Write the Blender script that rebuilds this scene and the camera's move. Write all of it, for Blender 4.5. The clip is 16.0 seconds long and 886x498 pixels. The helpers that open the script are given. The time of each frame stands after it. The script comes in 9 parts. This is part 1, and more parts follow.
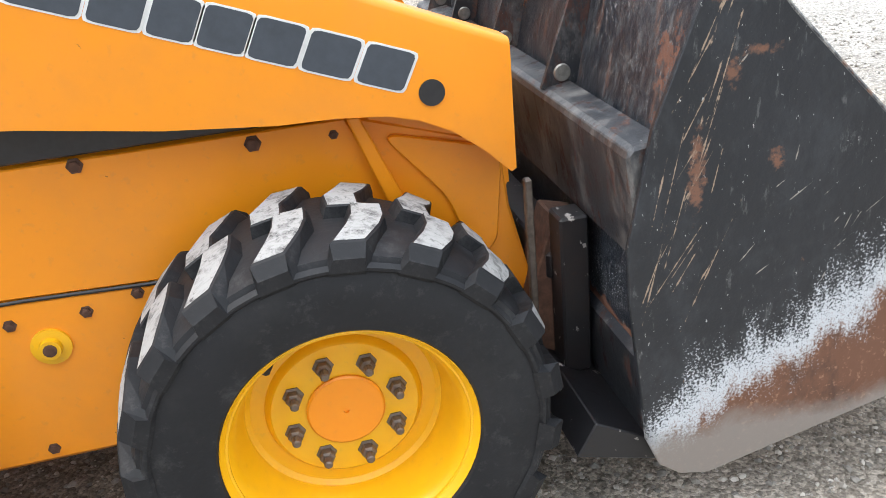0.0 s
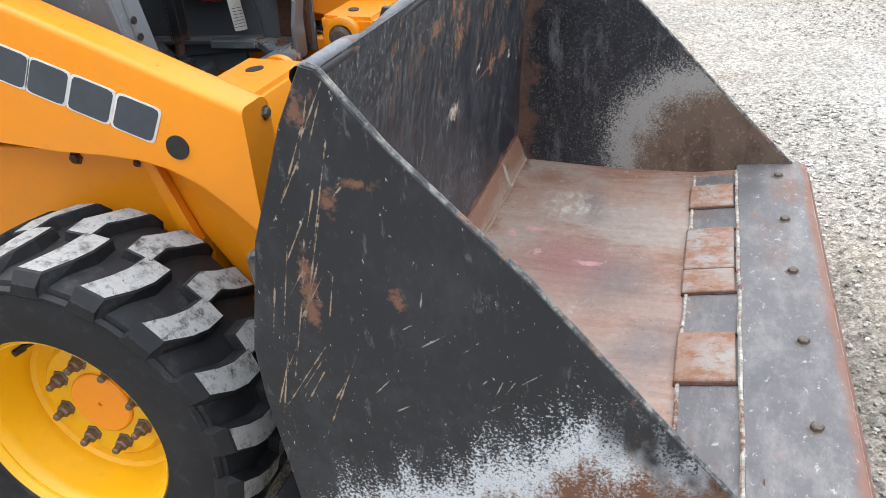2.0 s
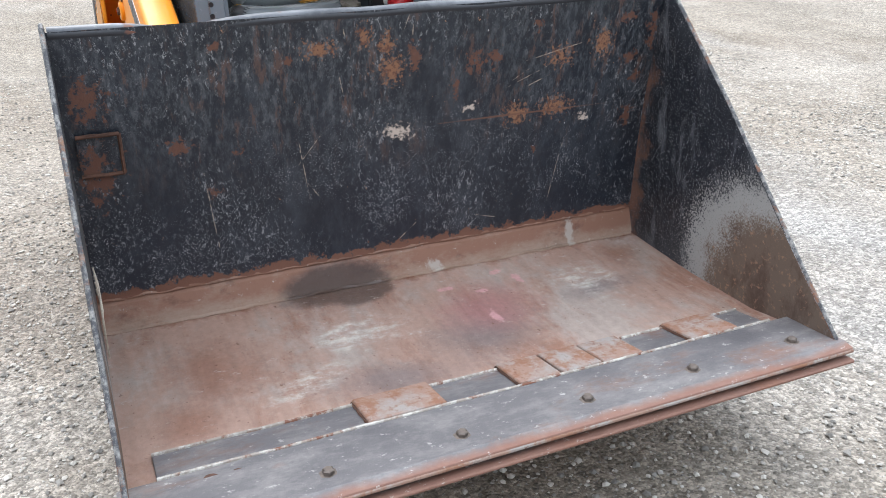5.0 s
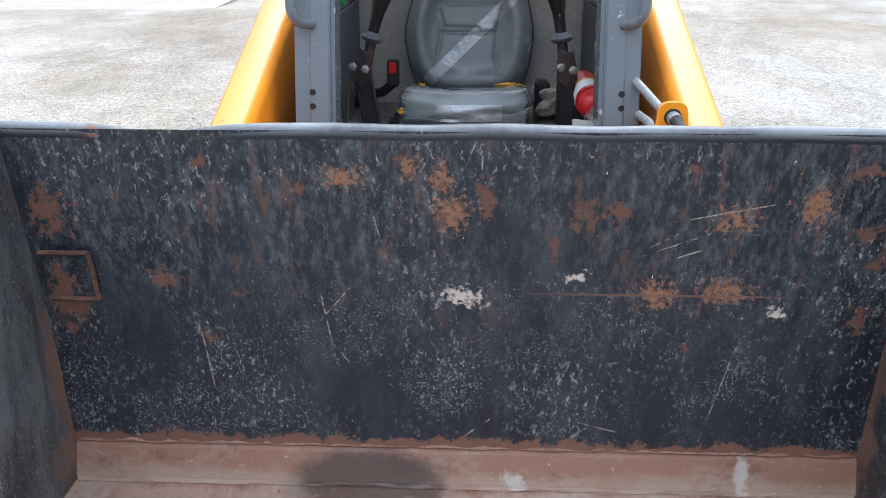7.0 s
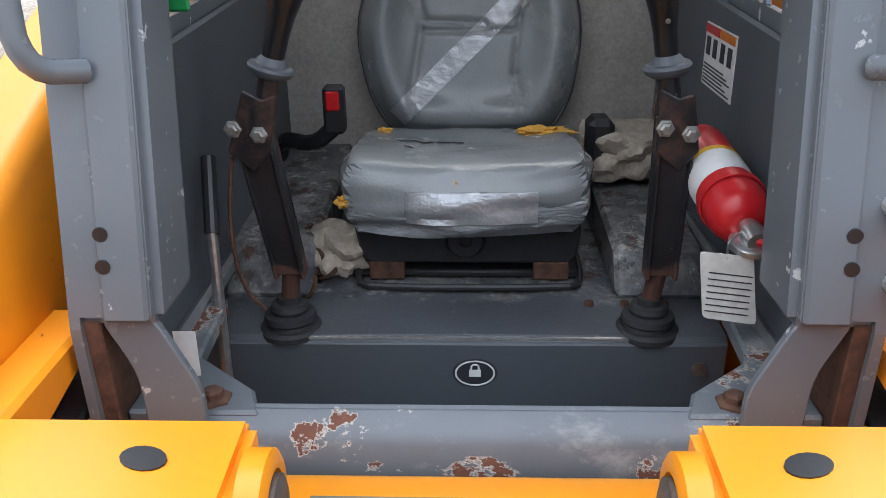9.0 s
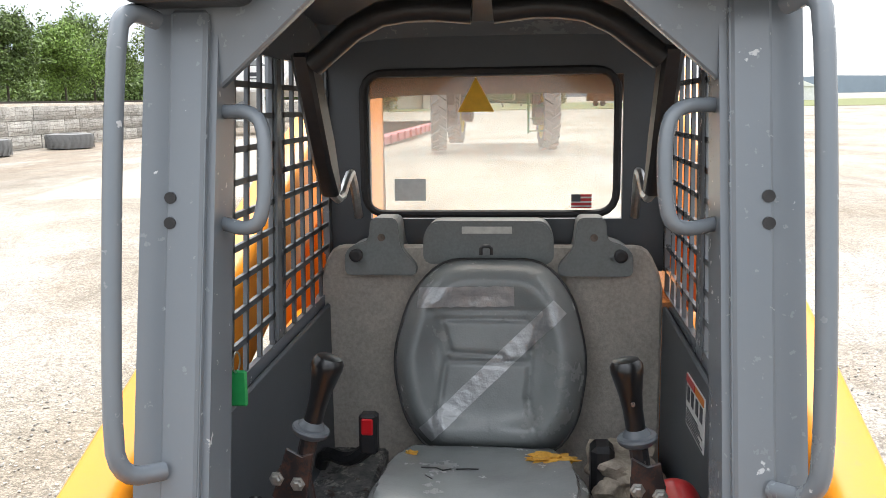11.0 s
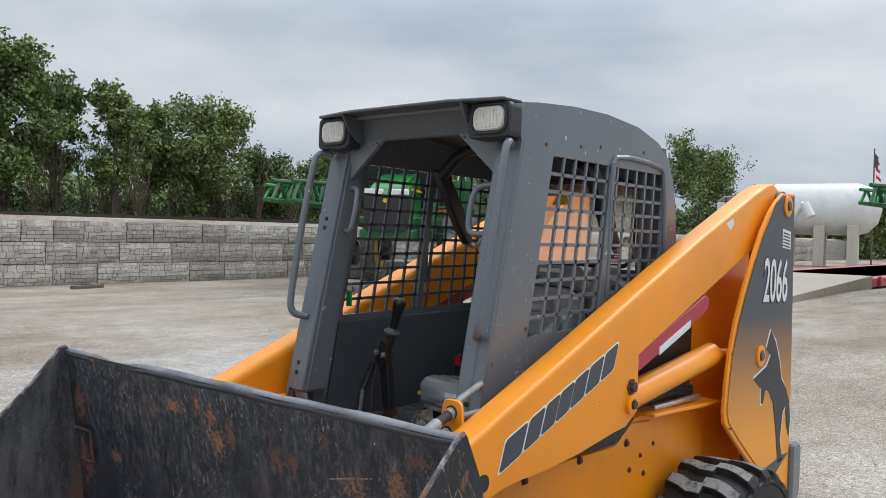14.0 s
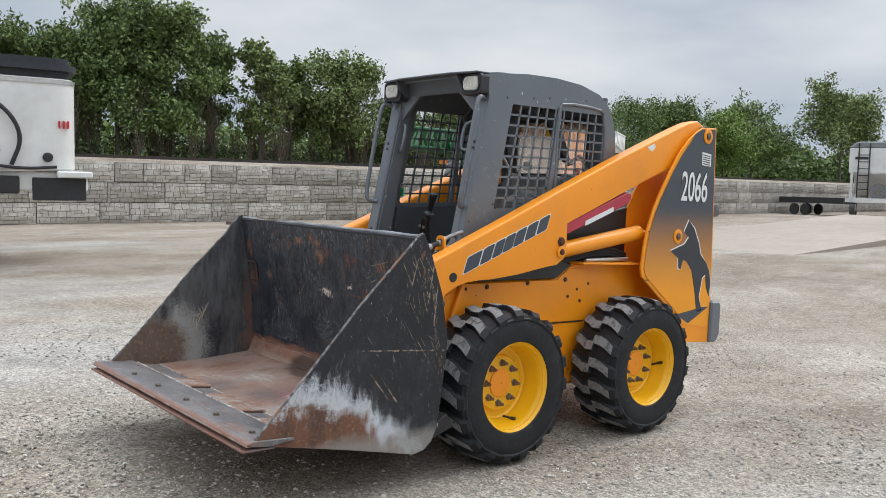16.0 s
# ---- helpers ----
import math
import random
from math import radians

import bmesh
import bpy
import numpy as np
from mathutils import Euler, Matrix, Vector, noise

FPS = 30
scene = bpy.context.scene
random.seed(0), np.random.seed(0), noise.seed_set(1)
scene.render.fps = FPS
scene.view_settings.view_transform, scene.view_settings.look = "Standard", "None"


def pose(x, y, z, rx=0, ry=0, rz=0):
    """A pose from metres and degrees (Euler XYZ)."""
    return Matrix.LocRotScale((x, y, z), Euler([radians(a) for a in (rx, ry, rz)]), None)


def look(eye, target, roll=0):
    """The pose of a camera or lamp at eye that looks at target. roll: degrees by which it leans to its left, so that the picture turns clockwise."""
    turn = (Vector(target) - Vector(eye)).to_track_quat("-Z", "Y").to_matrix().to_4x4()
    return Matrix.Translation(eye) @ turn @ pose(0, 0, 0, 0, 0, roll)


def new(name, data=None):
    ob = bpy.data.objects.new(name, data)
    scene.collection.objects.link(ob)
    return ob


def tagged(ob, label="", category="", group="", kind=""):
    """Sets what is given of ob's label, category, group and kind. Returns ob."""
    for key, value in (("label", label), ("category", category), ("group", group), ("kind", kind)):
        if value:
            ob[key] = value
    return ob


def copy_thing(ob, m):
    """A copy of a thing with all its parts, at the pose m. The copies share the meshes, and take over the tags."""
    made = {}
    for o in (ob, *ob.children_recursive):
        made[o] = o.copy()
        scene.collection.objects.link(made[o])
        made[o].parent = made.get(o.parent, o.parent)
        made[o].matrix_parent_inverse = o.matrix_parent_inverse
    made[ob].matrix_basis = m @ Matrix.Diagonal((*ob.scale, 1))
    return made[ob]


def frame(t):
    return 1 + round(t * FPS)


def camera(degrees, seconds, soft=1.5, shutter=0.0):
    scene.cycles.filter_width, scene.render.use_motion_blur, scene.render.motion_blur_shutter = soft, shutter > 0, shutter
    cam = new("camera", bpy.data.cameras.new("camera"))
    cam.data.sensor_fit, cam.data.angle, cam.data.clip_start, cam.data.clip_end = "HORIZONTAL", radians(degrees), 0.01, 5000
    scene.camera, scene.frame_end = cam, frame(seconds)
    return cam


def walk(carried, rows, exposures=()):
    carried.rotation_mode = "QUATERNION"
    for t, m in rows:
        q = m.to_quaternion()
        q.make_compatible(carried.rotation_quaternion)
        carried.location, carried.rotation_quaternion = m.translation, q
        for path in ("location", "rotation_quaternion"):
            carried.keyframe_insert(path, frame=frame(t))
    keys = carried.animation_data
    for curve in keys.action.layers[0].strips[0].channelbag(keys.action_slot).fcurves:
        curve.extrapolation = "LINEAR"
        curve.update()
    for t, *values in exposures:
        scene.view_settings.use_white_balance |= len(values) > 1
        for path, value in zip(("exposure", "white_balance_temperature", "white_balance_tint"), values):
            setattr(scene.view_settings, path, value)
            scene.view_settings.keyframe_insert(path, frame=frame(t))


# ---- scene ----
cam = camera(55.3, 16.0, 0.85)
PATH = [
    (0, (-0.077, -2.054, 1.335), (0.285, -0.278, 0.491), -4.0),
    (0.5, (0.163, -1.924, 1.342), (0.37, -0.127, 0.489), -3.4),
    (1, (0.537, -1.851, 1.404), (0.497, -0.061, 0.513), -3.6),
    (1.5, (0.822, -1.882, 1.487), (0.533, -0.129, 0.569), -3.3),
    (2, (1.15, -1.883, 1.503), (0.603, -0.203, 0.567), -3.3),
    (2.5, (1.555, -1.921, 1.504), (0.77, -0.338, 0.566), -3.2),
    (3, (1.901, -1.849, 1.514), (0.905, -0.378, 0.594), -3.2),
    (3.5, (2.227, -1.634, 1.508), (1.051, -0.291, 0.607), -2.9),
    (3.7, (2.34, -1.564, 1.501), (1.093, -0.278, 0.612), -2.8),
    (5.8, (2.822, -0.294, 1.56), (1.015, 0.04, 0.771), 1.3),
    (6, (2.757, -0.18, 1.577), (0.931, 0.058, 0.797), 1.4),
    (6.5, (2.479, -0.021, 1.555), (0.625, 0.032, 0.806), 0.8),
    (7, (2.13, 0.031, 1.534), (0.266, -0.048, 0.813), -0.1),
    (7.5, (1.748, 0.041, 1.547), (-0.105, -0.103, 0.807), -1.1),
    (8, (1.375, 0.004, 1.547), (-0.457, -0.151, 0.761), -1.3),
    (8.5, (1.081, -0.019, 1.522), (-0.731, -0.138, 0.683), -1.1),
    (9, (0.813, -0.002, 1.486), (-1.001, -0.066, 0.647), -0.7),
    (9.5, (0.675, 0.011, 1.505), (-1.175, -0.018, 0.746), -0.3),
    (10, (0.694, 0.016, 1.596), (-1.212, 0.003, 0.991), -0.1),
    (10.2, (0.736, 0.017, 1.645), (-1.191, 0.002, 1.109), -0.1),
    (12.3, (1.403, 0.598, 1.818), (-0.492, -0.039, 1.792), 0.1),
    (12.5, (1.457, 0.728, 1.803), (-0.403, -0.009, 1.787), 0.1),
    (13, (1.616, 1.089, 1.737), (-0.134, 0.121, 1.727), 0.6),
    (13.5, (1.771, 1.485, 1.663), (0.14, 0.328, 1.64), 1.0),
    (14, (1.973, 1.937, 1.608), (0.451, 0.64, 1.569), 1.3),
    (14.5, (2.287, 2.438, 1.539), (0.853, 1.045, 1.48), 1.6),
    (15, (2.514, 2.913, 1.503), (1.142, 1.46, 1.413), 1.8),
    (15.5, (2.735, 3.408, 1.476), (1.406, 1.92, 1.348), 1.7),
    (16, (3.005, 3.77, 1.443), (1.709, 2.256, 1.278), 1.4),
]
EXPOSURES = [(0, 1.25, 6500, 10), (1.5, 1.09, 6500, 10), (3.5, 1.05, 6450, 10), (6, 0.98, 6050, 11), (7.0, 1.18, 5900, 10), (7.5, 1.22, 5950, 10), (8, 1.28, 6050, 10), (8.5, 1.32, 6200, 10), (9, 1.40, 6350, 12),
             (9.5, 1.82, 6700, 12), (10, 2.02, 6950, 11), (10.4, 2.02, 6950, 11), (12.0, 0.25, 6450, 10), (12.5, 0.22, 6450, 10), (14.0, 0.36, 6400, 10), (16, 0.44, 6500, 10)]
walk(cam, [(t, look(eye, target, roll)) for t, eye, target, roll in PATH], EXPOSURES)

# ---- sky and sun: a bright overcast day ----
SUN_ELEVATION, SUN_ROTATION = 48.0, 275.0
world = bpy.data.worlds.new("world")
scene.world = world
world.use_nodes = True
wn, wl = world.node_tree.nodes, world.node_tree.links
wn.clear()
w_out, w_bg = wn.new("ShaderNodeOutputWorld"), wn.new("ShaderNodeBackground")
w_sky, w_mix = wn.new("ShaderNodeTexSky"), wn.new("ShaderNodeMix")
w_sky.sky_type = "NISHITA"
w_sky.sun_disc = False
w_sky.sun_elevation, w_sky.sun_rotation = radians(SUN_ELEVATION), radians(SUN_ROTATION)
w_co, w_map = wn.new("ShaderNodeTexCoord"), wn.new("ShaderNodeMapping")
w_map.inputs["Scale"].default_value = (1.0, 1.0, 3.2)
w_noise, w_ramp = wn.new("ShaderNodeTexNoise"), wn.new("ShaderNodeValToRGB")
w_noise.inputs["Scale"].default_value, w_noise.inputs["Detail"].default_value = 1.7, 5.0
w_noise.inputs["Roughness"].default_value = 0.5
w_ramp.color_ramp.elements[0].position, w_ramp.color_ramp.elements[0].color = 0.36, (4.45, 5.3, 6.4, 1)
w_ramp.color_ramp.elements[1].position, w_ramp.color_ramp.elements[1].color = 0.66, (9.2, 9.4, 9.6, 1)
w_mix.data_type = "RGBA"
w_mix.inputs["Factor"].default_value = 0.93
w_bg.inputs["Strength"].default_value = 0.1
wl.new(w_co.outputs["Generated"], w_map.inputs["Vector"])
wl.new(w_map.outputs["Vector"], w_noise.inputs["Vector"])
wl.new(w_noise.outputs["Fac"], w_ramp.inputs["Fac"])
wl.new(w_sky.outputs["Color"], w_mix.inputs["A"])
wl.new(w_ramp.outputs["Color"], w_mix.inputs["B"])
# an overcast dome: the zenith more than twice as bright as the horizon
w_sep, w_dome, w_scale = wn.new("ShaderNodeSeparateXYZ"), wn.new("ShaderNodeMapRange"), wn.new("ShaderNodeVectorMath")
w_dome.inputs["From Min"].default_value, w_dome.inputs["From Max"].default_value = 0.22, 1.0
w_dome.inputs["To Min"].default_value, w_dome.inputs["To Max"].default_value = 0.66, 2.35
w_scale.operation = "SCALE"
wl.new(w_co.outputs["Generated"], w_sep.inputs[0])
wl.new(w_sep.outputs["Z"], w_dome.inputs["Value"])
wl.new(w_mix.outputs["Result"], w_scale.inputs[0])
wl.new(w_dome.outputs["Result"], w_scale.inputs["Scale"])
wl.new(w_scale.outputs["Vector"], w_bg.inputs["Color"])
wl.new(w_bg.outputs["Background"], w_out.inputs["Surface"])

sun = new("sun", bpy.data.lights.new("sun", "SUN"))
sun.data.energy, sun.data.angle, sun.data.color = 1.1, radians(35), (1.0, 0.965, 0.92)
sun.rotation_euler = (radians(90 - SUN_ELEVATION), 0, radians(180 - SUN_ROTATION))


# ---- materials ----
class Shader:
    """A Principled material with a few short ways to layer noise over it."""

    def __init__(self, name, color, rough=0.5, metal=0.0, spec=0.5):
        self.m = bpy.data.materials.new(name)
        self.m.use_nodes = True
        self.nt = self.m.node_tree
        self.b = self.nt.nodes["Principled BSDF"]
        self.b.inputs["Roughness"].default_value, self.b.inputs["Metallic"].default_value = rough, metal
        self.b.inputs["Specular IOR Level"].default_value = spec
        self.co = self.nt.nodes.new("ShaderNodeTexCoord").outputs["Object"]
        rgb = self.nt.nodes.new("ShaderNodeRGB")
        rgb.outputs[0].default_value = (*color, 1)
        self.color = rgb.outputs[0]
        self.rough = None
        self.bumps = []

    def link(self, a, b):
        self.nt.links.new(a, b)

    def scaled(self, sx, sy, sz, at=(0, 0, 0)):
        mp = self.nt.nodes.new("ShaderNodeMapping")
        mp.inputs["Scale"].default_value, mp.inputs["Location"].default_value = (sx, sy, sz), at
        self.link(self.co, mp.inputs["Vector"])
        return mp.outputs["Vector"]

    def noise(self, scale, detail=4.0, rough=0.6, stretch=None, distort=0.0, at=(0, 0, 0)):
        n = self.nt.nodes.new("ShaderNodeTexNoise")
        n.inputs["Scale"].default_value, n.inputs["Detail"].default_value = scale, detail
        n.inputs["Roughness"].default_value, n.inputs["Distortion"].default_value = rough, distort
        self.link(self.scaled(*(stretch or (1, 1, 1)), at), n.inputs["Vector"])
        return n.outputs["Fac"]

    def cells(self, scale, feature="F1", random=1.0, stretch=None):
        n = self.nt.nodes.new("ShaderNodeTexVoronoi")
        n.feature = feature
        n.inputs["Scale"].default_value, n.inputs["Randomness"].default_value = scale, random
        self.link(self.scaled(*(stretch or (1, 1, 1))), n.inputs["Vector"])
        return n

    def axis(self, which, lo, hi):
        """0 to 1 as the object's coordinate goes from lo to hi."""
        s = self.nt.nodes.new("ShaderNodeSeparateXYZ")
        self.link(self.co, s.inputs[0])
        r = self.nt.nodes.new("ShaderNodeMapRange")
        r.inputs["From Min"].default_value, r.inputs["From Max"].default_value = lo, hi
        self.link(s.outputs[which], r.inputs["Value"])
        return r.outputs["Result"]

    def spot(self, at, size, soft=0.35, wobble=0.0, scale=6.0):
        """A soft-edged patch round a place, 1 in its middle."""
        mp = self.nt.nodes.new("ShaderNodeMapping")
        mp.inputs["Scale"].default_value = tuple(1 / s for s in size)
        mp.inputs["Location"].default_value = tuple(-a / s for a, s in zip(at, size))
        self.link(self.co, mp.inputs["Vector"])
        ln = self.nt.nodes.new("ShaderNodeVectorMath")
        ln.operation = "LENGTH"
        self.link(mp.outputs["Vector"], ln.inputs[0])
        v = ln.outputs["Value"]
        if wobble:
            v = self.math("ADD", v, self.math("MULTIPLY", self.math("SUBTRACT", self.noise(scale, 6, 0.7), 0.5), wobble))
        r = self.nt.nodes.new("ShaderNodeMapRange")
        r.inputs["From Min"].default_value, r.inputs["From Max"].default_value = 1.0, 1.0 - soft
        self.link(v, r.inputs["Value"])
        return r.outputs["Result"]

    def patches(self, places, wobble=1.0, scale=36.0, soft=0.45):
        """Many ragged patches as one mask: each a place, its half sizes and its turn in degrees."""
        best = None
        for at, size, turn in places:
            mp = self.nt.nodes.new("ShaderNodeMapping")
            mp.vector_type = "TEXTURE"
            mp.inputs["Location"].default_value, mp.inputs["Scale"].default_value = at, size
            mp.inputs["Rotation"].default_value = tuple(radians(a) for a in turn)
            self.link(self.co, mp.inputs["Vector"])
            ln = self.nt.nodes.new("ShaderNodeVectorMath")
            ln.operation = "LENGTH"
            self.link(mp.outputs["Vector"], ln.inputs[0])
            best = ln.outputs["Value"] if best is None else self.math("MINIMUM", best, ln.outputs["Value"])
        rag = self.math("MULTIPLY", self.math("SUBTRACT", self.noise(scale, 7, 0.72), 0.5), wobble)
        return self.step(self.math("ADD", best, rag), 1.0, 1.0 - soft)

    def math(self, op, a, b=None):
        n = self.nt.nodes.new("ShaderNodeMath")
        n.operation = op
        for i, v in enumerate((a, b)):
            if v is None:
                continue
            if isinstance(v, (int, float)):
                n.inputs[i].default_value = v
            else:
                self.link(v, n.inputs[i])
        return n.outputs[0]

    def step(self, v, lo, hi):
        r = self.nt.nodes.new("ShaderNodeMapRange")
        r.inputs["From Min"].default_value, r.inputs["From Max"].default_value = lo, hi
        self.link(v, r.inputs["Value"])
        return r.outputs["Result"]

    def over(self, color, fac, rough=None):
        """Lays a colour over what is there, by a mask."""
        n = self.nt.nodes.new("ShaderNodeMix")
        n.data_type = "RGBA"
        self.link(self.color, n.inputs["A"])
        if isinstance(color, tuple):
            n.inputs["B"].default_value = (*color, 1)
        else:
            self.link(color, n.inputs["B"])
        if isinstance(fac, (int, float)):
            n.inputs["Factor"].default_value = fac
        else:
            self.link(fac, n.inputs["Factor"])
        self.color = n.outputs["Result"]
        if rough is not None:
            m = self.nt.nodes.new("ShaderNodeMix")
            if self.rough is None:
                m.inputs["A"].default_value = self.b.inputs["Roughness"].default_value
            else:
                self.link(self.rough, m.inputs["A"])
            m.inputs["B"].default_value = rough
            if isinstance(fac, (int, float)):
                m.inputs["Factor"].default_value = fac
            else:
                self.link(fac, m.inputs["Factor"])
            self.rough = m.outputs["Result"]
        return self

    def vary(self, fac, lo=0.8, hi=1.2):
        """Multiplies the colour by lo to hi along a value."""
        r = self.nt.nodes.new("ShaderNodeMapRange")
        r.inputs["From Min"].default_value, r.inputs["From Max"].default_value = 0.25, 0.75
        r.inputs["To Min"].default_value, r.inputs["To Max"].default_value = lo, hi
        self.link(fac, r.inputs["Value"])
        n = self.nt.nodes.new("ShaderNodeVectorMath")
        n.operation = "SCALE"
        self.link(self.color, n.inputs[0])
        self.link(r.outputs["Result"], n.inputs["Scale"])
        self.color = n.outputs["Vector"]
        return self

    def bump(self, height, strength=0.3, dist=0.005):
        n = self.nt.nodes.new("ShaderNodeBump")
        n.inputs["Strength"].default_value, n.inputs["Distance"].default_value = strength, dist
        self.link(height, n.inputs["Height"])
        if self.bumps:
            self.link(self.bumps[-1], n.inputs["Normal"])
        self.bumps.append(n.outputs["Normal"])
        return self

    def done(self):
        self.link(self.color, self.b.inputs["Base Color"])
        if self.rough is not None:
            self.link(self.rough, self.b.inputs["Roughness"])
        if self.bumps:
            self.link(self.bumps[-1], self.b.inputs["Normal"])
        return self.m


def paint(name, color, rough=0.38, dirt=0.35, chips=0.0, dirt_color=(0.22, 0.17, 0.12), chip_color=(0.10, 0.04, 0.02)):
    s = Shader(name, color, rough)
    s.vary(s.noise(1.3, 3), 0.9, 1.1)
    s.over(dirt_color, s.math("MULTIPLY", s.step(s.noise(3.5, 8, 0.7), 0.48, 0.85), dirt), 0.75)
    s.over(dirt_color, s.math("MULTIPLY", s.step(s.noise(55, 3, 0.6), 0.62, 0.75), dirt * 0.7), 0.8)
    if chips:
        s.over(chip_color, s.step(s.noise(26, 5, 0.6), 0.76 - chips * 0.1, 0.78 - chips * 0.1), 0.8)
    s.bump(s.noise(160, 2), 0.05, 0.002)
    s.bump(s.noise(5, 2), 0.06, 0.02)
    return s.done()


def plain(name, color, rough=0.5, metal=0.0, grain=40, amount=0.25, bump=0.15):
    s = Shader(name, color, rough, metal)
    s.vary(s.noise(grain * 0.12, 4), 1 - amount * 0.6, 1 + amount * 0.6)
    s.vary(s.noise(grain, 4), 1 - amount, 1 + amount)
    s.bump(s.noise(grain * 2, 3), bump, 0.003)
    return s.done()


ORANGE = paint("orange_paint", (0.86, 0.285, 0.007), 0.36, 0.2, 0.45)
ORANGE_CLEAN = paint("orange_paint_clean", (0.86, 0.292, 0.007), 0.34, 0.12, 0.25)
RIM_YELLOW = paint("rim_yellow_paint", (0.82, 0.43, 0.006), 0.32, 0.18)
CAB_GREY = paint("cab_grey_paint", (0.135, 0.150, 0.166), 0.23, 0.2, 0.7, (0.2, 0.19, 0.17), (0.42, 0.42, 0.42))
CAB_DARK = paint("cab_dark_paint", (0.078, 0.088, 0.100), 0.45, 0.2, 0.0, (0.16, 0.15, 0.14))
FLOOR_GREY = paint("worn_floor_paint", (0.11, 0.118, 0.128), 0.45, 0.85, 0.35, (0.28, 0.26, 0.23), (0.14, 0.06, 0.03))
STEP_GREY = paint("step_grey_paint", (0.13, 0.14, 0.15), 0.45, 0.6, 0.85, (0.34, 0.33, 0.31), (0.16, 0.065, 0.03))


def sill_paint():
    """Grey paint scuffed pale, with flaking rust patches."""
    s = Shader("flaking_grey_paint", (0.12, 0.135, 0.15), 0.42)
    s.vary(s.noise(3, 5), 0.8, 1.2)
    s.over((0.36, 0.36, 0.34), s.math("MULTIPLY", s.step(s.noise(9, 8, 0.75, (1, 0.6, 1)), 0.52, 0.68), 0.6), 0.5)
    r = s.noise(5.5, 7, 0.68, (1, 0.8, 1.2), 0.2, (4, 1.3, 2))
    s.over((0.42, 0.40, 0.36), s.step(r, 0.575, 0.585), 0.7)
    s.over((0.13, 0.05, 0.03), s.step(r, 0.588, 0.60), 0.85)
    s.over((0.20, 0.09, 0.055), s.math("MULTIPLY", s.step(r, 0.60, 0.66), s.step(s.noise(60, 4), 0.45, 0.6)), 0.9)
    s.bump(s.step(r, 0.60, 0.58), 0.4, 0.003)
    s.bump(s.noise(80, 3), 0.1, 0.002)
    return s.done()


SILL = sill_paint()


def scuffed_deck():
    """Dark deck paint trodden through to pale metal, with grit and a little rust."""
    s = Shader("scuffed_deck_paint", (0.078, 0.084, 0.094), 0.36)
    s.vary(s.noise(4, 5), 0.75, 1.25)
    worn = s.step(s.math("ADD", s.axis("X", -0.30, -0.52), s.math("MULTIPLY", s.math("SUBTRACT", s.noise(9, 7, 0.7), 0.5), 1.1)), 0.42, 0.62)
    s.over((0.33, 0.32, 0.30), s.math("MULTIPLY", s.math("MULTIPLY", s.step(s.noise(11, 9, 0.78), 0.43, 0.60), worn), 0.85), 0.65)
    s.over((0.50, 0.48, 0.44), s.math("MULTIPLY", s.math("MULTIPLY", s.step(s.noise(26, 8, 0.76), 0.54, 0.60), worn), 0.9), 0.75)
    s.over((0.12, 0.055, 0.035), s.math("MULTIPLY", s.math("MULTIPLY", s.step(s.noise(17, 7, 0.7, (1, 1, 1), 0, (3, 8, 1)), 0.56, 0.62), worn), 0.85), 0.85)
    s.over((0.018, 0.017, 0.017), s.math("MULTIPLY", s.math("MULTIPLY", s.step(s.noise(13, 8, 0.74, (1, 1, 1), 0, (7, 2, 5)), 0.55, 0.62), worn), 0.8), 0.5)
    s.over((0.30, 0.29, 0.27), s.math("MULTIPLY", s.step(s.noise(40, 7, 0.72), 0.63, 0.70), 0.6), 0.7)
    s.bump(s.noise(70, 5), 0.3, 0.003)
    return s.done()


DECK = scuffed_deck()
LINER = plain("brown_liner", (0.42, 0.385, 0.34), 0.85, 0, 120, 0.2, 0.3)
PLASTIC = plain("grey_plastic", (0.19, 0.205, 0.205), 0.55, 0, 150, 0.12, 0.15)
HINGE_PAINT = paint("rusty_hinge_paint", (0.011, 0.011, 0.013), 0.45, 0.55, 1.2, (0.055, 0.028, 0.02), (0.30, 0.28, 0.26))
PIPE_GREY = plain("dusty_grey_pipe", (0.26, 0.265, 0.265), 0.5, 0.2, 60, 0.25, 0.2)
BLACK = plain("black_plastic", (0.018, 0.018, 0.02), 0.42, 0, 60, 0.25, 0.1)
GRIP = plain("worn_grip_plastic", (0.012, 0.012, 0.013), 0.28, 0, 30, 0.4, 0.12)
RUBBER = plain("black_rubber", (0.022, 0.022, 0.024), 0.7, 0, 60, 0.3, 0.2)
STEEL = plain("bright_steel", (0.55, 0.55, 0.54), 0.3, 0.9, 80, 0.2, 0.1)
BOLT_ZINC = plain("dull_zinc", (0.30, 0.29, 0.27), 0.45, 0.7, 80, 0.3, 0.1)
DULL_STEEL = plain("dull_steel", (0.16, 0.13, 0.11), 0.55, 0.6, 60, 0.35, 0.3)
RUST = plain("rust", (0.095, 0.045, 0.028), 0.85, 0, 45, 0.55, 0.5)


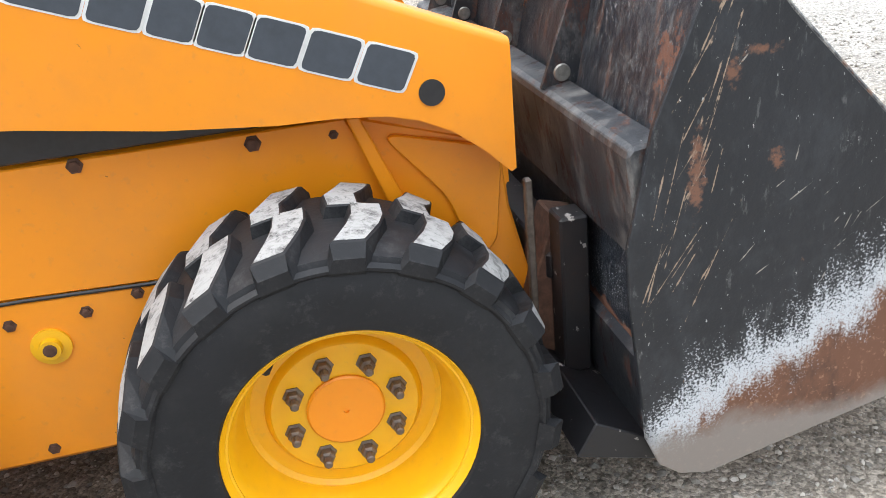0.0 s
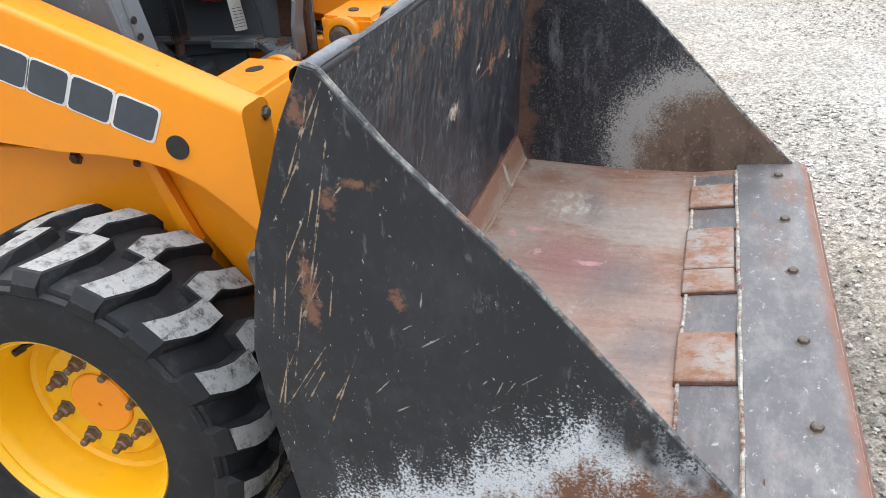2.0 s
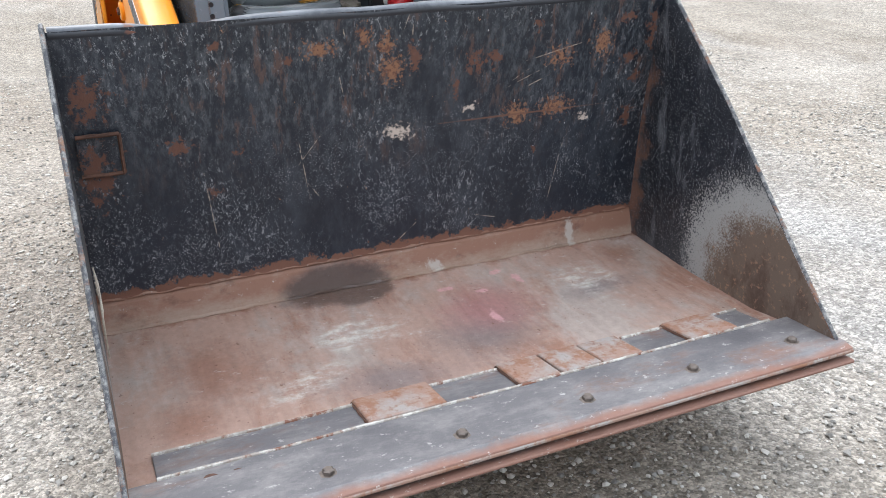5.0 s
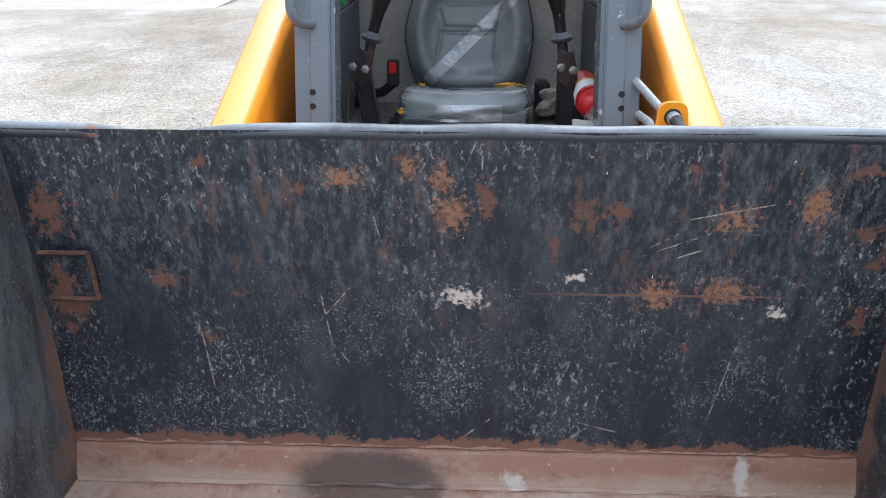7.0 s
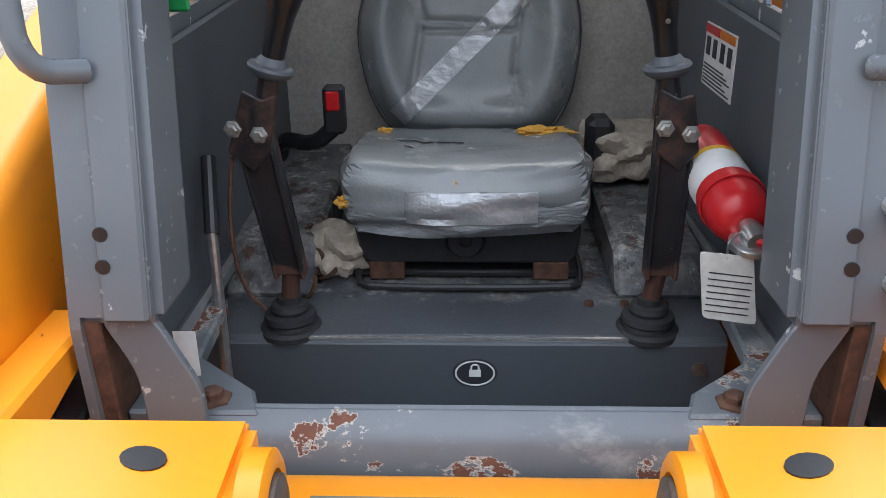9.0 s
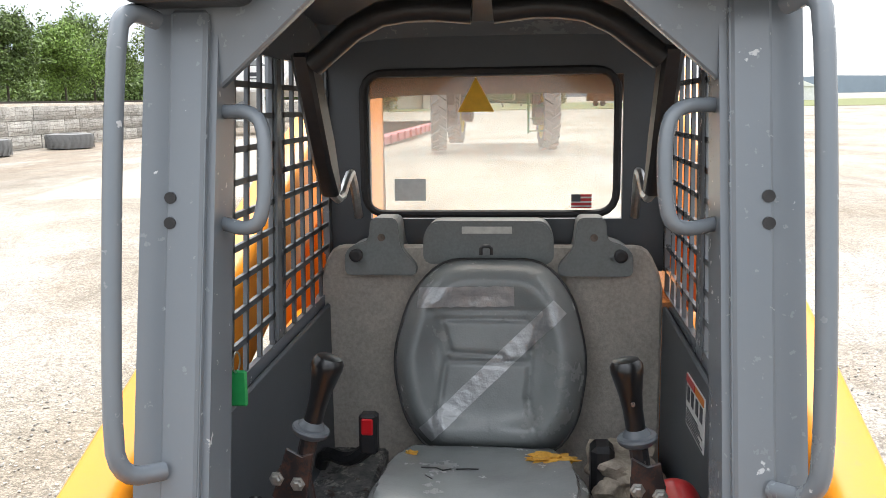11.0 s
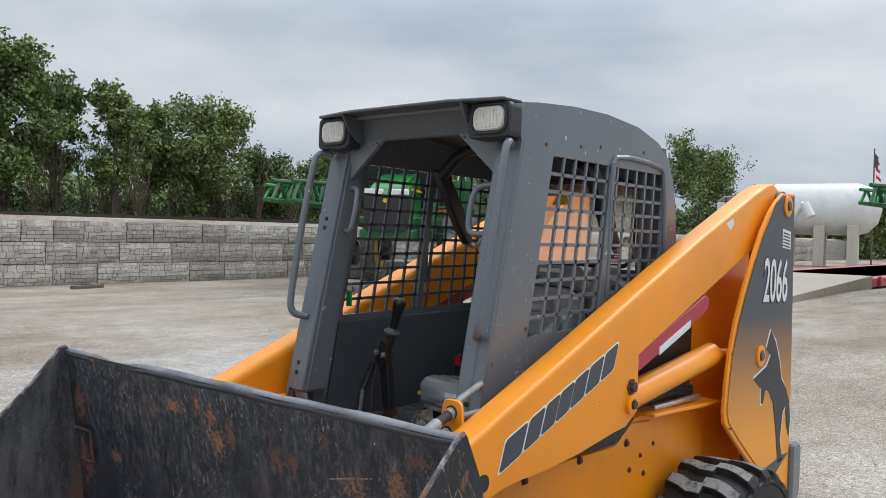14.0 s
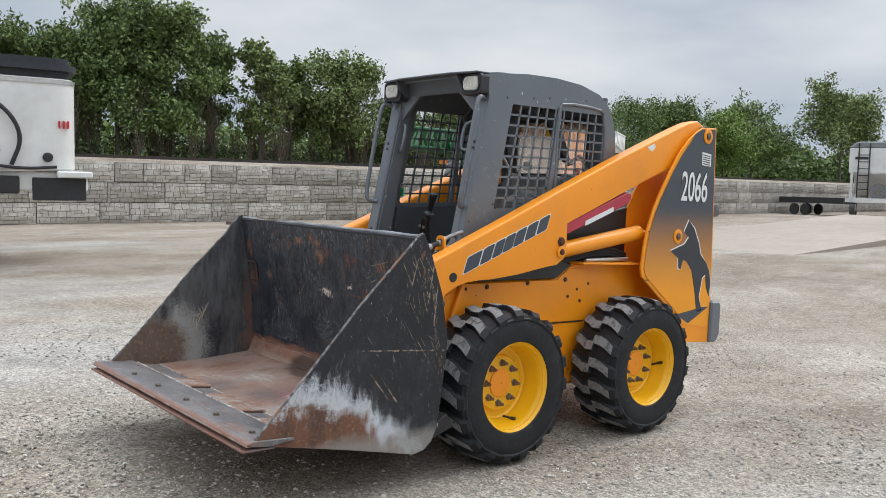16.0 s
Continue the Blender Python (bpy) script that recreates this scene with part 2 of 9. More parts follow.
def lever_paint():
    """Black paint gone to red rust round the clamp and at the foot."""
    s = Shader("worn_lever_paint", (0.014, 0.014, 0.016), 0.36)
    s.vary(s.noise(9, 5), 0.7, 1.4)
    z = s.math("ADD", s.axis("Z", 1.05, 1.19), s.math("MULTIPLY", s.math("SUBTRACT", s.noise(22, 7, 0.7), 0.5), 1.5))
    low = s.math("ADD", s.axis("Z", 1.01, 0.92), s.math("MULTIPLY", s.math("SUBTRACT", s.noise(18, 7, 0.7, (1, 1, 1), 0, (4, 2, 1)), 0.5), 1.8))
    s.over((0.072, 0.030, 0.019), s.math("MULTIPLY", s.math("MULTIPLY", s.step(z, 0.40, 0.52), s.step(s.noise(35, 7, 0.74, (1, 1, 1), 0, (8, 1, 2)), 0.46, 0.56)), 0.75), 0.7)
    s.over((0.085, 0.036, 0.022), s.math("MULTIPLY", s.step(low, 0.62, 0.70), 0.85), 0.8)
    s.over((0.30, 0.28, 0.25), s.step(s.noise(70, 6, 0.7), 0.67, 0.70), 0.7)
    s.bump(s.noise(60, 5), 0.3, 0.003)
    return s.done()


LEVER = lever_paint()
RED = paint("red_enamel", (0.55, 0.012, 0.018), 0.3, 0.15)
PINK_RED = paint("faded_red_paint", (0.42, 0.035, 0.06), 0.5, 0.3)


def fading_decal():
    """A printed panel: dark slate at the top, fading through fine grain to the orange paint."""
    s = Shader("fading_slate_decal", (0.86, 0.325, 0.007), 0.35)
    s.vary(s.noise(1.3, 3), 0.92, 1.08)
    f = s.math("ADD", s.axis("Z", 0.72, 1.42), s.math("MULTIPLY", s.math("SUBTRACT", s.noise(240, 2), 0.5), 0.35))
    s.over((0.05, 0.06, 0.075), s.step(f, 0.12, 0.88), 0.4)
    return s.done()


FADING = fading_decal()
WHITE = plain("white_label", (0.72, 0.72, 0.70), 0.6, 0, 60, 0.08, 0.05)
TAG_WHITE = plain("tag_card", (0.62, 0.62, 0.58), 0.7, 0, 60, 0.15, 0.05)
INK = plain("dark_ink", (0.03, 0.032, 0.04), 0.5, 0, 60, 0.1, 0.0)
DECAL_DARK = plain("dark_slate_decal", (0.05, 0.06, 0.075), 0.4, 0, 40, 0.15, 0.05)
SAFETY_YELLOW = plain("safety_yellow", (0.75, 0.42, 0.01), 0.5, 0, 60, 0.1, 0.05)
WARN_ORANGE = plain("warning_orange", (0.7, 0.2, 0.02), 0.5, 0, 60, 0.1, 0.05)
CLOTH = plain("dirty_cloth", (0.42, 0.36, 0.29), 0.95, 0, 70, 0.3, 0.6)
FOAM = plain("yellow_foam", (0.6, 0.32, 0.05), 0.95, 0, 90, 0.25, 0.5)
GREEN_TAG = plain("green_plastic", (0.01, 0.22, 0.06), 0.4, 0, 60, 0.1, 0.05)


def seat_vinyl():
    s = Shader("grey_vinyl", (0.212, 0.226, 0.228), 0.25)
    s.vary(s.noise(4, 5), 0.82, 1.18)
    s.over((0.26, 0.24, 0.2), s.math("MULTIPLY", s.step(s.noise(9, 8, 0.7), 0.55, 0.8), 0.35), 0.6)
    s.bump(s.cells(260).outputs["Distance"], 0.12, 0.002)
    s.bump(s.noise(14, 4), 0.25, 0.01)
    return s.done()


def duct_tape():
    s = Shader("silver_duct_tape", (0.40, 0.41, 0.42), 0.33, 0.45)
    s.vary(s.noise(18, 5, 0.6, (1, 1, 3)), 0.7, 1.2)
    s.bump(s.noise(22, 4, 0.6, (3, 1, 1)), 0.6, 0.01)
    s.bump(s.noise(60, 3), 0.3, 0.004)
    return s.done()


def tyre_rubber(name, dust):
    s = Shader(name, (0.013, 0.0135, 0.0155), 0.6, 0, 0.3)
    s.vary(s.noise(9, 5), 0.75, 1.3)
    s.over((0.07, 0.068, 0.066), s.math("MULTIPLY", s.step(s.noise(6, 7, 0.72), 0.5, 0.8), 0.25), 0.85)
    s.over((0.085, 0.084, 0.084), s.math("MULTIPLY", s.step(s.noise(22, 9, 0.78), 0.54, 0.66), 0.35), 0.8)
    if dust:
        shift, rnd_no = s.nt.nodes.new("ShaderNodeVectorMath"), s.nt.nodes.new("ShaderNodeObjectInfo")
        shift.operation = "ADD"
        s.link(s.co, shift.inputs[0])
        s.link(s.math("MULTIPLY", rnd_no.outputs["Random"], 9.0), shift.inputs[1])
        s.co = shift.outputs["Vector"]
        s.over((0.50, 0.495, 0.48), s.math("MULTIPLY", s.step(s.noise(26, 9, 0.78), 0.36, 0.50), dust), 0.95)
        s.over((0.24, 0.235, 0.23), s.math("MULTIPLY", s.step(s.noise(70, 5, 0.7, (1, 2, 1)), 0.52, 0.60), dust * 0.8), 0.9)
        s.over((0.03, 0.03, 0.032), s.math("MULTIPLY", s.step(s.noise(48, 6, 0.7, (1, 1, 1), 0, (2, 7, 1)), 0.60, 0.66), 0.85), 0.8)
    s.bump(s.noise(70, 4), 0.25, 0.004)
    return s.done()


TYRE, TREAD, TREAD_GREY = tyre_rubber("tyre_rubber", 0.0), tyre_rubber("dusty_tread", 0.68), tyre_rubber("scuffed_tread", 0.42)


def taped_vinyl():
    """Grey vinyl wound with old silver tape: puckered, with dull bare places and dark creases."""
    s = Shader("taped_vinyl", (0.17, 0.18, 0.185), 0.3)
    s.over((0.29, 0.30, 0.31), s.step(s.noise(5, 5, 0.6, (1, 0.5, 2.2), 0, (1, 3, 2)), 0.48, 0.56), 0.25)
    s.over((0.06, 0.06, 0.06), s.math("MULTIPLY", s.step(s.noise(9, 7, 0.72, (1, 0.3, 3.2), 0.4, (6, 2, 1)), 0.60, 0.66), 0.8), 0.6)
    s.bump(s.noise(16, 5, 0.65, (1, 0.8, 2.5), 0.6), 0.8, 0.014)
    s.bump(s.noise(60, 3), 0.25, 0.003)
    return s.done()


TAPE, VINYL, TAPED = duct_tape(), seat_vinyl(), taped_vinyl()


def worn_black(s, flecks=0.70):
    """Chipped black paint: grey smears, crisp pale flecks and a few tan chips."""
    s.vary(s.noise(2.2, 4), 0.75, 1.3)
    s.over((0.042, 0.047, 0.054), s.math("MULTIPLY", s.step(s.noise(7, 9, 0.75, (1, 1.3, 0.6)), 0.50, 0.68), 0.6), 0.5)
    s.over((0.13, 0.132, 0.13), s.math("MULTIPLY", s.step(s.noise(44, 8, 0.74, (1, 1, 0.32)), 0.60, 0.67), 0.55), 0.7)
    s.over((0.42, 0.42, 0.41), s.step(s.noise(150, 5, 0.65, (1, 1, 0.45)), flecks, flecks + 0.025), 0.8)
    s.over((0.50, 0.49, 0.47), s.step(s.noise(58, 7, 0.72, (1, 1, 0.4), 0, (9, 1, 4)), flecks + 0.03, flecks + 0.045), 0.8)
    s.over((0.36, 0.27, 0.19), s.step(s.noise(33, 6, 0.66, (1, 1, 0.5), 0, (5, 2, 1)), 0.735, 0.75), 0.8)


def plate_paint(name, kind):
    """A bucket side plate: black above, sprayed-looking bare white metal, then rust towards the bottom."""
    s = Shader(name, (0.0125, 0.0145, 0.0185) if kind != "inner" else (0.014, 0.016, 0.022), 0.40, 0, 0.45)
    worn_black(s, 0.675)
    x, z = s.math("MULTIPLY", s.axis("X", 0, 2), 2), s.math("MULTIPLY", s.axis("Z", 0, 2), 2)
    grain, broad = s.math("SUBTRACT", s.noise(190, 3, 0.6), 0.5), s.math("SUBTRACT", s.noise(5.5, 8, 0.72), 0.5)
    if kind != "inner":
        # long tan scratches leaning forward near the rear edge, and shorter ones farther in
        rn, side = random.Random(12 if kind == "right" else 21), -0.868 if kind == "right" else 0.868
        long, short = [], []
        for k in range(26):
            zz = rn.uniform(0.62, 1.13)
            xx = 0.53 + 0.30 * max(0.0, zz - 0.75) + abs(rn.gauss(0, 0.055))
            long.append(((xx, side, zz), (0.0013, 0.5, rn.uniform(0.03, 0.10)), (0, rn.uniform(12, 36), 0)))
        for k in range(14):
            xx = rn.uniform(0.56, 1.0)
            short.append(((xx, side, rn.uniform(0.5, 1.7 - xx)), (0.0014, 0.5, rn.uniform(0.008, 0.024)), (0, rn.uniform(5, 60), 0)))
        if kind == "left":
            for a, c, h, turn in ((0.70, 0.655, 0.20, 86), (0.60, 0.98, 0.13, -8), (0.70, 1.0, 0.12, -14), (0.86, 0.50, 0.09, 40), (0.80, 0.47, 0.10, 38), (0.92, 0.44, 0.05, 30), (0.57, 0.86, 0.10, -4)):
                long.append(((a, side, c), (0.0035, 0.5, h), (0, turn, 0)))
        s.over((0.36, 0.265, 0.19), s.math("MULTIPLY", s.patches(long, 7.0, 40, 0.8), 0.85), 0.8)
        s.over((0.36, 0.33, 0.29), s.math("MULTIPLY", s.patches(short, 5.0, 60, 0.8), 0.8), 0.8)
        s.over((0.20, 0.10, 0.06), s.math("MULTIPLY", s.step(s.noise(13, 6, 0.65, (1, 1, 0.45), 0, (7, 3, 2)), 0.68, 0.72), 0.8), 0.85)
    else:
        # pale upright smears and rust creeping from the rear corner
        s.over((0.15, 0.155, 0.165), s.math("MULTIPLY", s.step(s.noise(15, 8, 0.72, (1.2, 1, 0.35), 0, (4, 2, 9)), 0.52, 0.68), 0.75), 0.65)
        s.over((0.36, 0.36, 0.36), s.math("MULTIPLY", s.step(s.noise(210, 4, 0.65), 0.585, 0.65), 0.7), 0.8)
        rubbed = s.math("MULTIPLY", s.axis("Y", -0.2, -0.7), s.step(s.noise(10, 9, 0.76, (1.3, 1, 0.28), 0, (3, 2, 5)), 0.40, 0.60))
        s.over((0.12, 0.117, 0.112), s.math("MULTIPLY", rubbed, 0.75), 0.6)
        creep = s.math("ADD", s.step(x, 0.78, 0.55), s.math("MULTIPLY", s.math("SUBTRACT", s.noise(9, 8, 0.74), 0.5), 2.2))
        s.over((0.17, 0.085, 0.055), s.math("MULTIPLY", s.step(creep, 0.62, 0.95), 0.8), 0.9)
    if kind == "right":
        for a, c, w, h in ((0.612, 0.815, 0.016, 0.06), (0.667, 0.976, 0.014, 0.02), (0.715, 1.005, 0.035, 0.008), (0.64, 1.115, 0.014, 0.03), (0.76, 0.815, 0.014, 0.02)):
            s.over((0.17, 0.085, 0.055), s.spot((a, -0.87, c), (w * 1.1, 0.5, h * 1.1), 0.7, 4.5, 45), 0.85)
        rise, cap, wide = (0.345, 0.56), 0.615, 0.068
    elif kind == "left":
        rise, cap, wide = (0.20, 0.64), 0.545, 0.060
    else:
        rise, cap, wide = None, None, 0.10
    if rise:
        bound = s.math("MINIMUM", s.math("ADD", s.math("MULTIPLY", s.math("SUBTRACT", x, 0.56), rise[1]), rise[0]), cap)
        jag = s.math("MULTIPLY", s.math("SUBTRACT", s.noise(26, 6, 0.7, (1, 1, 0.22), 0, (3, 0, 5)), 0.5), 0.22)
        h = s.math("ADD", s.math("ADD", s.math("SUBTRACT", z, bound), s.math("MULTIPLY", broad, 0.30 if kind == "left" else 0.20)), jag)
    else:
        ln = s.nt.nodes.new("ShaderNodeVectorMath")
        ln.operation = "LENGTH"
        mp = s.nt.nodes.new("ShaderNodeMapping")
        mp.inputs["Scale"].default_value, mp.inputs["Location"].default_value = (1.0, 0.0, 1.25), (-1.22, 0, -0.40 * 1.25)
        s.link(s.co, mp.inputs["Vector"])
        s.link(mp.outputs["Vector"], ln.inputs[0])
        h = s.math("ADD", s.math("SUBTRACT", ln.outputs["Value"], 0.36), s.math("MULTIPLY", broad, 0.16))
    blot = s.step(s.noise(4.2, 5, 0.65, (1, 1, 0.7), 0, (6, 1, 3)), 0.40, 0.52) if kind == "left" else s.step(s.noise(3.0, 5, 0.65, (1, 1, 0.7), 0, (6, 1, 3)), 0.30, 0.42)
    s.over((0.52, 0.545, 0.575) if kind != "inner" else (0.31, 0.30, 0.285), s.math("MULTIPLY", s.step(s.math("ADD", h, s.math("MULTIPLY", grain, 0.34)), 0.03, -0.025), blot), 0.6)
    rust = s.step(s.math("ADD", s.math("ADD", h, wide), s.math("ADD", s.math("MULTIPLY", grain, 0.22), s.math("MULTIPLY", broad, 0.12))), 0.02, -0.05)
    s.over((0.145, 0.066, 0.038) if kind != "inner" else (0.135, 0.095, 0.07), rust, 0.75)
    s.over((0.065, 0.036, 0.026), s.math("MULTIPLY", rust, s.math("MULTIPLY", s.step(s.noise(7, 7, 0.72, (1, 1, 0.6), 0, (2, 4, 6)), 0.50, 0.62), 0.75)), 0.8)
    s.over((0.33, 0.185, 0.115), s.math("MULTIPLY", rust, s.math("MULTIPLY", s.step(s.noise(60, 6, 0.72), 0.56, 0.66), 0.75)), 0.8)
    if kind != "inner":
        s.over((0.25, 0.235, 0.215), s.math("MULTIPLY", s.step(s.math("ADD", z, s.math("MULTIPLY", broad, 0.14)), 0.315, 0.265), 0.75), 0.6)
    s.bump(s.noise(45, 6, 0.7), 0.3, 0.005)
    s.bump(s.noise(5, 3), 0.2, 0.03)
    return s.done()


def back_paint():
    """The bucket's back: black with upright grey and brown smears above, fine pale speckle below, and rust where it was struck."""
    s = Shader("bucket_back_paint", (0.0120, 0.0160, 0.0240), 0.36, 0, 0.45)
    s.vary(s.noise(2.0, 4), 0.7, 1.35)
    up = s.math("MULTIPLY", s.axis("Z", 0.66, 0.90), s.step(s.noise(2.6, 4, 0.6, (1, 1, 0.7), 0, (3, 3, 1)), 0.30, 0.52))
    s.over((0.046, 0.053, 0.064), s.math("MULTIPLY", s.step(s.noise(6, 9, 0.76, (1, 1.5, 0.7)), 0.50, 0.66), 0.6), 0.48)
    s.over((0.15, 0.158, 0.165), s.math("MULTIPLY", s.math("MULTIPLY", s.step(s.noise(46, 9, 0.78, (1, 1.1, 0.42), 0, (1, 8, 3)), 0.47, 0.64), up), 0.5), 0.5)
    s.over((0.11, 0.064, 0.05), s.math("MULTIPLY", s.math("MULTIPLY", s.step(s.noise(20, 8, 0.74, (1, 1.4, 0.36), 0, (2, 5, 1)), 0.55, 0.63), up), 0.8), 0.75)
    s.over((0.27, 0.275, 0.28), s.math("MULTIPLY", s.step(s.noise(95, 8, 0.78, (1, 1, 0.6), 0, (4, 1, 6)), 0.555, 0.61), s.step(s.noise(3.5, 5, 0.65, (1, 1, 0.8), 0, (8, 1, 2)), 0.42, 0.60)), 0.7)
    low = s.math("ADD", s.axis("Z", 0.95, 0.62), 0.15)
    s.over((0.47, 0.475, 0.48), s.math("MULTIPLY", s.step(s.noise(210, 5, 0.72), 0.59, 0.612), s.math("MULTIPLY", s.step(s.noise(4.5, 7, 0.72), 0.46, 0.60), low)), 0.8)
    s.over((0.50, 0.50, 0.49), s.step(s.noise(62, 7, 0.72, (1, 1, 0.55), 0, (9, 1, 4)), 0.69, 0.703), 0.8)
    s.over((0.34, 0.20, 0.12), s.step(s.noise(40, 7, 0.74, (1, 1, 0.7), 0, (3, 9, 2)), 0.675, 0.69), 0.85)
    rust = [((0.6, y, z), (0.4, w * 0.72, h * 0.72), (0, 0, 0)) for y, z, w, h in (
        (0.385, 0.826, 0.040, 0.032), (0.521, 0.831, 0.050, 0.032), (-0.22, 1.07, 0.045, 0.022), (-0.095, 1.095, 0.022, 0.028), (-0.035, 1.066, 0.022, 0.032), (-0.02, 1.0, 0.040, 0.040),
        (0.048, 1.03, 0.022, 0.055), (0.235, 1.0, 0.028, 0.045), (0.295, 1.0, 0.030, 0.032), (0.43, 1.085, 0.020, 0.022), (0.52, 0.99, 0.042, 0.030), (0.66, 1.02, 0.032, 0.045),
        (0.735, 1.09, 0.028, 0.026), (0.835, 1.05, 0.026, 0.06), (0.77, 0.965, 0.028, 0.024), (0.80, 0.90, 0.022, 0.022), (0.79, 0.775, 0.030, 0.045), (-0.31, 1.045, 0.022, 0.026),
        (-0.60, 0.845, 0.038, 0.024), (-0.45, 0.815, 0.020, 0.016), (-0.49, 1.10, 0.020, 0.022), (0.18, 0.93, 0.014, 0.035), (0.46, 0.70, 0.014, 0.014), (-0.79, 0.99, 0.05, 0.07), (-0.80, 0.80, 0.055, 0.10), (-0.52, 0.70, 0.02, 0.03))]
    s.over((0.145, 0.066, 0.043), s.math("MULTIPLY", s.patches(rust, 7.5, 42, 0.5), 0.9), 0.9)
    s.over((0.28, 0.14, 0.075), s.math("MULTIPLY", s.patches(rust[:6] + rust[10:12], 12.0, 85, 0.5), 0.75), 0.9)
    pale = [((0.6, 0.003, 0.812), (0.4, 0.044, 0.022), (-8, 0, 0)), ((0.6, 0.225, 0.862), (0.4, 0.030, 0.010), (12, 0, 0)), ((0.6, 0.628, 0.787), (0.4, 0.014, 0.016), (0, 0, 0))]
    s.over((0.52, 0.43, 0.36), s.patches(pale, 6.0, 60, 0.5), 0.9)
    marks = [((0.6, y, z), (0.4, 0.0016, h), (turn, 0, 0)) for y, z, h, turn in (
        (-0.155, 1.115, 0.03, 10), (0.02, 1.12, 0.035, -20), (0.04, 1.10, 0.012, 0), (0.41, 0.935, 0.055, -68), (0.39, 0.945, 0.035, -60), (0.45, 0.92, 0.03, -70), (0.50, 1.005, 0.09, -78), (-0.16, 0.96, 0.03, 12),
        (-0.27, 0.73, 0.06, 8), (-0.255, 0.79, 0.05, -40), (-0.245, 0.67, 0.045, 35), (-0.53, 0.64, 0.10, 5), (0.02, 0.48, 0.04, -50), (0.54, 0.60, 0.09, -12), (0.30, 0.50, 0.05, 75))]
    s.over((0.40, 0.33, 0.26), s.math("MULTIPLY", s.patches(marks, 7.0, 45, 0.8), 0.8), 0.85)
    seam = s.patches([((0.6, 0.40, 0.822), (0.4, 0.30, 0.004), (0, 0, 0))], 1.2, 30, 0.5)
    s.over((0.17, 0.085, 0.055), s.math("MULTIPLY", seam, 0.8), 0.85)
    edge = s.math("ADD", s.axis("Z", 0.51, 0.42), s.math("MULTIPLY", s.math("SUBTRACT", s.noise(16, 8, 0.75), 0.5), 1.7))
    s.over((0.17, 0.08, 0.052), s.step(edge, 0.5, 0.57), 0.9)
    s.bump(s.noise(45, 6, 0.7), 0.4, 0.006)
    s.bump(s.noise(5, 3), 0.25, 0.03)
    return s.done()


OIL = [((0.600, -0.20, 0.37), (0.080, 0.195, 0.09), (0, 0, 0)), ((0.63, -0.12, 0.34), (0.06, 0.12, 0.08), (0, 0, 20))]


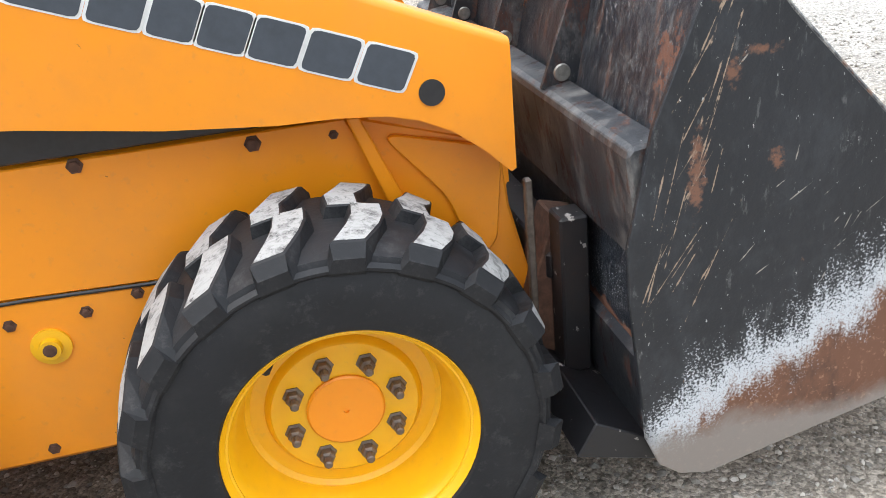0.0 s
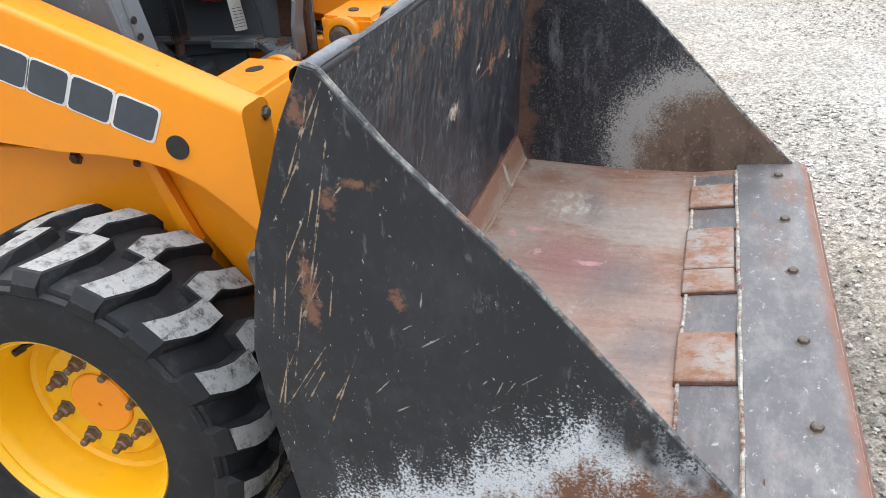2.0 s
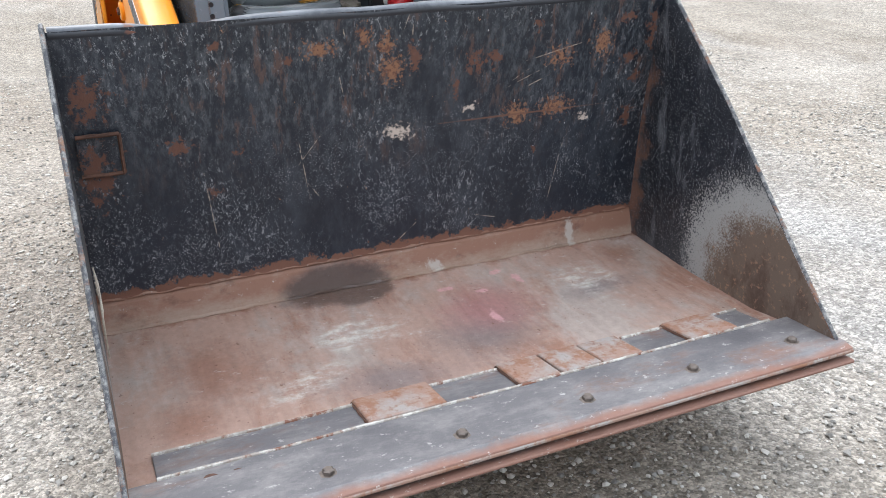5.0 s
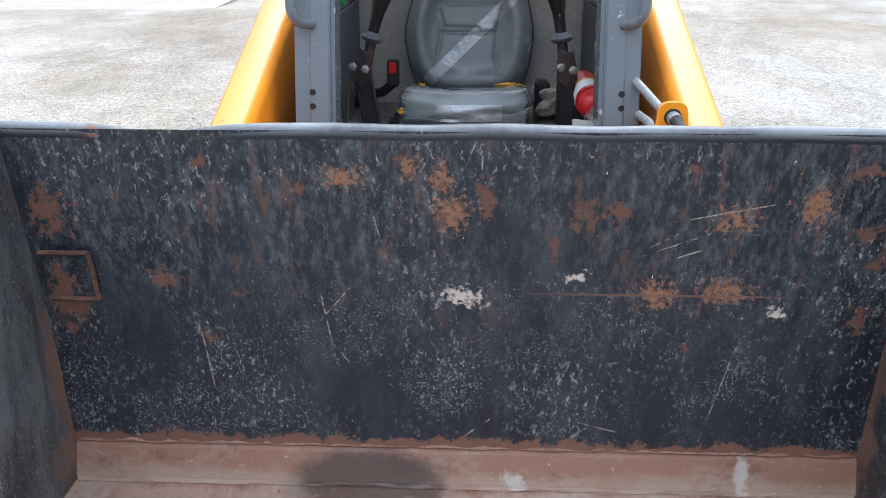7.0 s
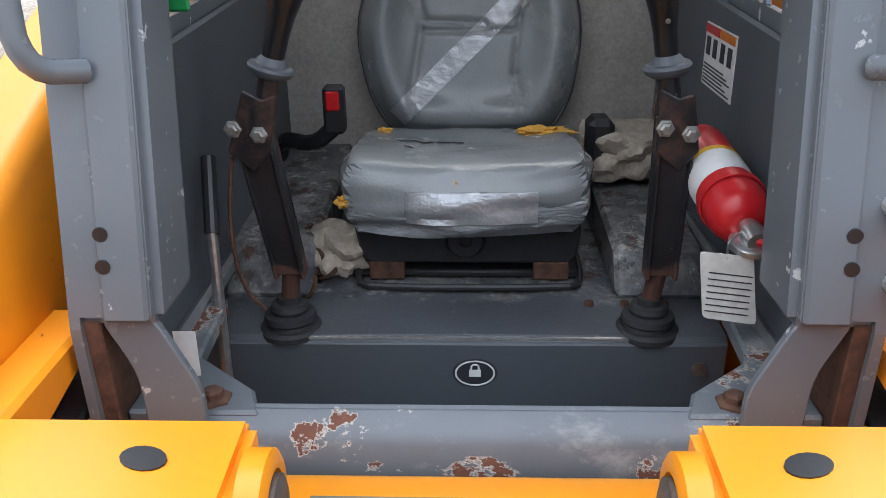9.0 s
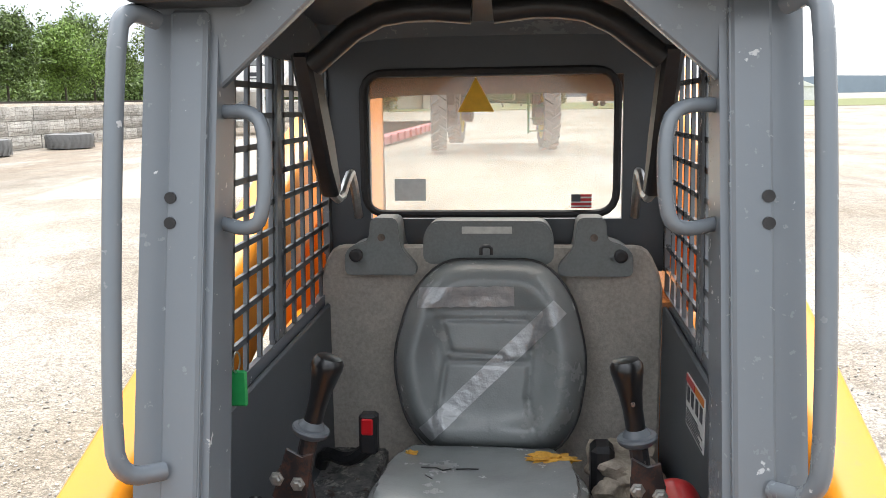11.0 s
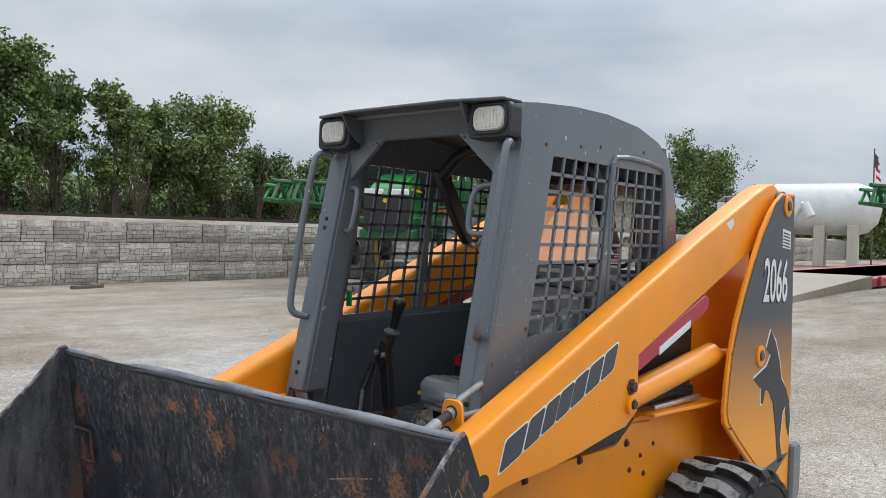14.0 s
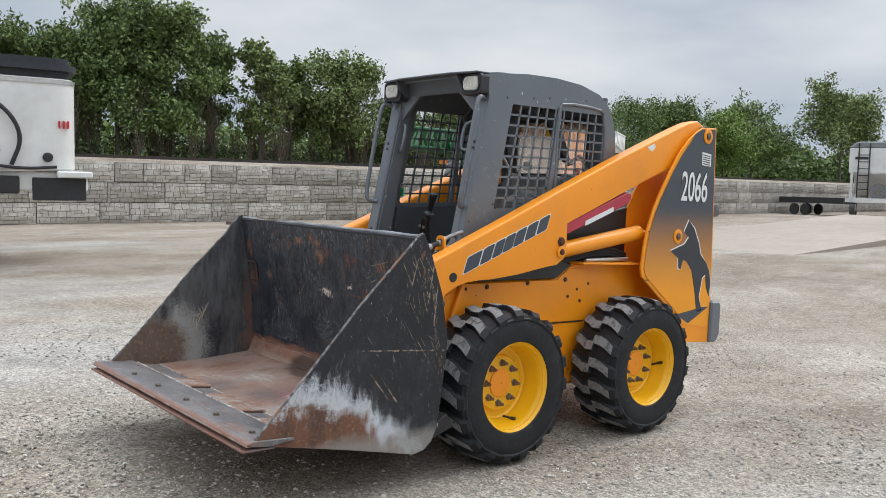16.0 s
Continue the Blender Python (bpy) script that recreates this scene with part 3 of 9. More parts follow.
def bucket_floor():
    """Trodden steel: pinkish brown rust, pale sanded streaks, slate-grey bare areas, an oil stain and some red paint."""
    s = Shader("worn_bucket_floor", (0.345, 0.222, 0.172), 0.42, 0.1)
    s.over((0.245, 0.12, 0.078), s.math("MULTIPLY", s.step(s.noise(2.0, 9, 0.72, (0.6, 1.4, 1), 0.3, (2.2, 0.7, 0)), 0.46, 0.58), 0.85), 0.7)
    s.over((0.36, 0.31, 0.27), s.math("MULTIPLY", s.step(s.noise(2.4, 9, 0.74, (0.7, 1.2, 1), 0.2, (5, 1, 0)), 0.49, 0.60), 0.7), 0.5)
    brown = s.patches([((0.86, -0.62, 0.33), (0.20, 0.16, 0.3), (0, 0, 15)), ((1.06, -0.70, 0.33), (0.12, 0.10, 0.3), (0, 0, 0)), ((0.70, 0.72, 0.33), (0.10, 0.10, 0.3), (0, 0, 0))], 1.6, 9, 0.8)
    s.over((0.225, 0.105, 0.066), s.math("MULTIPLY", brown, 0.75), 0.7)
    grey = s.patches([((0.97, 0.10, 0.33), (0.16, 0.22, 0.3), (0, 0, 20)), ((1.08, -0.22, 0.33), (0.10, 0.22, 0.3), (0, 0, -10)), ((0.86, 0.55, 0.33), (0.06, 0.2, 0.3), (0, 0, 5))], 1.5, 7, 0.8)
    s.over((0.165, 0.135, 0.13), s.math("MULTIPLY", grey, 0.7), 0.38)
    pale = s.patches([((0.80, 0.52, 0.33), (0.12, 0.14, 0.3), (0, 0, 30)), ((0.82, -0.22, 0.33), (0.10, 0.16, 0.3), (0, 0, 0)), ((1.02, -0.42, 0.33), (0.07, 0.14, 0.3), (0, 0, 30))], 2.2, 11, 0.7)
    s.over((0.50, 0.45, 0.39), s.math("MULTIPLY", pale, s.step(s.noise(38, 8, 0.76, (1, 0.45, 1)), 0.44, 0.60)), 0.65)
    s.over((0.29, 0.12, 0.115), s.math("MULTIPLY", s.spot((0.84, 0.17, 0.33), (0.17, 0.2, 0.3), 0.8, 1.2, 9), 0.65), 0.6)
    red = s.patches([((0.66, 0.29, 0.33), (0.016, 0.03, 0.3), (0, 0, 20)), ((0.72, 0.335, 0.33), (0.03, 0.016, 0.3), (0, 0, 10)), ((0.90, 0.17, 0.33), (0.04, 0.016, 0.3), (0, 0, 0)), ((0.75, 0.20, 0.33), (0.012, 0.02, 0.3), (0, 0, 0)), ((0.70, 0.10, 0.33), (0.012, 0.03, 0.3), (0, 0, 0))], 2.4, 45, 0.4)
    s.over((0.55, 0.30, 0.29), s.math("MULTIPLY", red, 0.8), 0.6)
    s.over((0.060, 0.039, 0.031), s.math("MULTIPLY", s.patches(OIL, 0.7, 16, 0.35), 0.75), 0.32)
    s.vary(s.noise(9, 6, 0.65, (0.3, 4, 1)), 0.88, 1.14)
    s.vary(s.noise(60, 6, 0.7), 0.84, 1.16)
    s.over((0.50, 0.46, 0.41), s.math("MULTIPLY", s.step(s.noise(42, 8, 0.76, (1, 0.5, 1)), 0.60, 0.70), 0.75), 0.65)
    s.over((0.13, 0.06, 0.035), s.math("MULTIPLY", s.step(s.noise(52, 6, 0.7), 0.63, 0.69), 0.7), 0.8)
    s.over((0.19, 0.08, 0.045), s.math("MULTIPLY", s.step(s.math("ADD", s.axis("X", 0.66, 0.56), s.math("MULTIPLY", s.math("SUBTRACT", s.noise(8, 7, 0.7), 0.5), 1.6)), 0.55, 0.9), s.math("SUBTRACT", 1.0, s.patches(OIL, 0.5, 12, 0.22))), 0.85)
    s.bump(s.noise(35, 6, 0.7), 0.4, 0.005)
    s.bump(s.noise(4, 3), 0.3, 0.03)
    return s.done()


def edge_steel():
    s = Shader("cutting_edge_steel", (0.125, 0.116, 0.118), 0.46, 0.1)
    s.over((0.27, 0.25, 0.235), s.math("MULTIPLY", s.step(s.noise(7, 9, 0.78, (2, 0.8, 1)), 0.46, 0.7), 0.85), 0.5)
    s.over((0.085, 0.08, 0.085), s.math("MULTIPLY", s.step(s.noise(4, 8, 0.72, (1, 1, 1), 0, (7, 1, 2)), 0.52, 0.66), 0.7), 0.4)
    s.over((0.22, 0.10, 0.06), s.math("MULTIPLY", s.step(s.noise(4, 7, 0.7, (1.5, 0.7, 1), 0, (1, 5, 2)), 0.54, 0.72), 0.8), 0.85)
    s.over((0.25, 0.105, 0.06), s.math("MULTIPLY", s.step(s.math("ADD", s.axis("X", 1.455, 1.505), s.math("MULTIPLY", s.math("SUBTRACT", s.noise(7, 6, 0.7), 0.5), 0.9)), 0.3, 0.7), 0.7), 0.8)
    s.over((0.52, 0.49, 0.45), s.math("MULTIPLY", s.step(s.noise(60, 7, 0.72, (1, 0.6, 1)), 0.60, 0.67), 0.65), 0.7)
    s.bump(s.noise(40, 6, 0.7), 0.35, 0.005)
    return s.done()


def wear_pad():
    s = Shader("rusty_wear_pad", (0.285, 0.175, 0.13), 0.65, 0.05)
    s.over((0.30, 0.265, 0.24), s.step(s.noise(9, 7, 0.7), 0.46, 0.60), 0.5)
    s.over((0.24, 0.105, 0.055), s.math("MULTIPLY", s.step(s.noise(13, 7, 0.72, (1, 1, 1), 0, (4, 2, 2)), 0.50, 0.60), 0.8), 0.9)
    s.over((0.13, 0.055, 0.035), s.math("MULTIPLY", s.step(s.noise(45, 6, 0.7), 0.60, 0.68), 0.8), 0.9)
    s.bump(s.noise(60, 5), 0.35, 0.004)
    return s.done()


BUCKET_SIDE, BUCKET_LEFT, BUCKET_INNER = plate_paint("right_plate_paint", "right"), plate_paint("left_plate_paint", "left"), plate_paint("inner_plate_paint", "inner")
BUCKET_BACK = back_paint()


def frame_black():
    s = Shader("scraped_black_paint", (0.022, 0.024, 0.029), 0.42)
    worn_black(s, 0.69)
    s.over((0.21, 0.20, 0.19), s.math("MULTIPLY", s.step(s.noise(7, 9, 0.76, (1, 1, 0.6)), 0.49, 0.66), 0.7), 0.6)
    s.over((0.075, 0.030, 0.020), s.math("MULTIPLY", s.step(s.noise(24, 8, 0.75, (1, 1, 0.35), 0, (6, 3, 1)), 0.55, 0.62), 0.8), 0.8)
    s.over((0.17, 0.075, 0.045), s.math("MULTIPLY", s.step(s.noise(9, 7, 0.7, (1, 1, 1), 0, (2, 5, 1)), 0.58, 0.68), 0.8), 0.85)
    s.bump(s.noise(45, 6, 0.7), 0.3, 0.005)
    return s.done()


FRAME_BLACK = frame_black()


def heel_rust():
    s = Shader("rusty_heel", (0.23, 0.115, 0.074), 0.7)
    s.over((0.29, 0.20, 0.15), s.math("MULTIPLY", s.step(s.noise(9, 8, 0.75, (1, 0.5, 1)), 0.50, 0.64), 0.75), 0.6)
    s.over((0.10, 0.05, 0.034), s.math("MULTIPLY", s.step(s.noise(7, 8, 0.74, (1, 0.6, 1), 0, (2, 6, 1)), 0.54, 0.64), 0.7), 0.7)
    s.over((0.45, 0.42, 0.37), s.math("MULTIPLY", s.step(s.noise(48, 7, 0.74), 0.62, 0.68), 0.8), 0.7)
    crust = s.math("ADD", s.axis("Z", 0.42, 0.365), s.math("MULTIPLY", s.math("SUBTRACT", s.noise(30, 8, 0.75, (1, 0.6, 1)), 0.5), 1.6))
    s.over((0.33, 0.24, 0.18), s.math("MULTIPLY", s.step(crust, 0.55, 1.05), 0.7), 0.85)
    s.over((0.42, 0.37, 0.32), s.math("MULTIPLY", s.patches([((0.57, 0.61, 0.39), (0.08, 0.018, 0.06), (0, 0, 0)), ((0.57, 0.12, 0.37), (0.08, 0.03, 0.02), (0, 0, 0))], 4, 30, 0.6), 0.8), 0.8)
    s.over((0.045, 0.026, 0.020), s.math("MULTIPLY", s.patches(OIL, 0.6, 14, 0.3), 0.85), 0.32)
    s.bump(s.noise(50, 6, 0.7), 0.4, 0.005)
    return s.done()


HEEL = heel_rust()


def weld_metal():
    """A rough bead: pale grit, bare spots and rust."""
    s = Shader("weld_metal", (0.30, 0.26, 0.22), 0.7)
    s.over((0.52, 0.49, 0.44), s.step(s.noise(40, 6, 0.7), 0.48, 0.6), 0.8)
    s.over((0.18, 0.08, 0.05), s.step(s.noise(22, 6, 0.7, (1, 1, 1), 0, (3, 1, 1)), 0.52, 0.62), 0.9)
    s.bump(s.noise(90, 4), 0.8, 0.006)
    return s.done()


def worn_rim():
    """The plate's edge: black paint rubbed through to pale metal and rust in short runs."""
    s = Shader("worn_plate_edge", (0.05, 0.05, 0.055), 0.5)
    s.over((0.27, 0.26, 0.24), s.step(s.noise(38, 8, 0.78), 0.46, 0.6), 0.5)
    s.over((0.22, 0.11, 0.065), s.step(s.noise(12, 7, 0.7, (1, 1, 1), 0, (3, 1, 6)), 0.56, 0.64), 0.85)
    s.bump(s.noise(60, 5), 0.5, 0.006)
    return s.done()


WELD, RIM_WEAR = weld_metal(), worn_rim()
BUCKET_FLOOR, EDGE, WEAR = bucket_floor(), edge_steel(), wear_pad()


def glass(name, tint=(0.85, 0.93, 0.92), rough=0.02, dust=0.0):
    m = bpy.data.materials.new(name)
    m.use_nodes = True
    nt = m.node_tree
    nt.nodes.clear()
    out, mix = nt.nodes.new("ShaderNodeOutputMaterial"), nt.nodes.new("ShaderNodeMixShader")
    tr, gl, fr = nt.nodes.new("ShaderNodeBsdfTransparent"), nt.nodes.new("ShaderNodeBsdfGlossy"), nt.nodes.new("ShaderNodeFresnel")
    tr.inputs["Color"].default_value, gl.inputs["Roughness"].default_value = (*tint, 1), rough
    nt.links.new(fr.outputs[0], mix.inputs[0])
    nt.links.new(tr.outputs[0], mix.inputs[1])
    nt.links.new(gl.outputs[0], mix.inputs[2])
    if dust:
        film, dirt = nt.nodes.new("ShaderNodeMixShader"), nt.nodes.new("ShaderNodeBsdfTranslucent")
        dirt.inputs["Color"].default_value, film.inputs[0].default_value = (0.70, 0.71, 0.68, 1), dust
        nt.links.new(mix.outputs[0], film.inputs[1])
        nt.links.new(dirt.outputs[0], film.inputs[2])
        mix = film
    nt.links.new(mix.outputs[0], out.inputs["Surface"])
    return m


WINDOW, DARK_GLASS = glass("window_glass", (0.93, 0.96, 0.94), 0.02, 0.20), glass("tinted_glass", (0.10, 0.13, 0.14))


def lamp_lens():
    s = Shader("ribbed_lamp_lens", (0.62, 0.60, 0.54), 0.18)
    s.vary(s.noise(60, 2), 0.85, 1.1)
    s.bump(s.cells(120, "F1", 0.1).outputs["Distance"], 0.6, 0.004)
    return s.done()


LENS = lamp_lens()
GREEN = paint("green_paint", (0.014, 0.19, 0.034), 0.28, 0.25, 0.0, (0.2, 0.2, 0.16))
GREEN_DARK = paint("green_frame_paint", (0.009, 0.10, 0.026), 0.4, 0.3, 0.0, (0.2, 0.2, 0.16))
WHEEL_YELLOW = paint("yellow_wheel_paint", (0.70, 0.46, 0.01), 0.4, 0.35)
FIELD_TYRE = tyre_rubber("field_tyre", 0.35)
WHITE_PAINT = paint("white_paint", (0.68, 0.68, 0.66), 0.35, 0.3, 0.0, (0.25, 0.23, 0.2))
TARP = plain("black_tarp", (0.02, 0.024, 0.03), 0.6, 0, 20, 0.3, 0.3)


def concrete(name, color):
    s = Shader(name, color, 0.9)
    s.vary(s.noise(0.25, 5), 0.85, 1.15)
    s.vary(s.noise(1.2, 6, 0.7, (3, 3, 0.3)), 0.85, 1.12)
    s.bump(s.noise(6, 5), 0.3, 0.05)
    return s.done()


CONCRETE = concrete("silo_concrete", (0.46, 0.42, 0.36))


def gravel():
    """Crushed pale limestone: broad damp and dusty areas over small packed stones."""
    s = Shader("crushed_limestone", (0.305, 0.264, 0.214), 0.93, 0, 0.2)
    s.over((0.385, 0.345, 0.295), s.step(s.noise(0.22, 6, 0.6), 0.42, 0.62))
    s.over((0.205, 0.162, 0.12), s.math("MULTIPLY", s.step(s.noise(0.13, 8, 0.72, (1, 1.6, 1), 0, (4, 9, 0)), 0.48, 0.62), 0.8))
    s.over((0.375, 0.358, 0.333), s.math("MULTIPLY", s.step(s.noise(0.09, 6, 0.6, (1, 3, 1), 0, (1, 2, 3)), 0.52, 0.64), 0.75))
    s.over((0.215, 0.17, 0.124), s.math("MULTIPLY", s.step(s.noise(0.5, 7, 0.7, (1, 1.8, 1), 0, (8, 2, 0)), 0.55, 0.72), 0.6))
    s.over((0.47, 0.455, 0.43), s.math("MULTIPLY", s.spot((-4.6, -6.6, 0), (5.0, 2.3, 2), 0.9, 1.1, 1.2), 0.7))
    s.over((0.20, 0.163, 0.118), s.math("MULTIPLY", s.spot((-3.4, -2.6, 0), (3.4, 0.9, 2), 0.8, 1.2, 1.5), 0.65))
    wall_side = s.axis("Y", -9.0, -16.0)
    s.over((0.25, 0.193, 0.143), s.math("MULTIPLY", s.math("MULTIPLY", s.step(s.noise(0.35, 8, 0.72, (0.6, 1.6, 1), 0, (2, 4, 0)), 0.44, 0.60), wall_side), 0.85))
    s.over((0.16, 0.125, 0.095), s.math("MULTIPLY", s.math("MULTIPLY", s.step(s.noise(0.8, 7, 0.7, (0.5, 1.8, 1), 0, (5, 1, 0)), 0.57, 0.68), wall_side), 0.8))
    c1, c2 = s.cells(62), s.cells(150)
    s.vary(c1.outputs["Color"], 0.72, 1.24)
    s.vary(c2.outputs["Color"], 0.70, 1.26)
    s.over((0.56, 0.545, 0.515), s.math("MULTIPLY", s.step(s.noise(75, 3, 0.6), 0.62, 0.68), 0.55))
    s.over((0.15, 0.125, 0.10), s.math("MULTIPLY", s.step(s.noise(48, 4, 0.65, (1, 1, 1), 0, (2, 2, 0)), 0.62, 0.70), 0.55))
    s.vary(s.noise(12, 8, 0.78), 0.72, 1.24)
    s.vary(s.noise(1.7, 8, 0.72), 0.80, 1.18)
    s.vary(s.noise(0.45, 6, 0.6, (1, 2.4, 1)), 0.86, 1.12)
    s.bump(c1.outputs["Distance"], 0.55, -0.010)
    s.bump(c2.outputs["Distance"], 0.5, -0.005)
    s.bump(s.noise(4, 6, 0.65), 0.25, 0.04)
    return s.done()


GRAVEL = gravel()


def stone_chips():
    s = Shader("limestone_chips", (0.385, 0.358, 0.318), 0.9, 0, 0.25)
    g = s.nt.nodes.new("ShaderNodeNewGeometry")
    s.vary(g.outputs["Random Per Island"], 0.6, 1.45)
    s.bump(s.noise(120, 3), 0.4, 0.003)
    return s.done()


def wall_stone():
    """Cast blocks moulded as random ashlar: small stones of two sizes in shallow relief."""
    s = Shader("cast_stone", (0.46, 0.43, 0.385), 0.92, 0, 0.2)
    o = s.nt.nodes.new("ShaderNodeObjectInfo")
    s.vary(o.outputs["Random"], 0.84, 1.12)
    s.vary(s.noise(2.2, 7, 0.7), 0.8, 1.18)
    sep, com = s.nt.nodes.new("ShaderNodeSeparateXYZ"), s.nt.nodes.new("ShaderNodeCombineXYZ")
    s.link(s.co, sep.inputs[0])
    wob = s.math("MULTIPLY", s.math("SUBTRACT", s.noise(4, 4), 0.5), 0.10)
    s.link(s.math("ADD", s.math("ADD", sep.outputs["X"], wob), s.math("MULTIPLY", o.outputs["Random"], 3.7)), com.inputs[0])
    s.link(s.math("ADD", s.math("ADD", sep.outputs["Z"], s.math("MULTIPLY", wob, 0.6)), s.math("MULTIPLY", o.outputs["Random"], 1.1)), com.inputs[1])
    fac = []
    for w, h in ((0.34, 0.105), (0.22, 0.165)):
        b = s.nt.nodes.new("ShaderNodeTexBrick")
        b.offset, b.squash, b.squash_frequency = 0.37, 0.6, 3
        b.inputs["Scale"].default_value, b.inputs["Mortar Size"].default_value = 1.0, 0.008
        b.inputs["Mortar Smooth"].default_value, b.inputs["Brick Width"].default_value, b.inputs["Row Height"].default_value = 0.6, w, h
        b.inputs["Color1"].default_value, b.inputs["Color2"].default_value = (0.25, 0.25, 0.25, 1), (0.75, 0.75, 0.75, 1)
        b.inputs["Mortar"].default_value = (0.5, 0.5, 0.5, 1)
        s.link(com.outputs[0], b.inputs["Vector"])
        fac.append(b)
    pick = s.step(s.noise(1.6, 2, 0.5, (1, 1, 1.4), 0, (3, 3, 1)), 0.49, 0.51)
    mix = s.nt.nodes.new("ShaderNodeMix")
    s.link(pick, mix.inputs["Factor"])
    s.link(fac[0].outputs["Fac"], mix.inputs["A"])
    s.link(fac[1].outputs["Fac"], mix.inputs["B"])
    joint = mix.outputs["Result"]
    s.vary(fac[0].outputs["Color"], 0.9, 1.1)
    s.over((0.16, 0.13, 0.105), s.math("MULTIPLY", s.step(s.noise(1.3, 8, 0.75, (1, 1, 0.5), 0, (3, 1, 7)), 0.53, 0.74), 0.65))
    s.vary(s.noise(22, 6, 0.72), 0.78, 1.18)
    s.over((0.11, 0.095, 0.08), s.math("MULTIPLY", joint, s.math("ADD", s.math("MULTIPLY", s.noise(3, 4), 1.3), -0.05)))
    s.bump(s.math("SUBTRACT", 1.0, joint), 1.0, 0.05)
    s.bump(s.noise(9, 7, 0.72), 0.7, 0.03)
    return s.done()


CHIPS, STONE = stone_chips(), wall_stone()


def leaves(name, color, back=0.25):
    s = Shader(name, color, 0.6, 0, 0.3)
    g = s.nt.nodes.new("ShaderNodeNewGeometry")
    s.vary(g.outputs["Random Per Island"], 0.55, 1.5)
    s.vary(s.noise(0.5, 3), 0.75, 1.3)
    s.b.inputs["Transmission Weight"].default_value = 0.0
    s.b.inputs["Subsurface Weight"].default_value = 0.0
    return s.done()


LEAF = [leaves("leaves_deep_green", (0.105, 0.15, 0.048)), leaves("leaves_mid_green", (0.13, 0.18, 0.058)),
        leaves("leaves_olive", (0.14, 0.18, 0.06)), leaves("leaves_bright", (0.16, 0.235, 0.06))]
BARK = plain("bark", (0.10, 0.085, 0.07), 0.95, 0, 14, 0.4, 0.6)
BRUSH = plain("dry_brush", (0.12, 0.09, 0.065), 0.95, 0, 14, 0.4, 0.4)
GRASS = plain("rough_grass", (0.14, 0.15, 0.05), 0.95, 0, 3, 0.4, 0.5)
POLE_WOOD = plain("pole_wood", (0.13, 0.10, 0.08), 0.9, 0, 10, 0.3, 0.3)


# ---- mesh tools ----
def part(name, bm, material, parent=None, label="", smooth=False, m=None):
    """Links a bmesh as one mesh object under a thing or a part."""
    me = bpy.data.meshes.new(name)
    bmesh.ops.recalc_face_normals(bm, faces=bm.faces)
    bm.to_mesh(me)
    bm.free()
    for mt in material if isinstance(material, (list, tuple)) else (material,):
        me.materials.append(mt)
    if smooth:
        me.shade_smooth()
        me.set_sharp_from_angle(angle=radians(smooth if smooth > 1 else 35))
    ob = new(name, me)
    ob.parent = parent
    if m is not None:
        ob.matrix_local = m
    return tagged(ob, label) if label else ob


def again(ob, parent, m):
    """A further object on the same mesh (a repeat of a part)."""
    o = new(ob.name.split(".")[0], ob.data)
    o.parent = parent
    o.matrix_local = m
    return o


def thing(name, label, category, m=None, group="", kind=""):
    ob = new(name)
    ob.empty_display_size = 0.1
    if m is not None:
        ob.matrix_world = m
    return tagged(ob, label, category, group, kind)


def bevelled(bm, width, geom=None, segments=1, angle=30):
    if width:
        es = [e for e in (geom or bm.edges) if len(e.link_faces) == 2 and e.calc_face_angle(0) > radians(angle)]
        bmesh.ops.bevel(bm, geom=es, offset=width, segments=segments, affect="EDGES", clamp_overlap=True)
    return bm


def joined(*bms):
    out = bmesh.new()
    for b in bms:
        me = bpy.data.meshes.new("tmp")
        b.to_mesh(me)
        b.free()
        out.from_mesh(me)
        bpy.data.meshes.remove(me)
    return out


def box(x0, x1, y0, y1, z0, z1, bevel=0.0, m=None, segments=1):
    bm = bmesh.new()
    bmesh.ops.create_cube(bm, size=1)
    for v in bm.verts:
        v.co = Vector(((x0 + x1) / 2 + v.co.x * (x1 - x0), (y0 + y1) / 2 + v.co.y * (y1 - y0), (z0 + z1) / 2 + v.co.z * (z1 - z0)))
    bevelled(bm, bevel, segments=segments)
    if m is not None:
        bm.transform(m)
    return bm


def prism(outline, a, b, bevel=0.0, axis="y", segments=1, m=None):
    """A plate: an outline in the other two axes, from a to b along the axis."""
    bm = bmesh.new()
    put = {"y": lambda p, t: (p[0], t, p[1]), "x": lambda p, t: (t, p[0], p[1]), "z": lambda p, t: (p[0], p[1], t)}[axis]
    lo, hi = [bm.verts.new(put(p, a)) for p in outline], [bm.verts.new(put(p, b)) for p in outline]
    bm.faces.new(lo)
    bm.faces.new(hi[::-1])
    for i in range(len(outline)):
        j = (i + 1) % len(outline)
        bm.faces.new((lo[i], hi[i], hi[j], lo[j]))
    bmesh.ops.recalc_face_normals(bm, faces=bm.faces)
    bevelled(bm, bevel, segments=segments)
    if m is not None:
        bm.transform(m)
    return bm


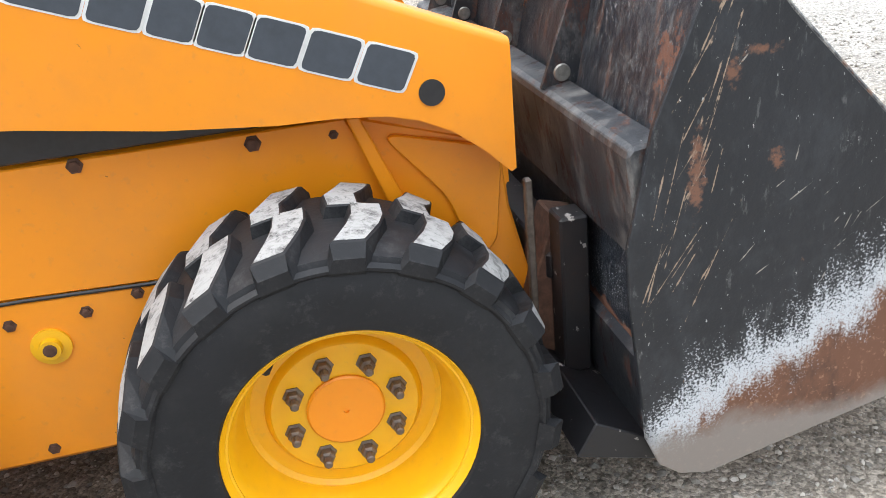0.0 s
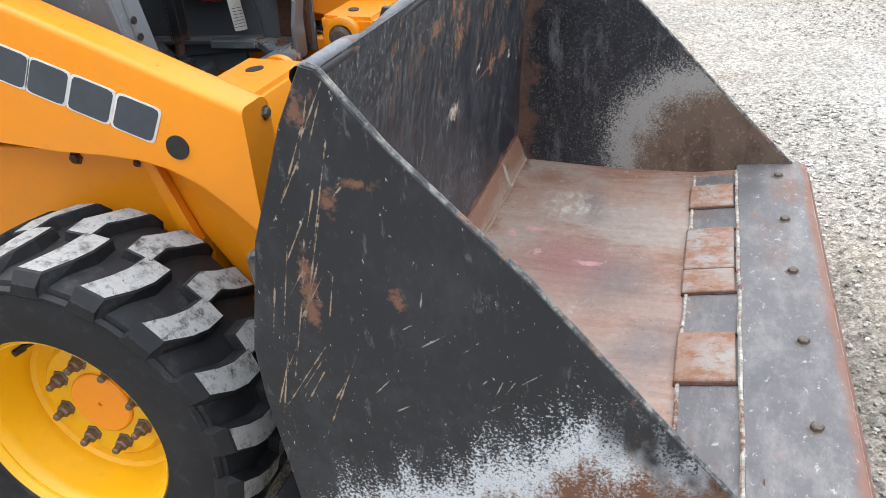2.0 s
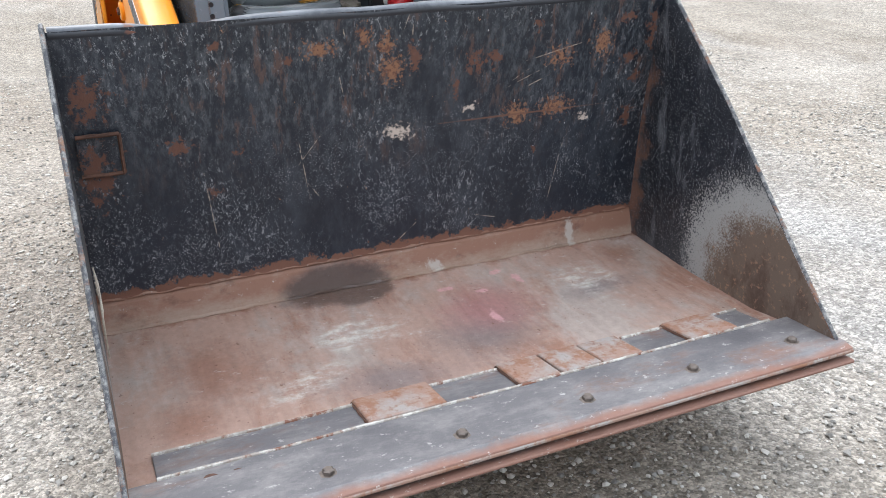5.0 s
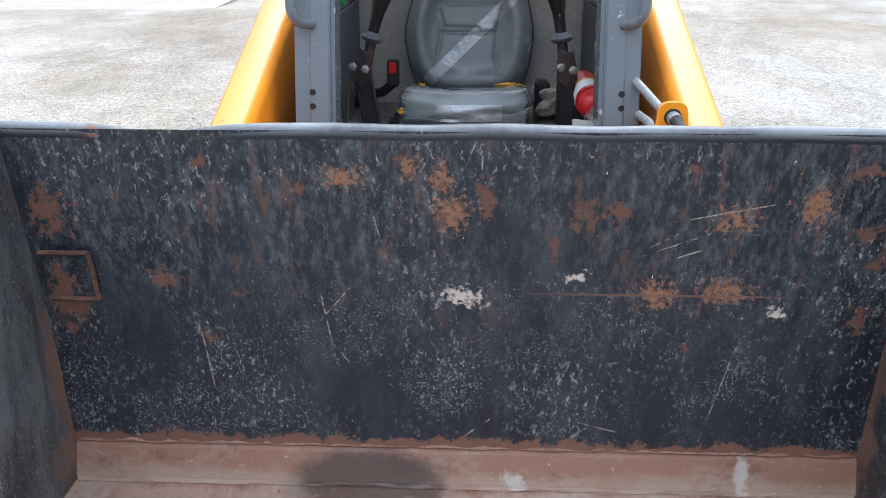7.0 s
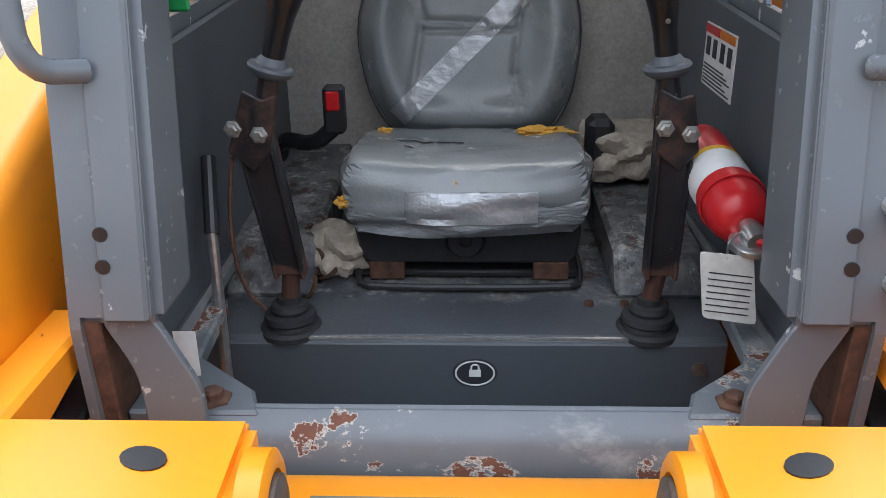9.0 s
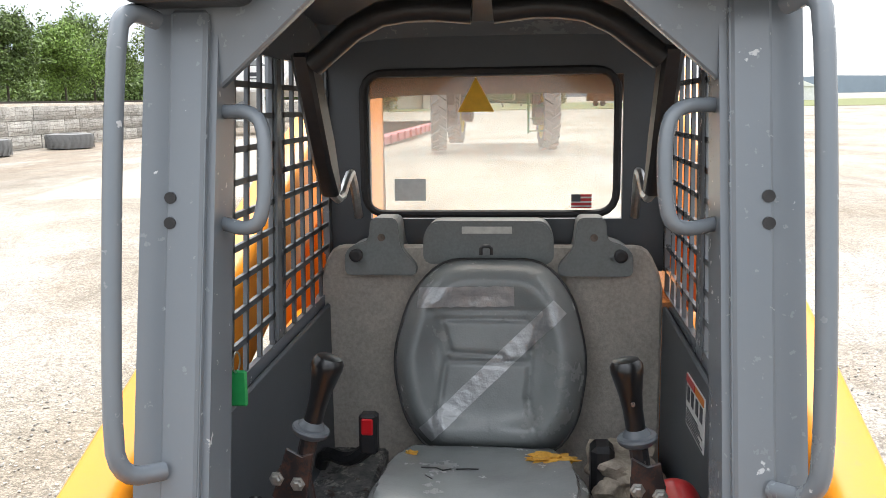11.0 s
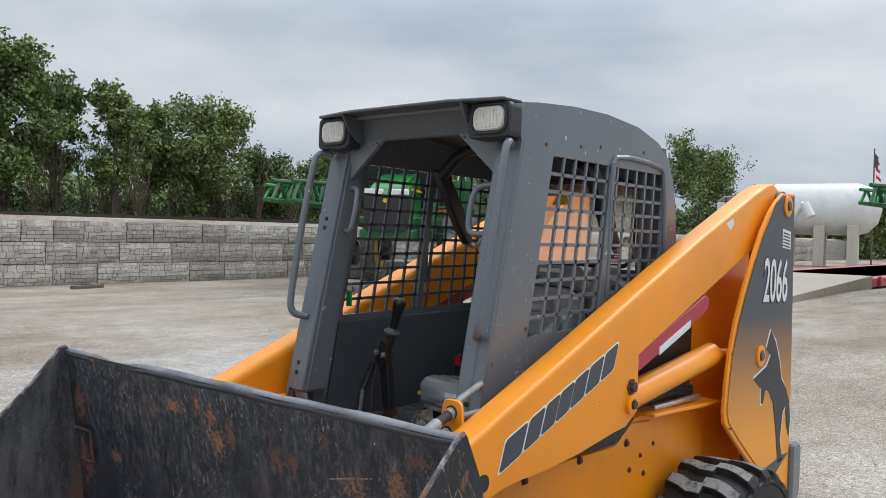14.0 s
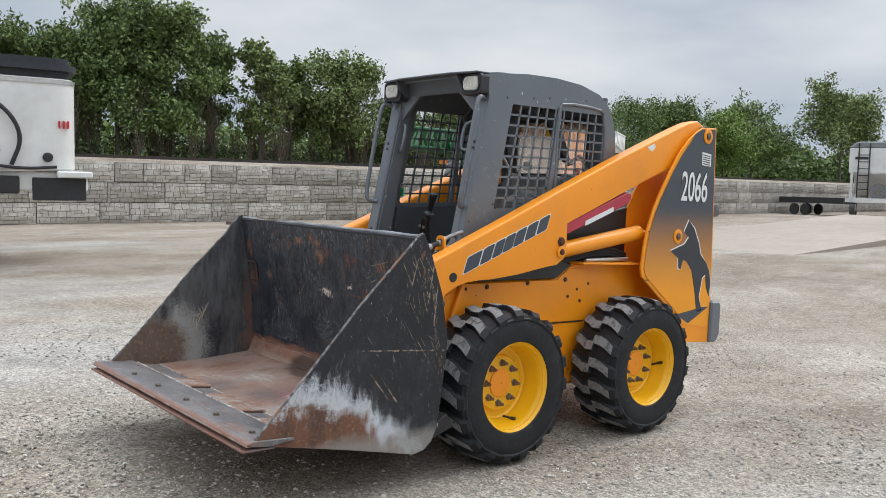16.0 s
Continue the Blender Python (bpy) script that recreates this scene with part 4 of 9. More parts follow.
def tube(points, r, sides=8, smooth=0, closed=False, taper=None):
    """A pipe along points; smooth rounds its path; taper gives the radius at its end."""
    pts = [Vector(p) for p in points]
    for _ in range(smooth):
        q = [pts[0]]
        for a, b in zip(pts, pts[1:]):
            q += [a * 0.75 + b * 0.25, a * 0.25 + b * 0.75]
        pts = q + [pts[-1]]
    bm = bmesh.new()
    rings, n = [], None
    for i, p in enumerate(pts):
        d = (pts[min(i + 1, len(pts) - 1)] - pts[max(i - 1, 0)]).normalized()
        if n is None:
            n = d.orthogonal().normalized()
        n = (n - d * n.dot(d)).normalized()
        b = d.cross(n)
        rr = r if taper is None else r + (taper - r) * i / max(1, len(pts) - 1)
        rings.append([bm.verts.new(p + rr * (math.cos(2 * math.pi * k / sides) * n + math.sin(2 * math.pi * k / sides) * b)) for k in range(sides)])
    for A, B in zip(rings, rings[1:]):
        for k in range(sides):
            bm.faces.new((A[k], A[(k + 1) % sides], B[(k + 1) % sides], B[k]))
    bm.faces.new(rings[0][::-1])
    bm.faces.new(rings[-1])
    return bm


def rod(a, b, r, sides=12, bevel=0.0):
    return bevelled(tube([a, b], r, sides), bevel, angle=50)


def turned(profile, sides=32, axis="y", m=None, close=False):
    """Turns a profile of (radius, along the axis) round the axis."""
    bm = bmesh.new()
    rings = []
    for r, t in profile:
        ring = []
        for k in range(sides):
            a = 2 * math.pi * k / sides
            c, s = r * math.cos(a), r * math.sin(a)
            ring.append(bm.verts.new({"y": (c, t, s), "x": (t, c, s), "z": (c, s, t)}[axis]))
        rings.append(ring)
    pairs = list(zip(rings, rings[1:])) + ([(rings[-1], rings[0])] if close else [])
    for A, B in pairs:
        for k in range(sides):
            bm.faces.new((A[k], A[(k + 1) % sides], B[(k + 1) % sides], B[k]))
    if not close:
        bm.faces.new(rings[0][::-1])
        bm.faces.new(rings[-1])
    if m is not None:
        bm.transform(m)
    return bm


def blob(center, size, rough=0.0, sub=3, seed=0, square=0.0):
    """A rounded cushion: a sphere pressed towards a box, with an uneven skin."""
    bm = bmesh.new()
    bmesh.ops.create_icosphere(bm, subdivisions=sub, radius=1)
    for v in bm.verts:
        d = v.co.copy()
        if square:
            k = max(abs(d.x), abs(d.y), abs(d.z))
            d = d.lerp(d / k, square)
        if rough:
            d *= 1 + rough * noise.noise(v.co * 2.3 + Vector((seed * 7.1, 0, 0)))
        v.co = Vector(center) + Vector((d.x * size[0], d.y * size[1], d.z * size[2]))
    return bm


def rounded(pts, r=0.02, n=4):
    """An outline with its corners rounded."""
    out, k = [], len(pts)
    for i in range(k):
        p, a, b = Vector(pts[i]), Vector(pts[i - 1]), Vector(pts[(i + 1) % k])
        da, db = (a - p), (b - p)
        t = min(r, da.length * 0.45, db.length * 0.45)
        s, e = p + da.normalized() * t, p + db.normalized() * t
        for j in range(n + 1):
            u = j / n
            q = s * (1 - u) ** 2 + p * 2 * u * (1 - u) + e * u * u
            out.append((q.x, q.y))
    return out


# ---- the yard ----
SLOPE = math.tan(radians(2.0))


def ground_z(x, y):
    """The yard falls gently towards the loader's rear and is level farther off, but for a low rise."""
    far = math.hypot(x, y)
    k = 1.0 if far < 3.5 else max(0.0, 1 - (far - 3.5) / 9.0)
    k = k * k * (3 - 2 * k)
    rise = 0.30 * math.exp(-((x + 25.3) / 6.5) ** 2 - ((y + 0.95) / 5.0) ** 2)
    return SLOPE * x * k + 0.004 * k + rise


def build_ground():
    bm = bmesh.new()
    edges = [0.0]
    step = 0.5
    while edges[-1] < 2500:
        edges.append(edges[-1] + step)
        if edges[-1] > 8:
            step *= 1.25
    line = [-e for e in edges[:0:-1]] + edges
    grid = [[bm.verts.new((x, y, ground_z(x, y) + (0.012 * noise.noise(Vector((x * 0.7, y * 0.7, 0))) if abs(x) + abs(y) < 60 else 0))) for y in line] for x in line]
    for i in range(len(line) - 1):
        for j in range(len(line) - 1):
            bm.faces.new((grid[i][j], grid[i + 1][j], grid[i + 1][j + 1], grid[i][j + 1]))
    ob = part("ground", bm, GRAVEL, smooth=True)
    return tagged(ob, "pale crushed-limestone yard, packed and dusty, with damp brown areas", "ground", kind="structure")


build_ground()


# ---- the skid steer loader ----
# Its own axes: x ahead, y to its left, z up; the front axle over the origin.
LOADER = pose(0, 0, 0.41, 0, -2.0, 0) @ pose(0, 0, -0.41)
loader = thing("skid_steer_loader", "worn orange skid steer loader with a raised black bucket, on gravel", "skid steer", LOADER)


def bolt_mesh(r=0.011, h=0.010):
    return joined(turned([(r * 1.5, 0), (r * 1.5, h * 0.3), (r, h * 0.3), (r, h), (r * 0.6, h * 1.1)], 6, "y"))


bolt_data = part("bolt", bolt_mesh(), RUST, loader, m=pose(-0.09, -0.503, 0.876, 0, 0, 180))


def bolt(x, y, z, parent, scale=1.0, side=None):
    side = side or (1 if y > 0 else -1)
    m = pose(x, y, z, 0, 0, 0 if side > 0 else 180) @ Matrix.Diagonal((scale, scale, scale, 1))
    return again(bolt_data, parent, m)


# wheels
def tyre_bm():
    bm = turned([(0.224, -0.135), (0.235, -0.148), (0.29, -0.157), (0.335, -0.152), (0.364, -0.140), (0.374, -0.11), (0.378, 0),
                 (0.374, 0.11), (0.364, 0.140), (0.335, 0.152), (0.29, 0.157), (0.235, 0.148), (0.224, 0.135), (0.215, 0.12), (0.215, -0.12)], 66, close=True)
    ring = turned([(0.340, -0.150), (0.345, -0.1555), (0.350, -0.156), (0.356, -0.147)], 66, close=True)
    bm = joined(bm, ring)
    for f in bm.faces:
        f.smooth = True
    return bm


def tread_bar_bm(side, R=0.402):
    """One chevron bar: from the shoulder it slants round the tyre, then bends square across to the middle."""
    bm = bmesh.new()
    line = [(0.0, 0.157), (0.022, 0.138), (0.085, 0.085), (0.128, 0.048), (0.132, -0.006)]
    wide = [0.052, 0.060, 0.058, 0.060, 0.056]
    turn = 1 if side < 0 else -1
    rows = []
    for k, ((da, y), w) in enumerate(zip(line, wide)):
        ang = -da * turn
        base = 0.345 if k == 0 else 0.362 if k == 1 else 0.370
        top = R - (0.034, 0.010, 0.003, 0.0, 0.0)[k]
        jag = (0.006, -0.004, 0.003, -0.003, 0.0)[k]
        rows.append([(ang - w * 0.68 / 0.4, base, y * side), (ang - (w * 0.5 + jag) / 0.4, top, y * side), (ang + (w * 0.5 - jag * 0.5) / 0.4, top, y * side), (ang + w * 0.68 / 0.4, base, y * side)])
    vs = [[bm.verts.new((r * math.cos(a), y, r * math.sin(a))) for a, r, y in row] for row in rows]
    for n, (A, B) in enumerate(zip(vs, vs[1:])):
        for i in range(3):
            f = bm.faces.new((A[i], A[i + 1], B[i + 1], B[i]))
            f.material_index = 1 if i == 1 and n > 0 else 0
    bm.faces.new(vs[0])
    bm.faces.new(vs[-1][::-1])
    foot = [bm.verts.new((0.338 * math.cos(a), 0.152 * side, 0.338 * math.sin(a))) for a in (rows[0][0][0], rows[0][3][0])]
    bm.faces.new((vs[0][0], vs[0][3], foot[1], foot[0]))
    edges = [e for e in bm.edges if len(e.link_faces) == 2 and {f.material_index for f in e.link_faces} == {0, 1}]
    bmesh.ops.bevel(bm, geom=edges, offset=0.003, segments=1, affect="EDGES", clamp_overlap=True)
    return bm


BARS, TREAD_TURN = 19, -84.0


def build_wheel():
    barrel = turned([(0.229, -0.144), (0.235, -0.139), (0.230, -0.132), (0.216, -0.128), (0.213, -0.10), (0.213, 0.118), (0.228, 0.142), (0.222, 0.142), (0.205, 0.115), (0.186, 0.03),
                     (0.186, -0.020), (0.189, -0.040), (0.199, -0.060), (0.203, -0.095), (0.211, -0.118), (0.222, -0.132)], 64, close=True)
    disc = turned([(0.190, 0.006), (0.190, -0.020), (0.176, -0.010), (0.150, -0.010), (0.143, -0.022), (0.138, -0.0255), (0.004, -0.026)], 64)
    wheel = part("wheel", joined(barrel, disc), RIM_YELLOW, loader, "yellow steel wheel with eight lug nuts", 30, pose(-0.012, -0.695, 0.406))
    part("tyre", tyre_bm(), TYRE, wheel, "black rubber tyre with worn, dusty chevron bars", 28)
    for side in (-1, 1):
        first = TREAD_TURN if side < 0 else TREAD_TURN + 180 / BARS
        bar = part("tread_bar", tread_bar_bm(side), [TYRE, TREAD], wheel, m=pose(0, 0, 0, 0, first, 0))
        for k in range(1, BARS):
            again(bar, wheel, pose(0, 0, 0, 0, first - k * 360 / BARS, 0))
    part("hub_cap", turned([(0.074, -0.024), (0.074, -0.031), (0.070, -0.034), (0.0055, -0.034), (0.005, -0.030)], 40), ORANGE_CLEAN, wheel, "orange hub cap", True)
    nut = None
    for k in range(8):
        a = 2 * math.pi * (k + 0.35) / 8
        m = pose(0.104 * math.cos(a), -0.024, 0.104 * math.sin(a))
        if nut is None:
            bm = joined(turned([(0.020, 0.0), (0.020, -0.004), (0.015, -0.006), (0.015, -0.020), (0.011, -0.024)], 6), turned([(0.0085, -0.024), (0.0085, -0.040), (0.006, -0.043)], 10))
            nut = part("lug_nut", bm, DULL_STEEL, wheel, m=m)
        else:
            again(nut, wheel, m)
    stem = rod((-0.10, -0.02, 0.155), (-0.118, -0.062, 0.152), 0.006, 8)
    part("valve_stem", joined(stem, rod((-0.118, -0.062, 0.152), (-0.126, -0.085, 0.150), 0.009, 8)), BLACK, wheel)
    return wheel


def turn_copy(ob, m, dust=None):
    made = new(ob.name.split(".")[0], ob.data)
    made.parent, made.matrix_local = loader, m
    tagged(made, ob["label"])
    cleaner = {}
    for c in ob.children:
        k = again(c, made, c.matrix_basis.copy())
        if dust and c.name.startswith("tread_bar"):
            if c.data not in cleaner:
                cleaner[c.data] = c.data.copy()
                cleaner[c.data].materials[1] = dust
            k.data = cleaner[c.data]
        if "label" in c:
            tagged(k, c["label"])
    return made


wheel = build_wheel()
turn_copy(wheel, pose(-1.145, -0.695, 0.406, 0, 25, 0))
turn_copy(wheel, pose(-0.012, 0.695, 0.406, 0, 200, 180), TREAD_GREY)
turn_copy(wheel, pose(-1.145, 0.695, 0.406, 0, 130, 180), TREAD_GREY)

# lower frame and its side panels
body = [(0.20, 0.30), (0.18, 0.72), (0.10, 0.90), (-0.66, 0.905), (-0.79, 0.99), (-1.0, 1.004), (-1.40, 0.98), (-1.40, 0.62), (-1.25, 0.45), (-1.25, 0.27), (0.10, 0.27)]
low = [(0.20, 0.30), (0.19, 0.66), (-1.25, 0.66), (-1.25, 0.27), (0.10, 0.27)]
chassis = part("chassis", joined(prism(body, 0.432, 0.495, 0.012), prism(body, -0.495, -0.432, 0.012), prism(low, -0.432, 0.432)), ORANGE, loader, "orange lower frame with bolted side panels", 40)
for s in (-1, 1):
    ys = sorted((s * 0.494, s * 0.503))
    part("side_panel", prism([(0.085, 0.895), (-0.655, 0.90), (-0.76, 0.965), (-0.90, 0.96), (-0.98, 0.65), (-0.60, 0.652), (-0.30, 0.636), (0.135, 0.64), (0.165, 0.72)], *ys, 0.003), ORANGE, chassis)
    part("lower_panel", prism([(0.12, 0.632), (-0.30, 0.628), (-0.60, 0.644), (-0.98, 0.642), (-0.98, 0.285), (0.12, 0.285)], *ys, 0.003), ORANGE, chassis)
    for x, z in ((-0.404, 0.888), (-0.091, 0.876), (-0.72, 0.90)):
        bolt(x, s * 0.503, z, chassis, 0.95)
    for x, z, k in ((-0.60, 0.60, 0.8), (-0.46, 0.60, 0.8), (-0.60, 0.31, 0.8), (-0.45, 0.31, 0.8), (-0.30, 0.31, 0.8), (-0.36, 0.62, 0.8), (0.06, 0.868, 0.6), (-0.75, 0.80, 0.7), (-0.83, 0.84, 0.6), (-0.86, 0.77, 0.7), (-0.93, 0.87, 0.6)):
        bolt(x, s * 0.503, z, chassis, k)
    part("seam_sealant", tube([(0.0, s * 0.503, 0.637), (-0.30, s * 0.504, 0.632), (-0.45, s * 0.503, 0.640), (-0.60, s * 0.504, 0.648), (-0.9, s * 0.503, 0.647)], 0.004, 6, 1), BLACK, chassis)
    plug = joined(turned([(0.038, 0.0), (0.038, 0.006), (0.022, 0.008), (0.020, 0.02), (0.012, 0.02)], 20))
    part("drain_plug", plug, RIM_YELLOW, chassis, m=pose(-0.54, s * 0.503, 0.542, 0, 0, 0 if s > 0 else 180))
    part("plug_hole", turned([(0.013, 0.016), (0.013, 0.023), (0.008, 0.023)], 12), RUST, chassis, m=pose(-0.54, s * 0.503, 0.542, 0, 0, 0 if s > 0 else 180))
    # black rubber strip and hydraulic bay between the frame and the arm
    part("hydraulic_bay", prism([(0.10, 0.90), (-0.55, 0.91), (-0.80, 1.0), (-1.30, 1.0), (-1.30, 1.34), (-0.62, 1.20), (-0.2, 1.0)], *sorted((s * 0.44, s * 0.475)), 0.004), BLACK, loader)
    part("dark_strip", prism([(0.06, 0.905), (-0.62, 0.91), (-0.76, 0.985), (-0.62, 1.02), (-0.3, 0.96), (0.05, 0.93)], *sorted((s * 0.478, s * 0.515)), 0.004), BLACK, loader)
    # front mudguard edge
    part("guard_edge", prism([(0.185, 0.70), (0.11, 0.902), (0.085, 0.902), (0.15, 0.70)], *sorted((s * 0.503, s * 0.53)), 0.003), ORANGE, chassis)

# towers at the rear, each of two plates with the arm between them
TOWER = [(-1.99, 1.890), (-1.835, 1.882), (-1.76, 1.845), (-1.68, 1.79), (-1.59, 1.70), (-1.498, 1.577), (-1.41, 1.44), (-1.346, 1.326), (-1.30, 1.20), (-1.275, 1.09), (-1.262, 0.97),
         (-1.275, 0.92), (-1.32, 0.885), (-1.442, 0.80), (-1.54, 0.735), (-1.64, 0.675), (-1.71, 0.60), (-1.77, 0.475), (-2.06, 0.455), (-2.055, 0.85), (-2.03, 1.25)]


for s in (-1, 1):
    tower = part("tower", prism(TOWER, *sorted((s * 0.622, s * 0.638)), 0.003), ORANGE_CLEAN, loader, "orange rear tower plate with a dark panel and number")
    part("inner_plate", prism([(x + 0.015, z - 0.004) for x, z in TOWER if z > 0.9] + [(-1.9, 0.8), (-2.0, 0.9)], *sorted((s * 0.435, s * 0.450))), ORANGE, tower)
    part("rear_web", prism([(-2.02, 0.5), (-2.0, 1.5), (-1.985, 1.5), (-2.0, 0.5)], *sorted((s * 0.45, s * 0.622))), ORANGE, tower)
    y = s * 0.640
    part("dark_panel", prism([(x + (0.016 if x < -1.75 else -0.022), z - 0.012) for x, z in TOWER[:8]] + [(-1.322, 1.20), (-1.300, 1.09), (-1.286, 0.97), (-1.31, 0.92), (-1.46, 0.815), (-1.65, 0.69), (-1.73, 0.60), (-2.03, 0.56), (-2.04, 0.85), (-2.015, 1.25)], *sorted((y, y + s * 0.002))), FADING, tower, "slate panel fading down to orange")
    for k in range(7):
        z = 0.90 + 0.05 * k
        part("grid_line", prism([(-1.31, z), (-2.01, z - 0.012), (-2.01, z - 0.018), (-1.31, z - 0.006)], *sorted((y, y + s * 0.0015))), RUST, tower)
    for k in range(9):
        x = -1.37 - 0.075 * k
        part("grid_line", prism([(x, 1.2), (x - 0.006, 1.2), (x - 0.006 - 0.02, 0.86), (x - 0.02, 0.86)], *sorted((y, y + s * 0.0014))), RUST, tower)
    # animal picture, kept as a plain dark shape with pale outline
    leap = [(-1.735, 1.275), (-1.80, 1.223), (-1.862, 1.13), (-1.895, 1.05), (-1.965, 1.0), (-2.010, 0.94), (-2.035, 0.86), (-2.025, 0.77), (-1.985, 0.83), (-1.965, 0.92), (-1.93, 0.90),
            (-1.905, 0.77), (-1.945, 0.69), (-1.888, 0.676), (-1.852, 0.81), (-1.80, 0.95), (-1.735, 1.01), (-1.695, 1.02), (-1.672, 0.958), (-1.648, 0.966), (-1.640, 1.03), (-1.552, 1.077), (-1.612, 1.095), (-1.700, 1.12), (-1.745, 1.165), (-1.690, 1.20)]
    part("dark_emblem", prism(leap, *sorted((y, y + s * 0.004))), INK, tower, "plain dark emblem shape")
    grow = [(x + (0.008 if x > -1.8 else -0.008), z + (0.006 if z > 1 else -0.006)) for x, z in leap]
    part("emblem_outline", prism(grow, *sorted((y, y + s * 0.003))), WHITE, tower)
    part("emblem_base", prism([(-1.66, 0.665), (-1.80, 0.60), (-2.03, 0.70), (-1.95, 0.70)], *sorted((y, y + s * 0.003))), DECAL_DARK, tower)
    part("label_plate", prism([(-1.835, 1.725), (-1.94, 1.715), (-1.945, 1.635), (-1.84, 1.64)], *sorted((y, y + s * 0.003))), WHITE, tower, "white data label")
    for k in range(5):
        part("print_bar", prism([(-1.845, 1.71 - 0.014 * k), (-1.93, 1.703 - 0.014 * k), (-1.93, 1.697 - 0.014 * k), (-1.845, 1.704 - 0.014 * k)], *sorted((y, y + s * 0.004))), INK, tower)
    for x, z, r in ((-1.885, 1.828, 0.048), (-1.618, 1.17, 0.046)):
        m = pose(x, s * 0.638, z, 0, 0, 0 if s > 0 else 180)
        part("pivot_boss", turned([(r, 0), (r, 0.010), (r * 0.86, 0.013), (r * 0.55, 0.013), (r * 0.5, 0.006), (0.0, 0.006)], 28), ORANGE_CLEAN, tower, "", True, m)
        part("pivot_pin", turned([(r * 0.42, 0.006), (r * 0.42, 0.018), (r * 0.2, 0.02)], 18), DULL_STEEL, tower, m=m)
    # model number in pale digits with a dark edge
    for mat, off, grow2 in ((INK, 0.0045, 0.010), (WHITE, 0.006, 0.0)):
        cu = bpy.data.curves.new("number", "FONT")
        cu.body, cu.size, cu.align_x, cu.align_y, cu.offset, cu.extrude = "2066", 0.245, "CENTER", "CENTER", grow2 if grow2 else 0.002, 0.001
        tx = new("number_text", cu)
        dg = bpy.context.evaluated_depsgraph_get()
        me = bpy.data.meshes.new_from_object(tx.evaluated_get(dg))
        bpy.data.objects.remove(tx)
        me.materials.append(mat)
        no = new("model_number", me)
        no.parent = tower
        no.matrix_local = pose(-1.772, s * (0.638 + off), 1.482, 90, 0, 180 if s > 0 else 0) @ Matrix.Diagonal((0.62, 1.08, 1, 1))

# rear body, engine hood and bumper
part("engine_hood", prism([(-1.24, 0.48), (-1.24, 1.30), (-1.50, 1.32), (-2.0, 1.22), (-2.03, 0.48)], -0.433, 0.433, 0.03, segments=2), ORANGE, loader, "orange engine hood", 40)
bump = part("rear_bumper", prism([(-2.05, 0.455), (-2.05, 0.735), (-2.14, 0.735), (-2.165, 0.71), (-2.165, 0.50), (-2.13, 0.455)], -0.66, 0.66, 0.012), CAB_GREY, loader, "grey steel rear bumper")

# lift arms
ARM = [(0.388, 1.020), (0.386, 0.775), (0.376, 0.769), (0.329, 0.818), (0.27, 0.866), (0.21, 0.897), (0.15, 0.914), (0.063, 0.924), (-0.04, 0.928), (-0.229, 0.950), (-0.45, 0.988), (-0.53, 0.998),
       (-0.585, 1.03), (-0.605, 1.07), (-0.602, 1.232), (-0.85, 1.330), (-1.073, 1.419), (-1.35, 1.528), (-1.646, 1.638), (-1.80, 1.73), (-1.90, 1.79), (-1.925, 1.84), (-1.90, 1.90), (-1.83, 1.926), (-1.74, 1.908), (-1.615, 1.862), (-1.047, 1.634), (-0.552, 1.424), (-0.115, 1.235), (0.084, 1.150), (0.272, 1.069)]
letters = [0.0, 0.165, 0.29, 0.40, 0.515, 0.64, 0.775]


def wordmark(parent, ys, ye, flip, place, size, mats, slant=0.22):
    """A brand word kept as plain slanted blocks in its colours: each with a pale edge."""
    widths = [0.150, 0.112, 0.100, 0.105, 0.112, 0.120, 0.118]
    tall, up = 0.14, (1 if ye > ys else -1)

    def slab(x0, x1, z0, z1, mat, lift):
        quad = rounded([(x0 + slant * z0, z0), (x1 + slant * z0, z0), (x1 + slant * z1, z1), (x0 + slant * z1, z1)], 0.018, 2)
        part("lettering_block", prism([place(u * size, v * size, flip) for u, v in quad], *sorted((ys, ye + up * lift))), mat, parent)

    for w, x in zip(widths, letters):
        slab(x - 0.007, x + w + 0.007, -0.007, tall + 0.007, mats[0], 0.0)
        slab(x, x + w, 0.0, tall, mats[1], 0.0012)


def arm_bm(s):
    """The arm's box, its long upper edges folded and rolled."""
    bm = prism(ARM, *sorted((s * 0.496, s * 0.598)))
    crest = [(round(x, 4), round(z, 4)) for x, z in ARM[22:] + ARM[:1]]
    on = lambda v: (round(v.co.x, 4), round(v.co.z, 4)) in crest
    for outer, width in ((True, 0.014), (False, 0.030)):
        run = [e for e in bm.edges if on(e.verts[0]) and on(e.verts[1]) and all((abs(v.co.y) > 0.55) == outer for v in e.verts)]
        bmesh.ops.bevel(bm, geom=run, offset=width, segments=3, profile=0.5, affect="EDGES", clamp_overlap=True)
    return bm


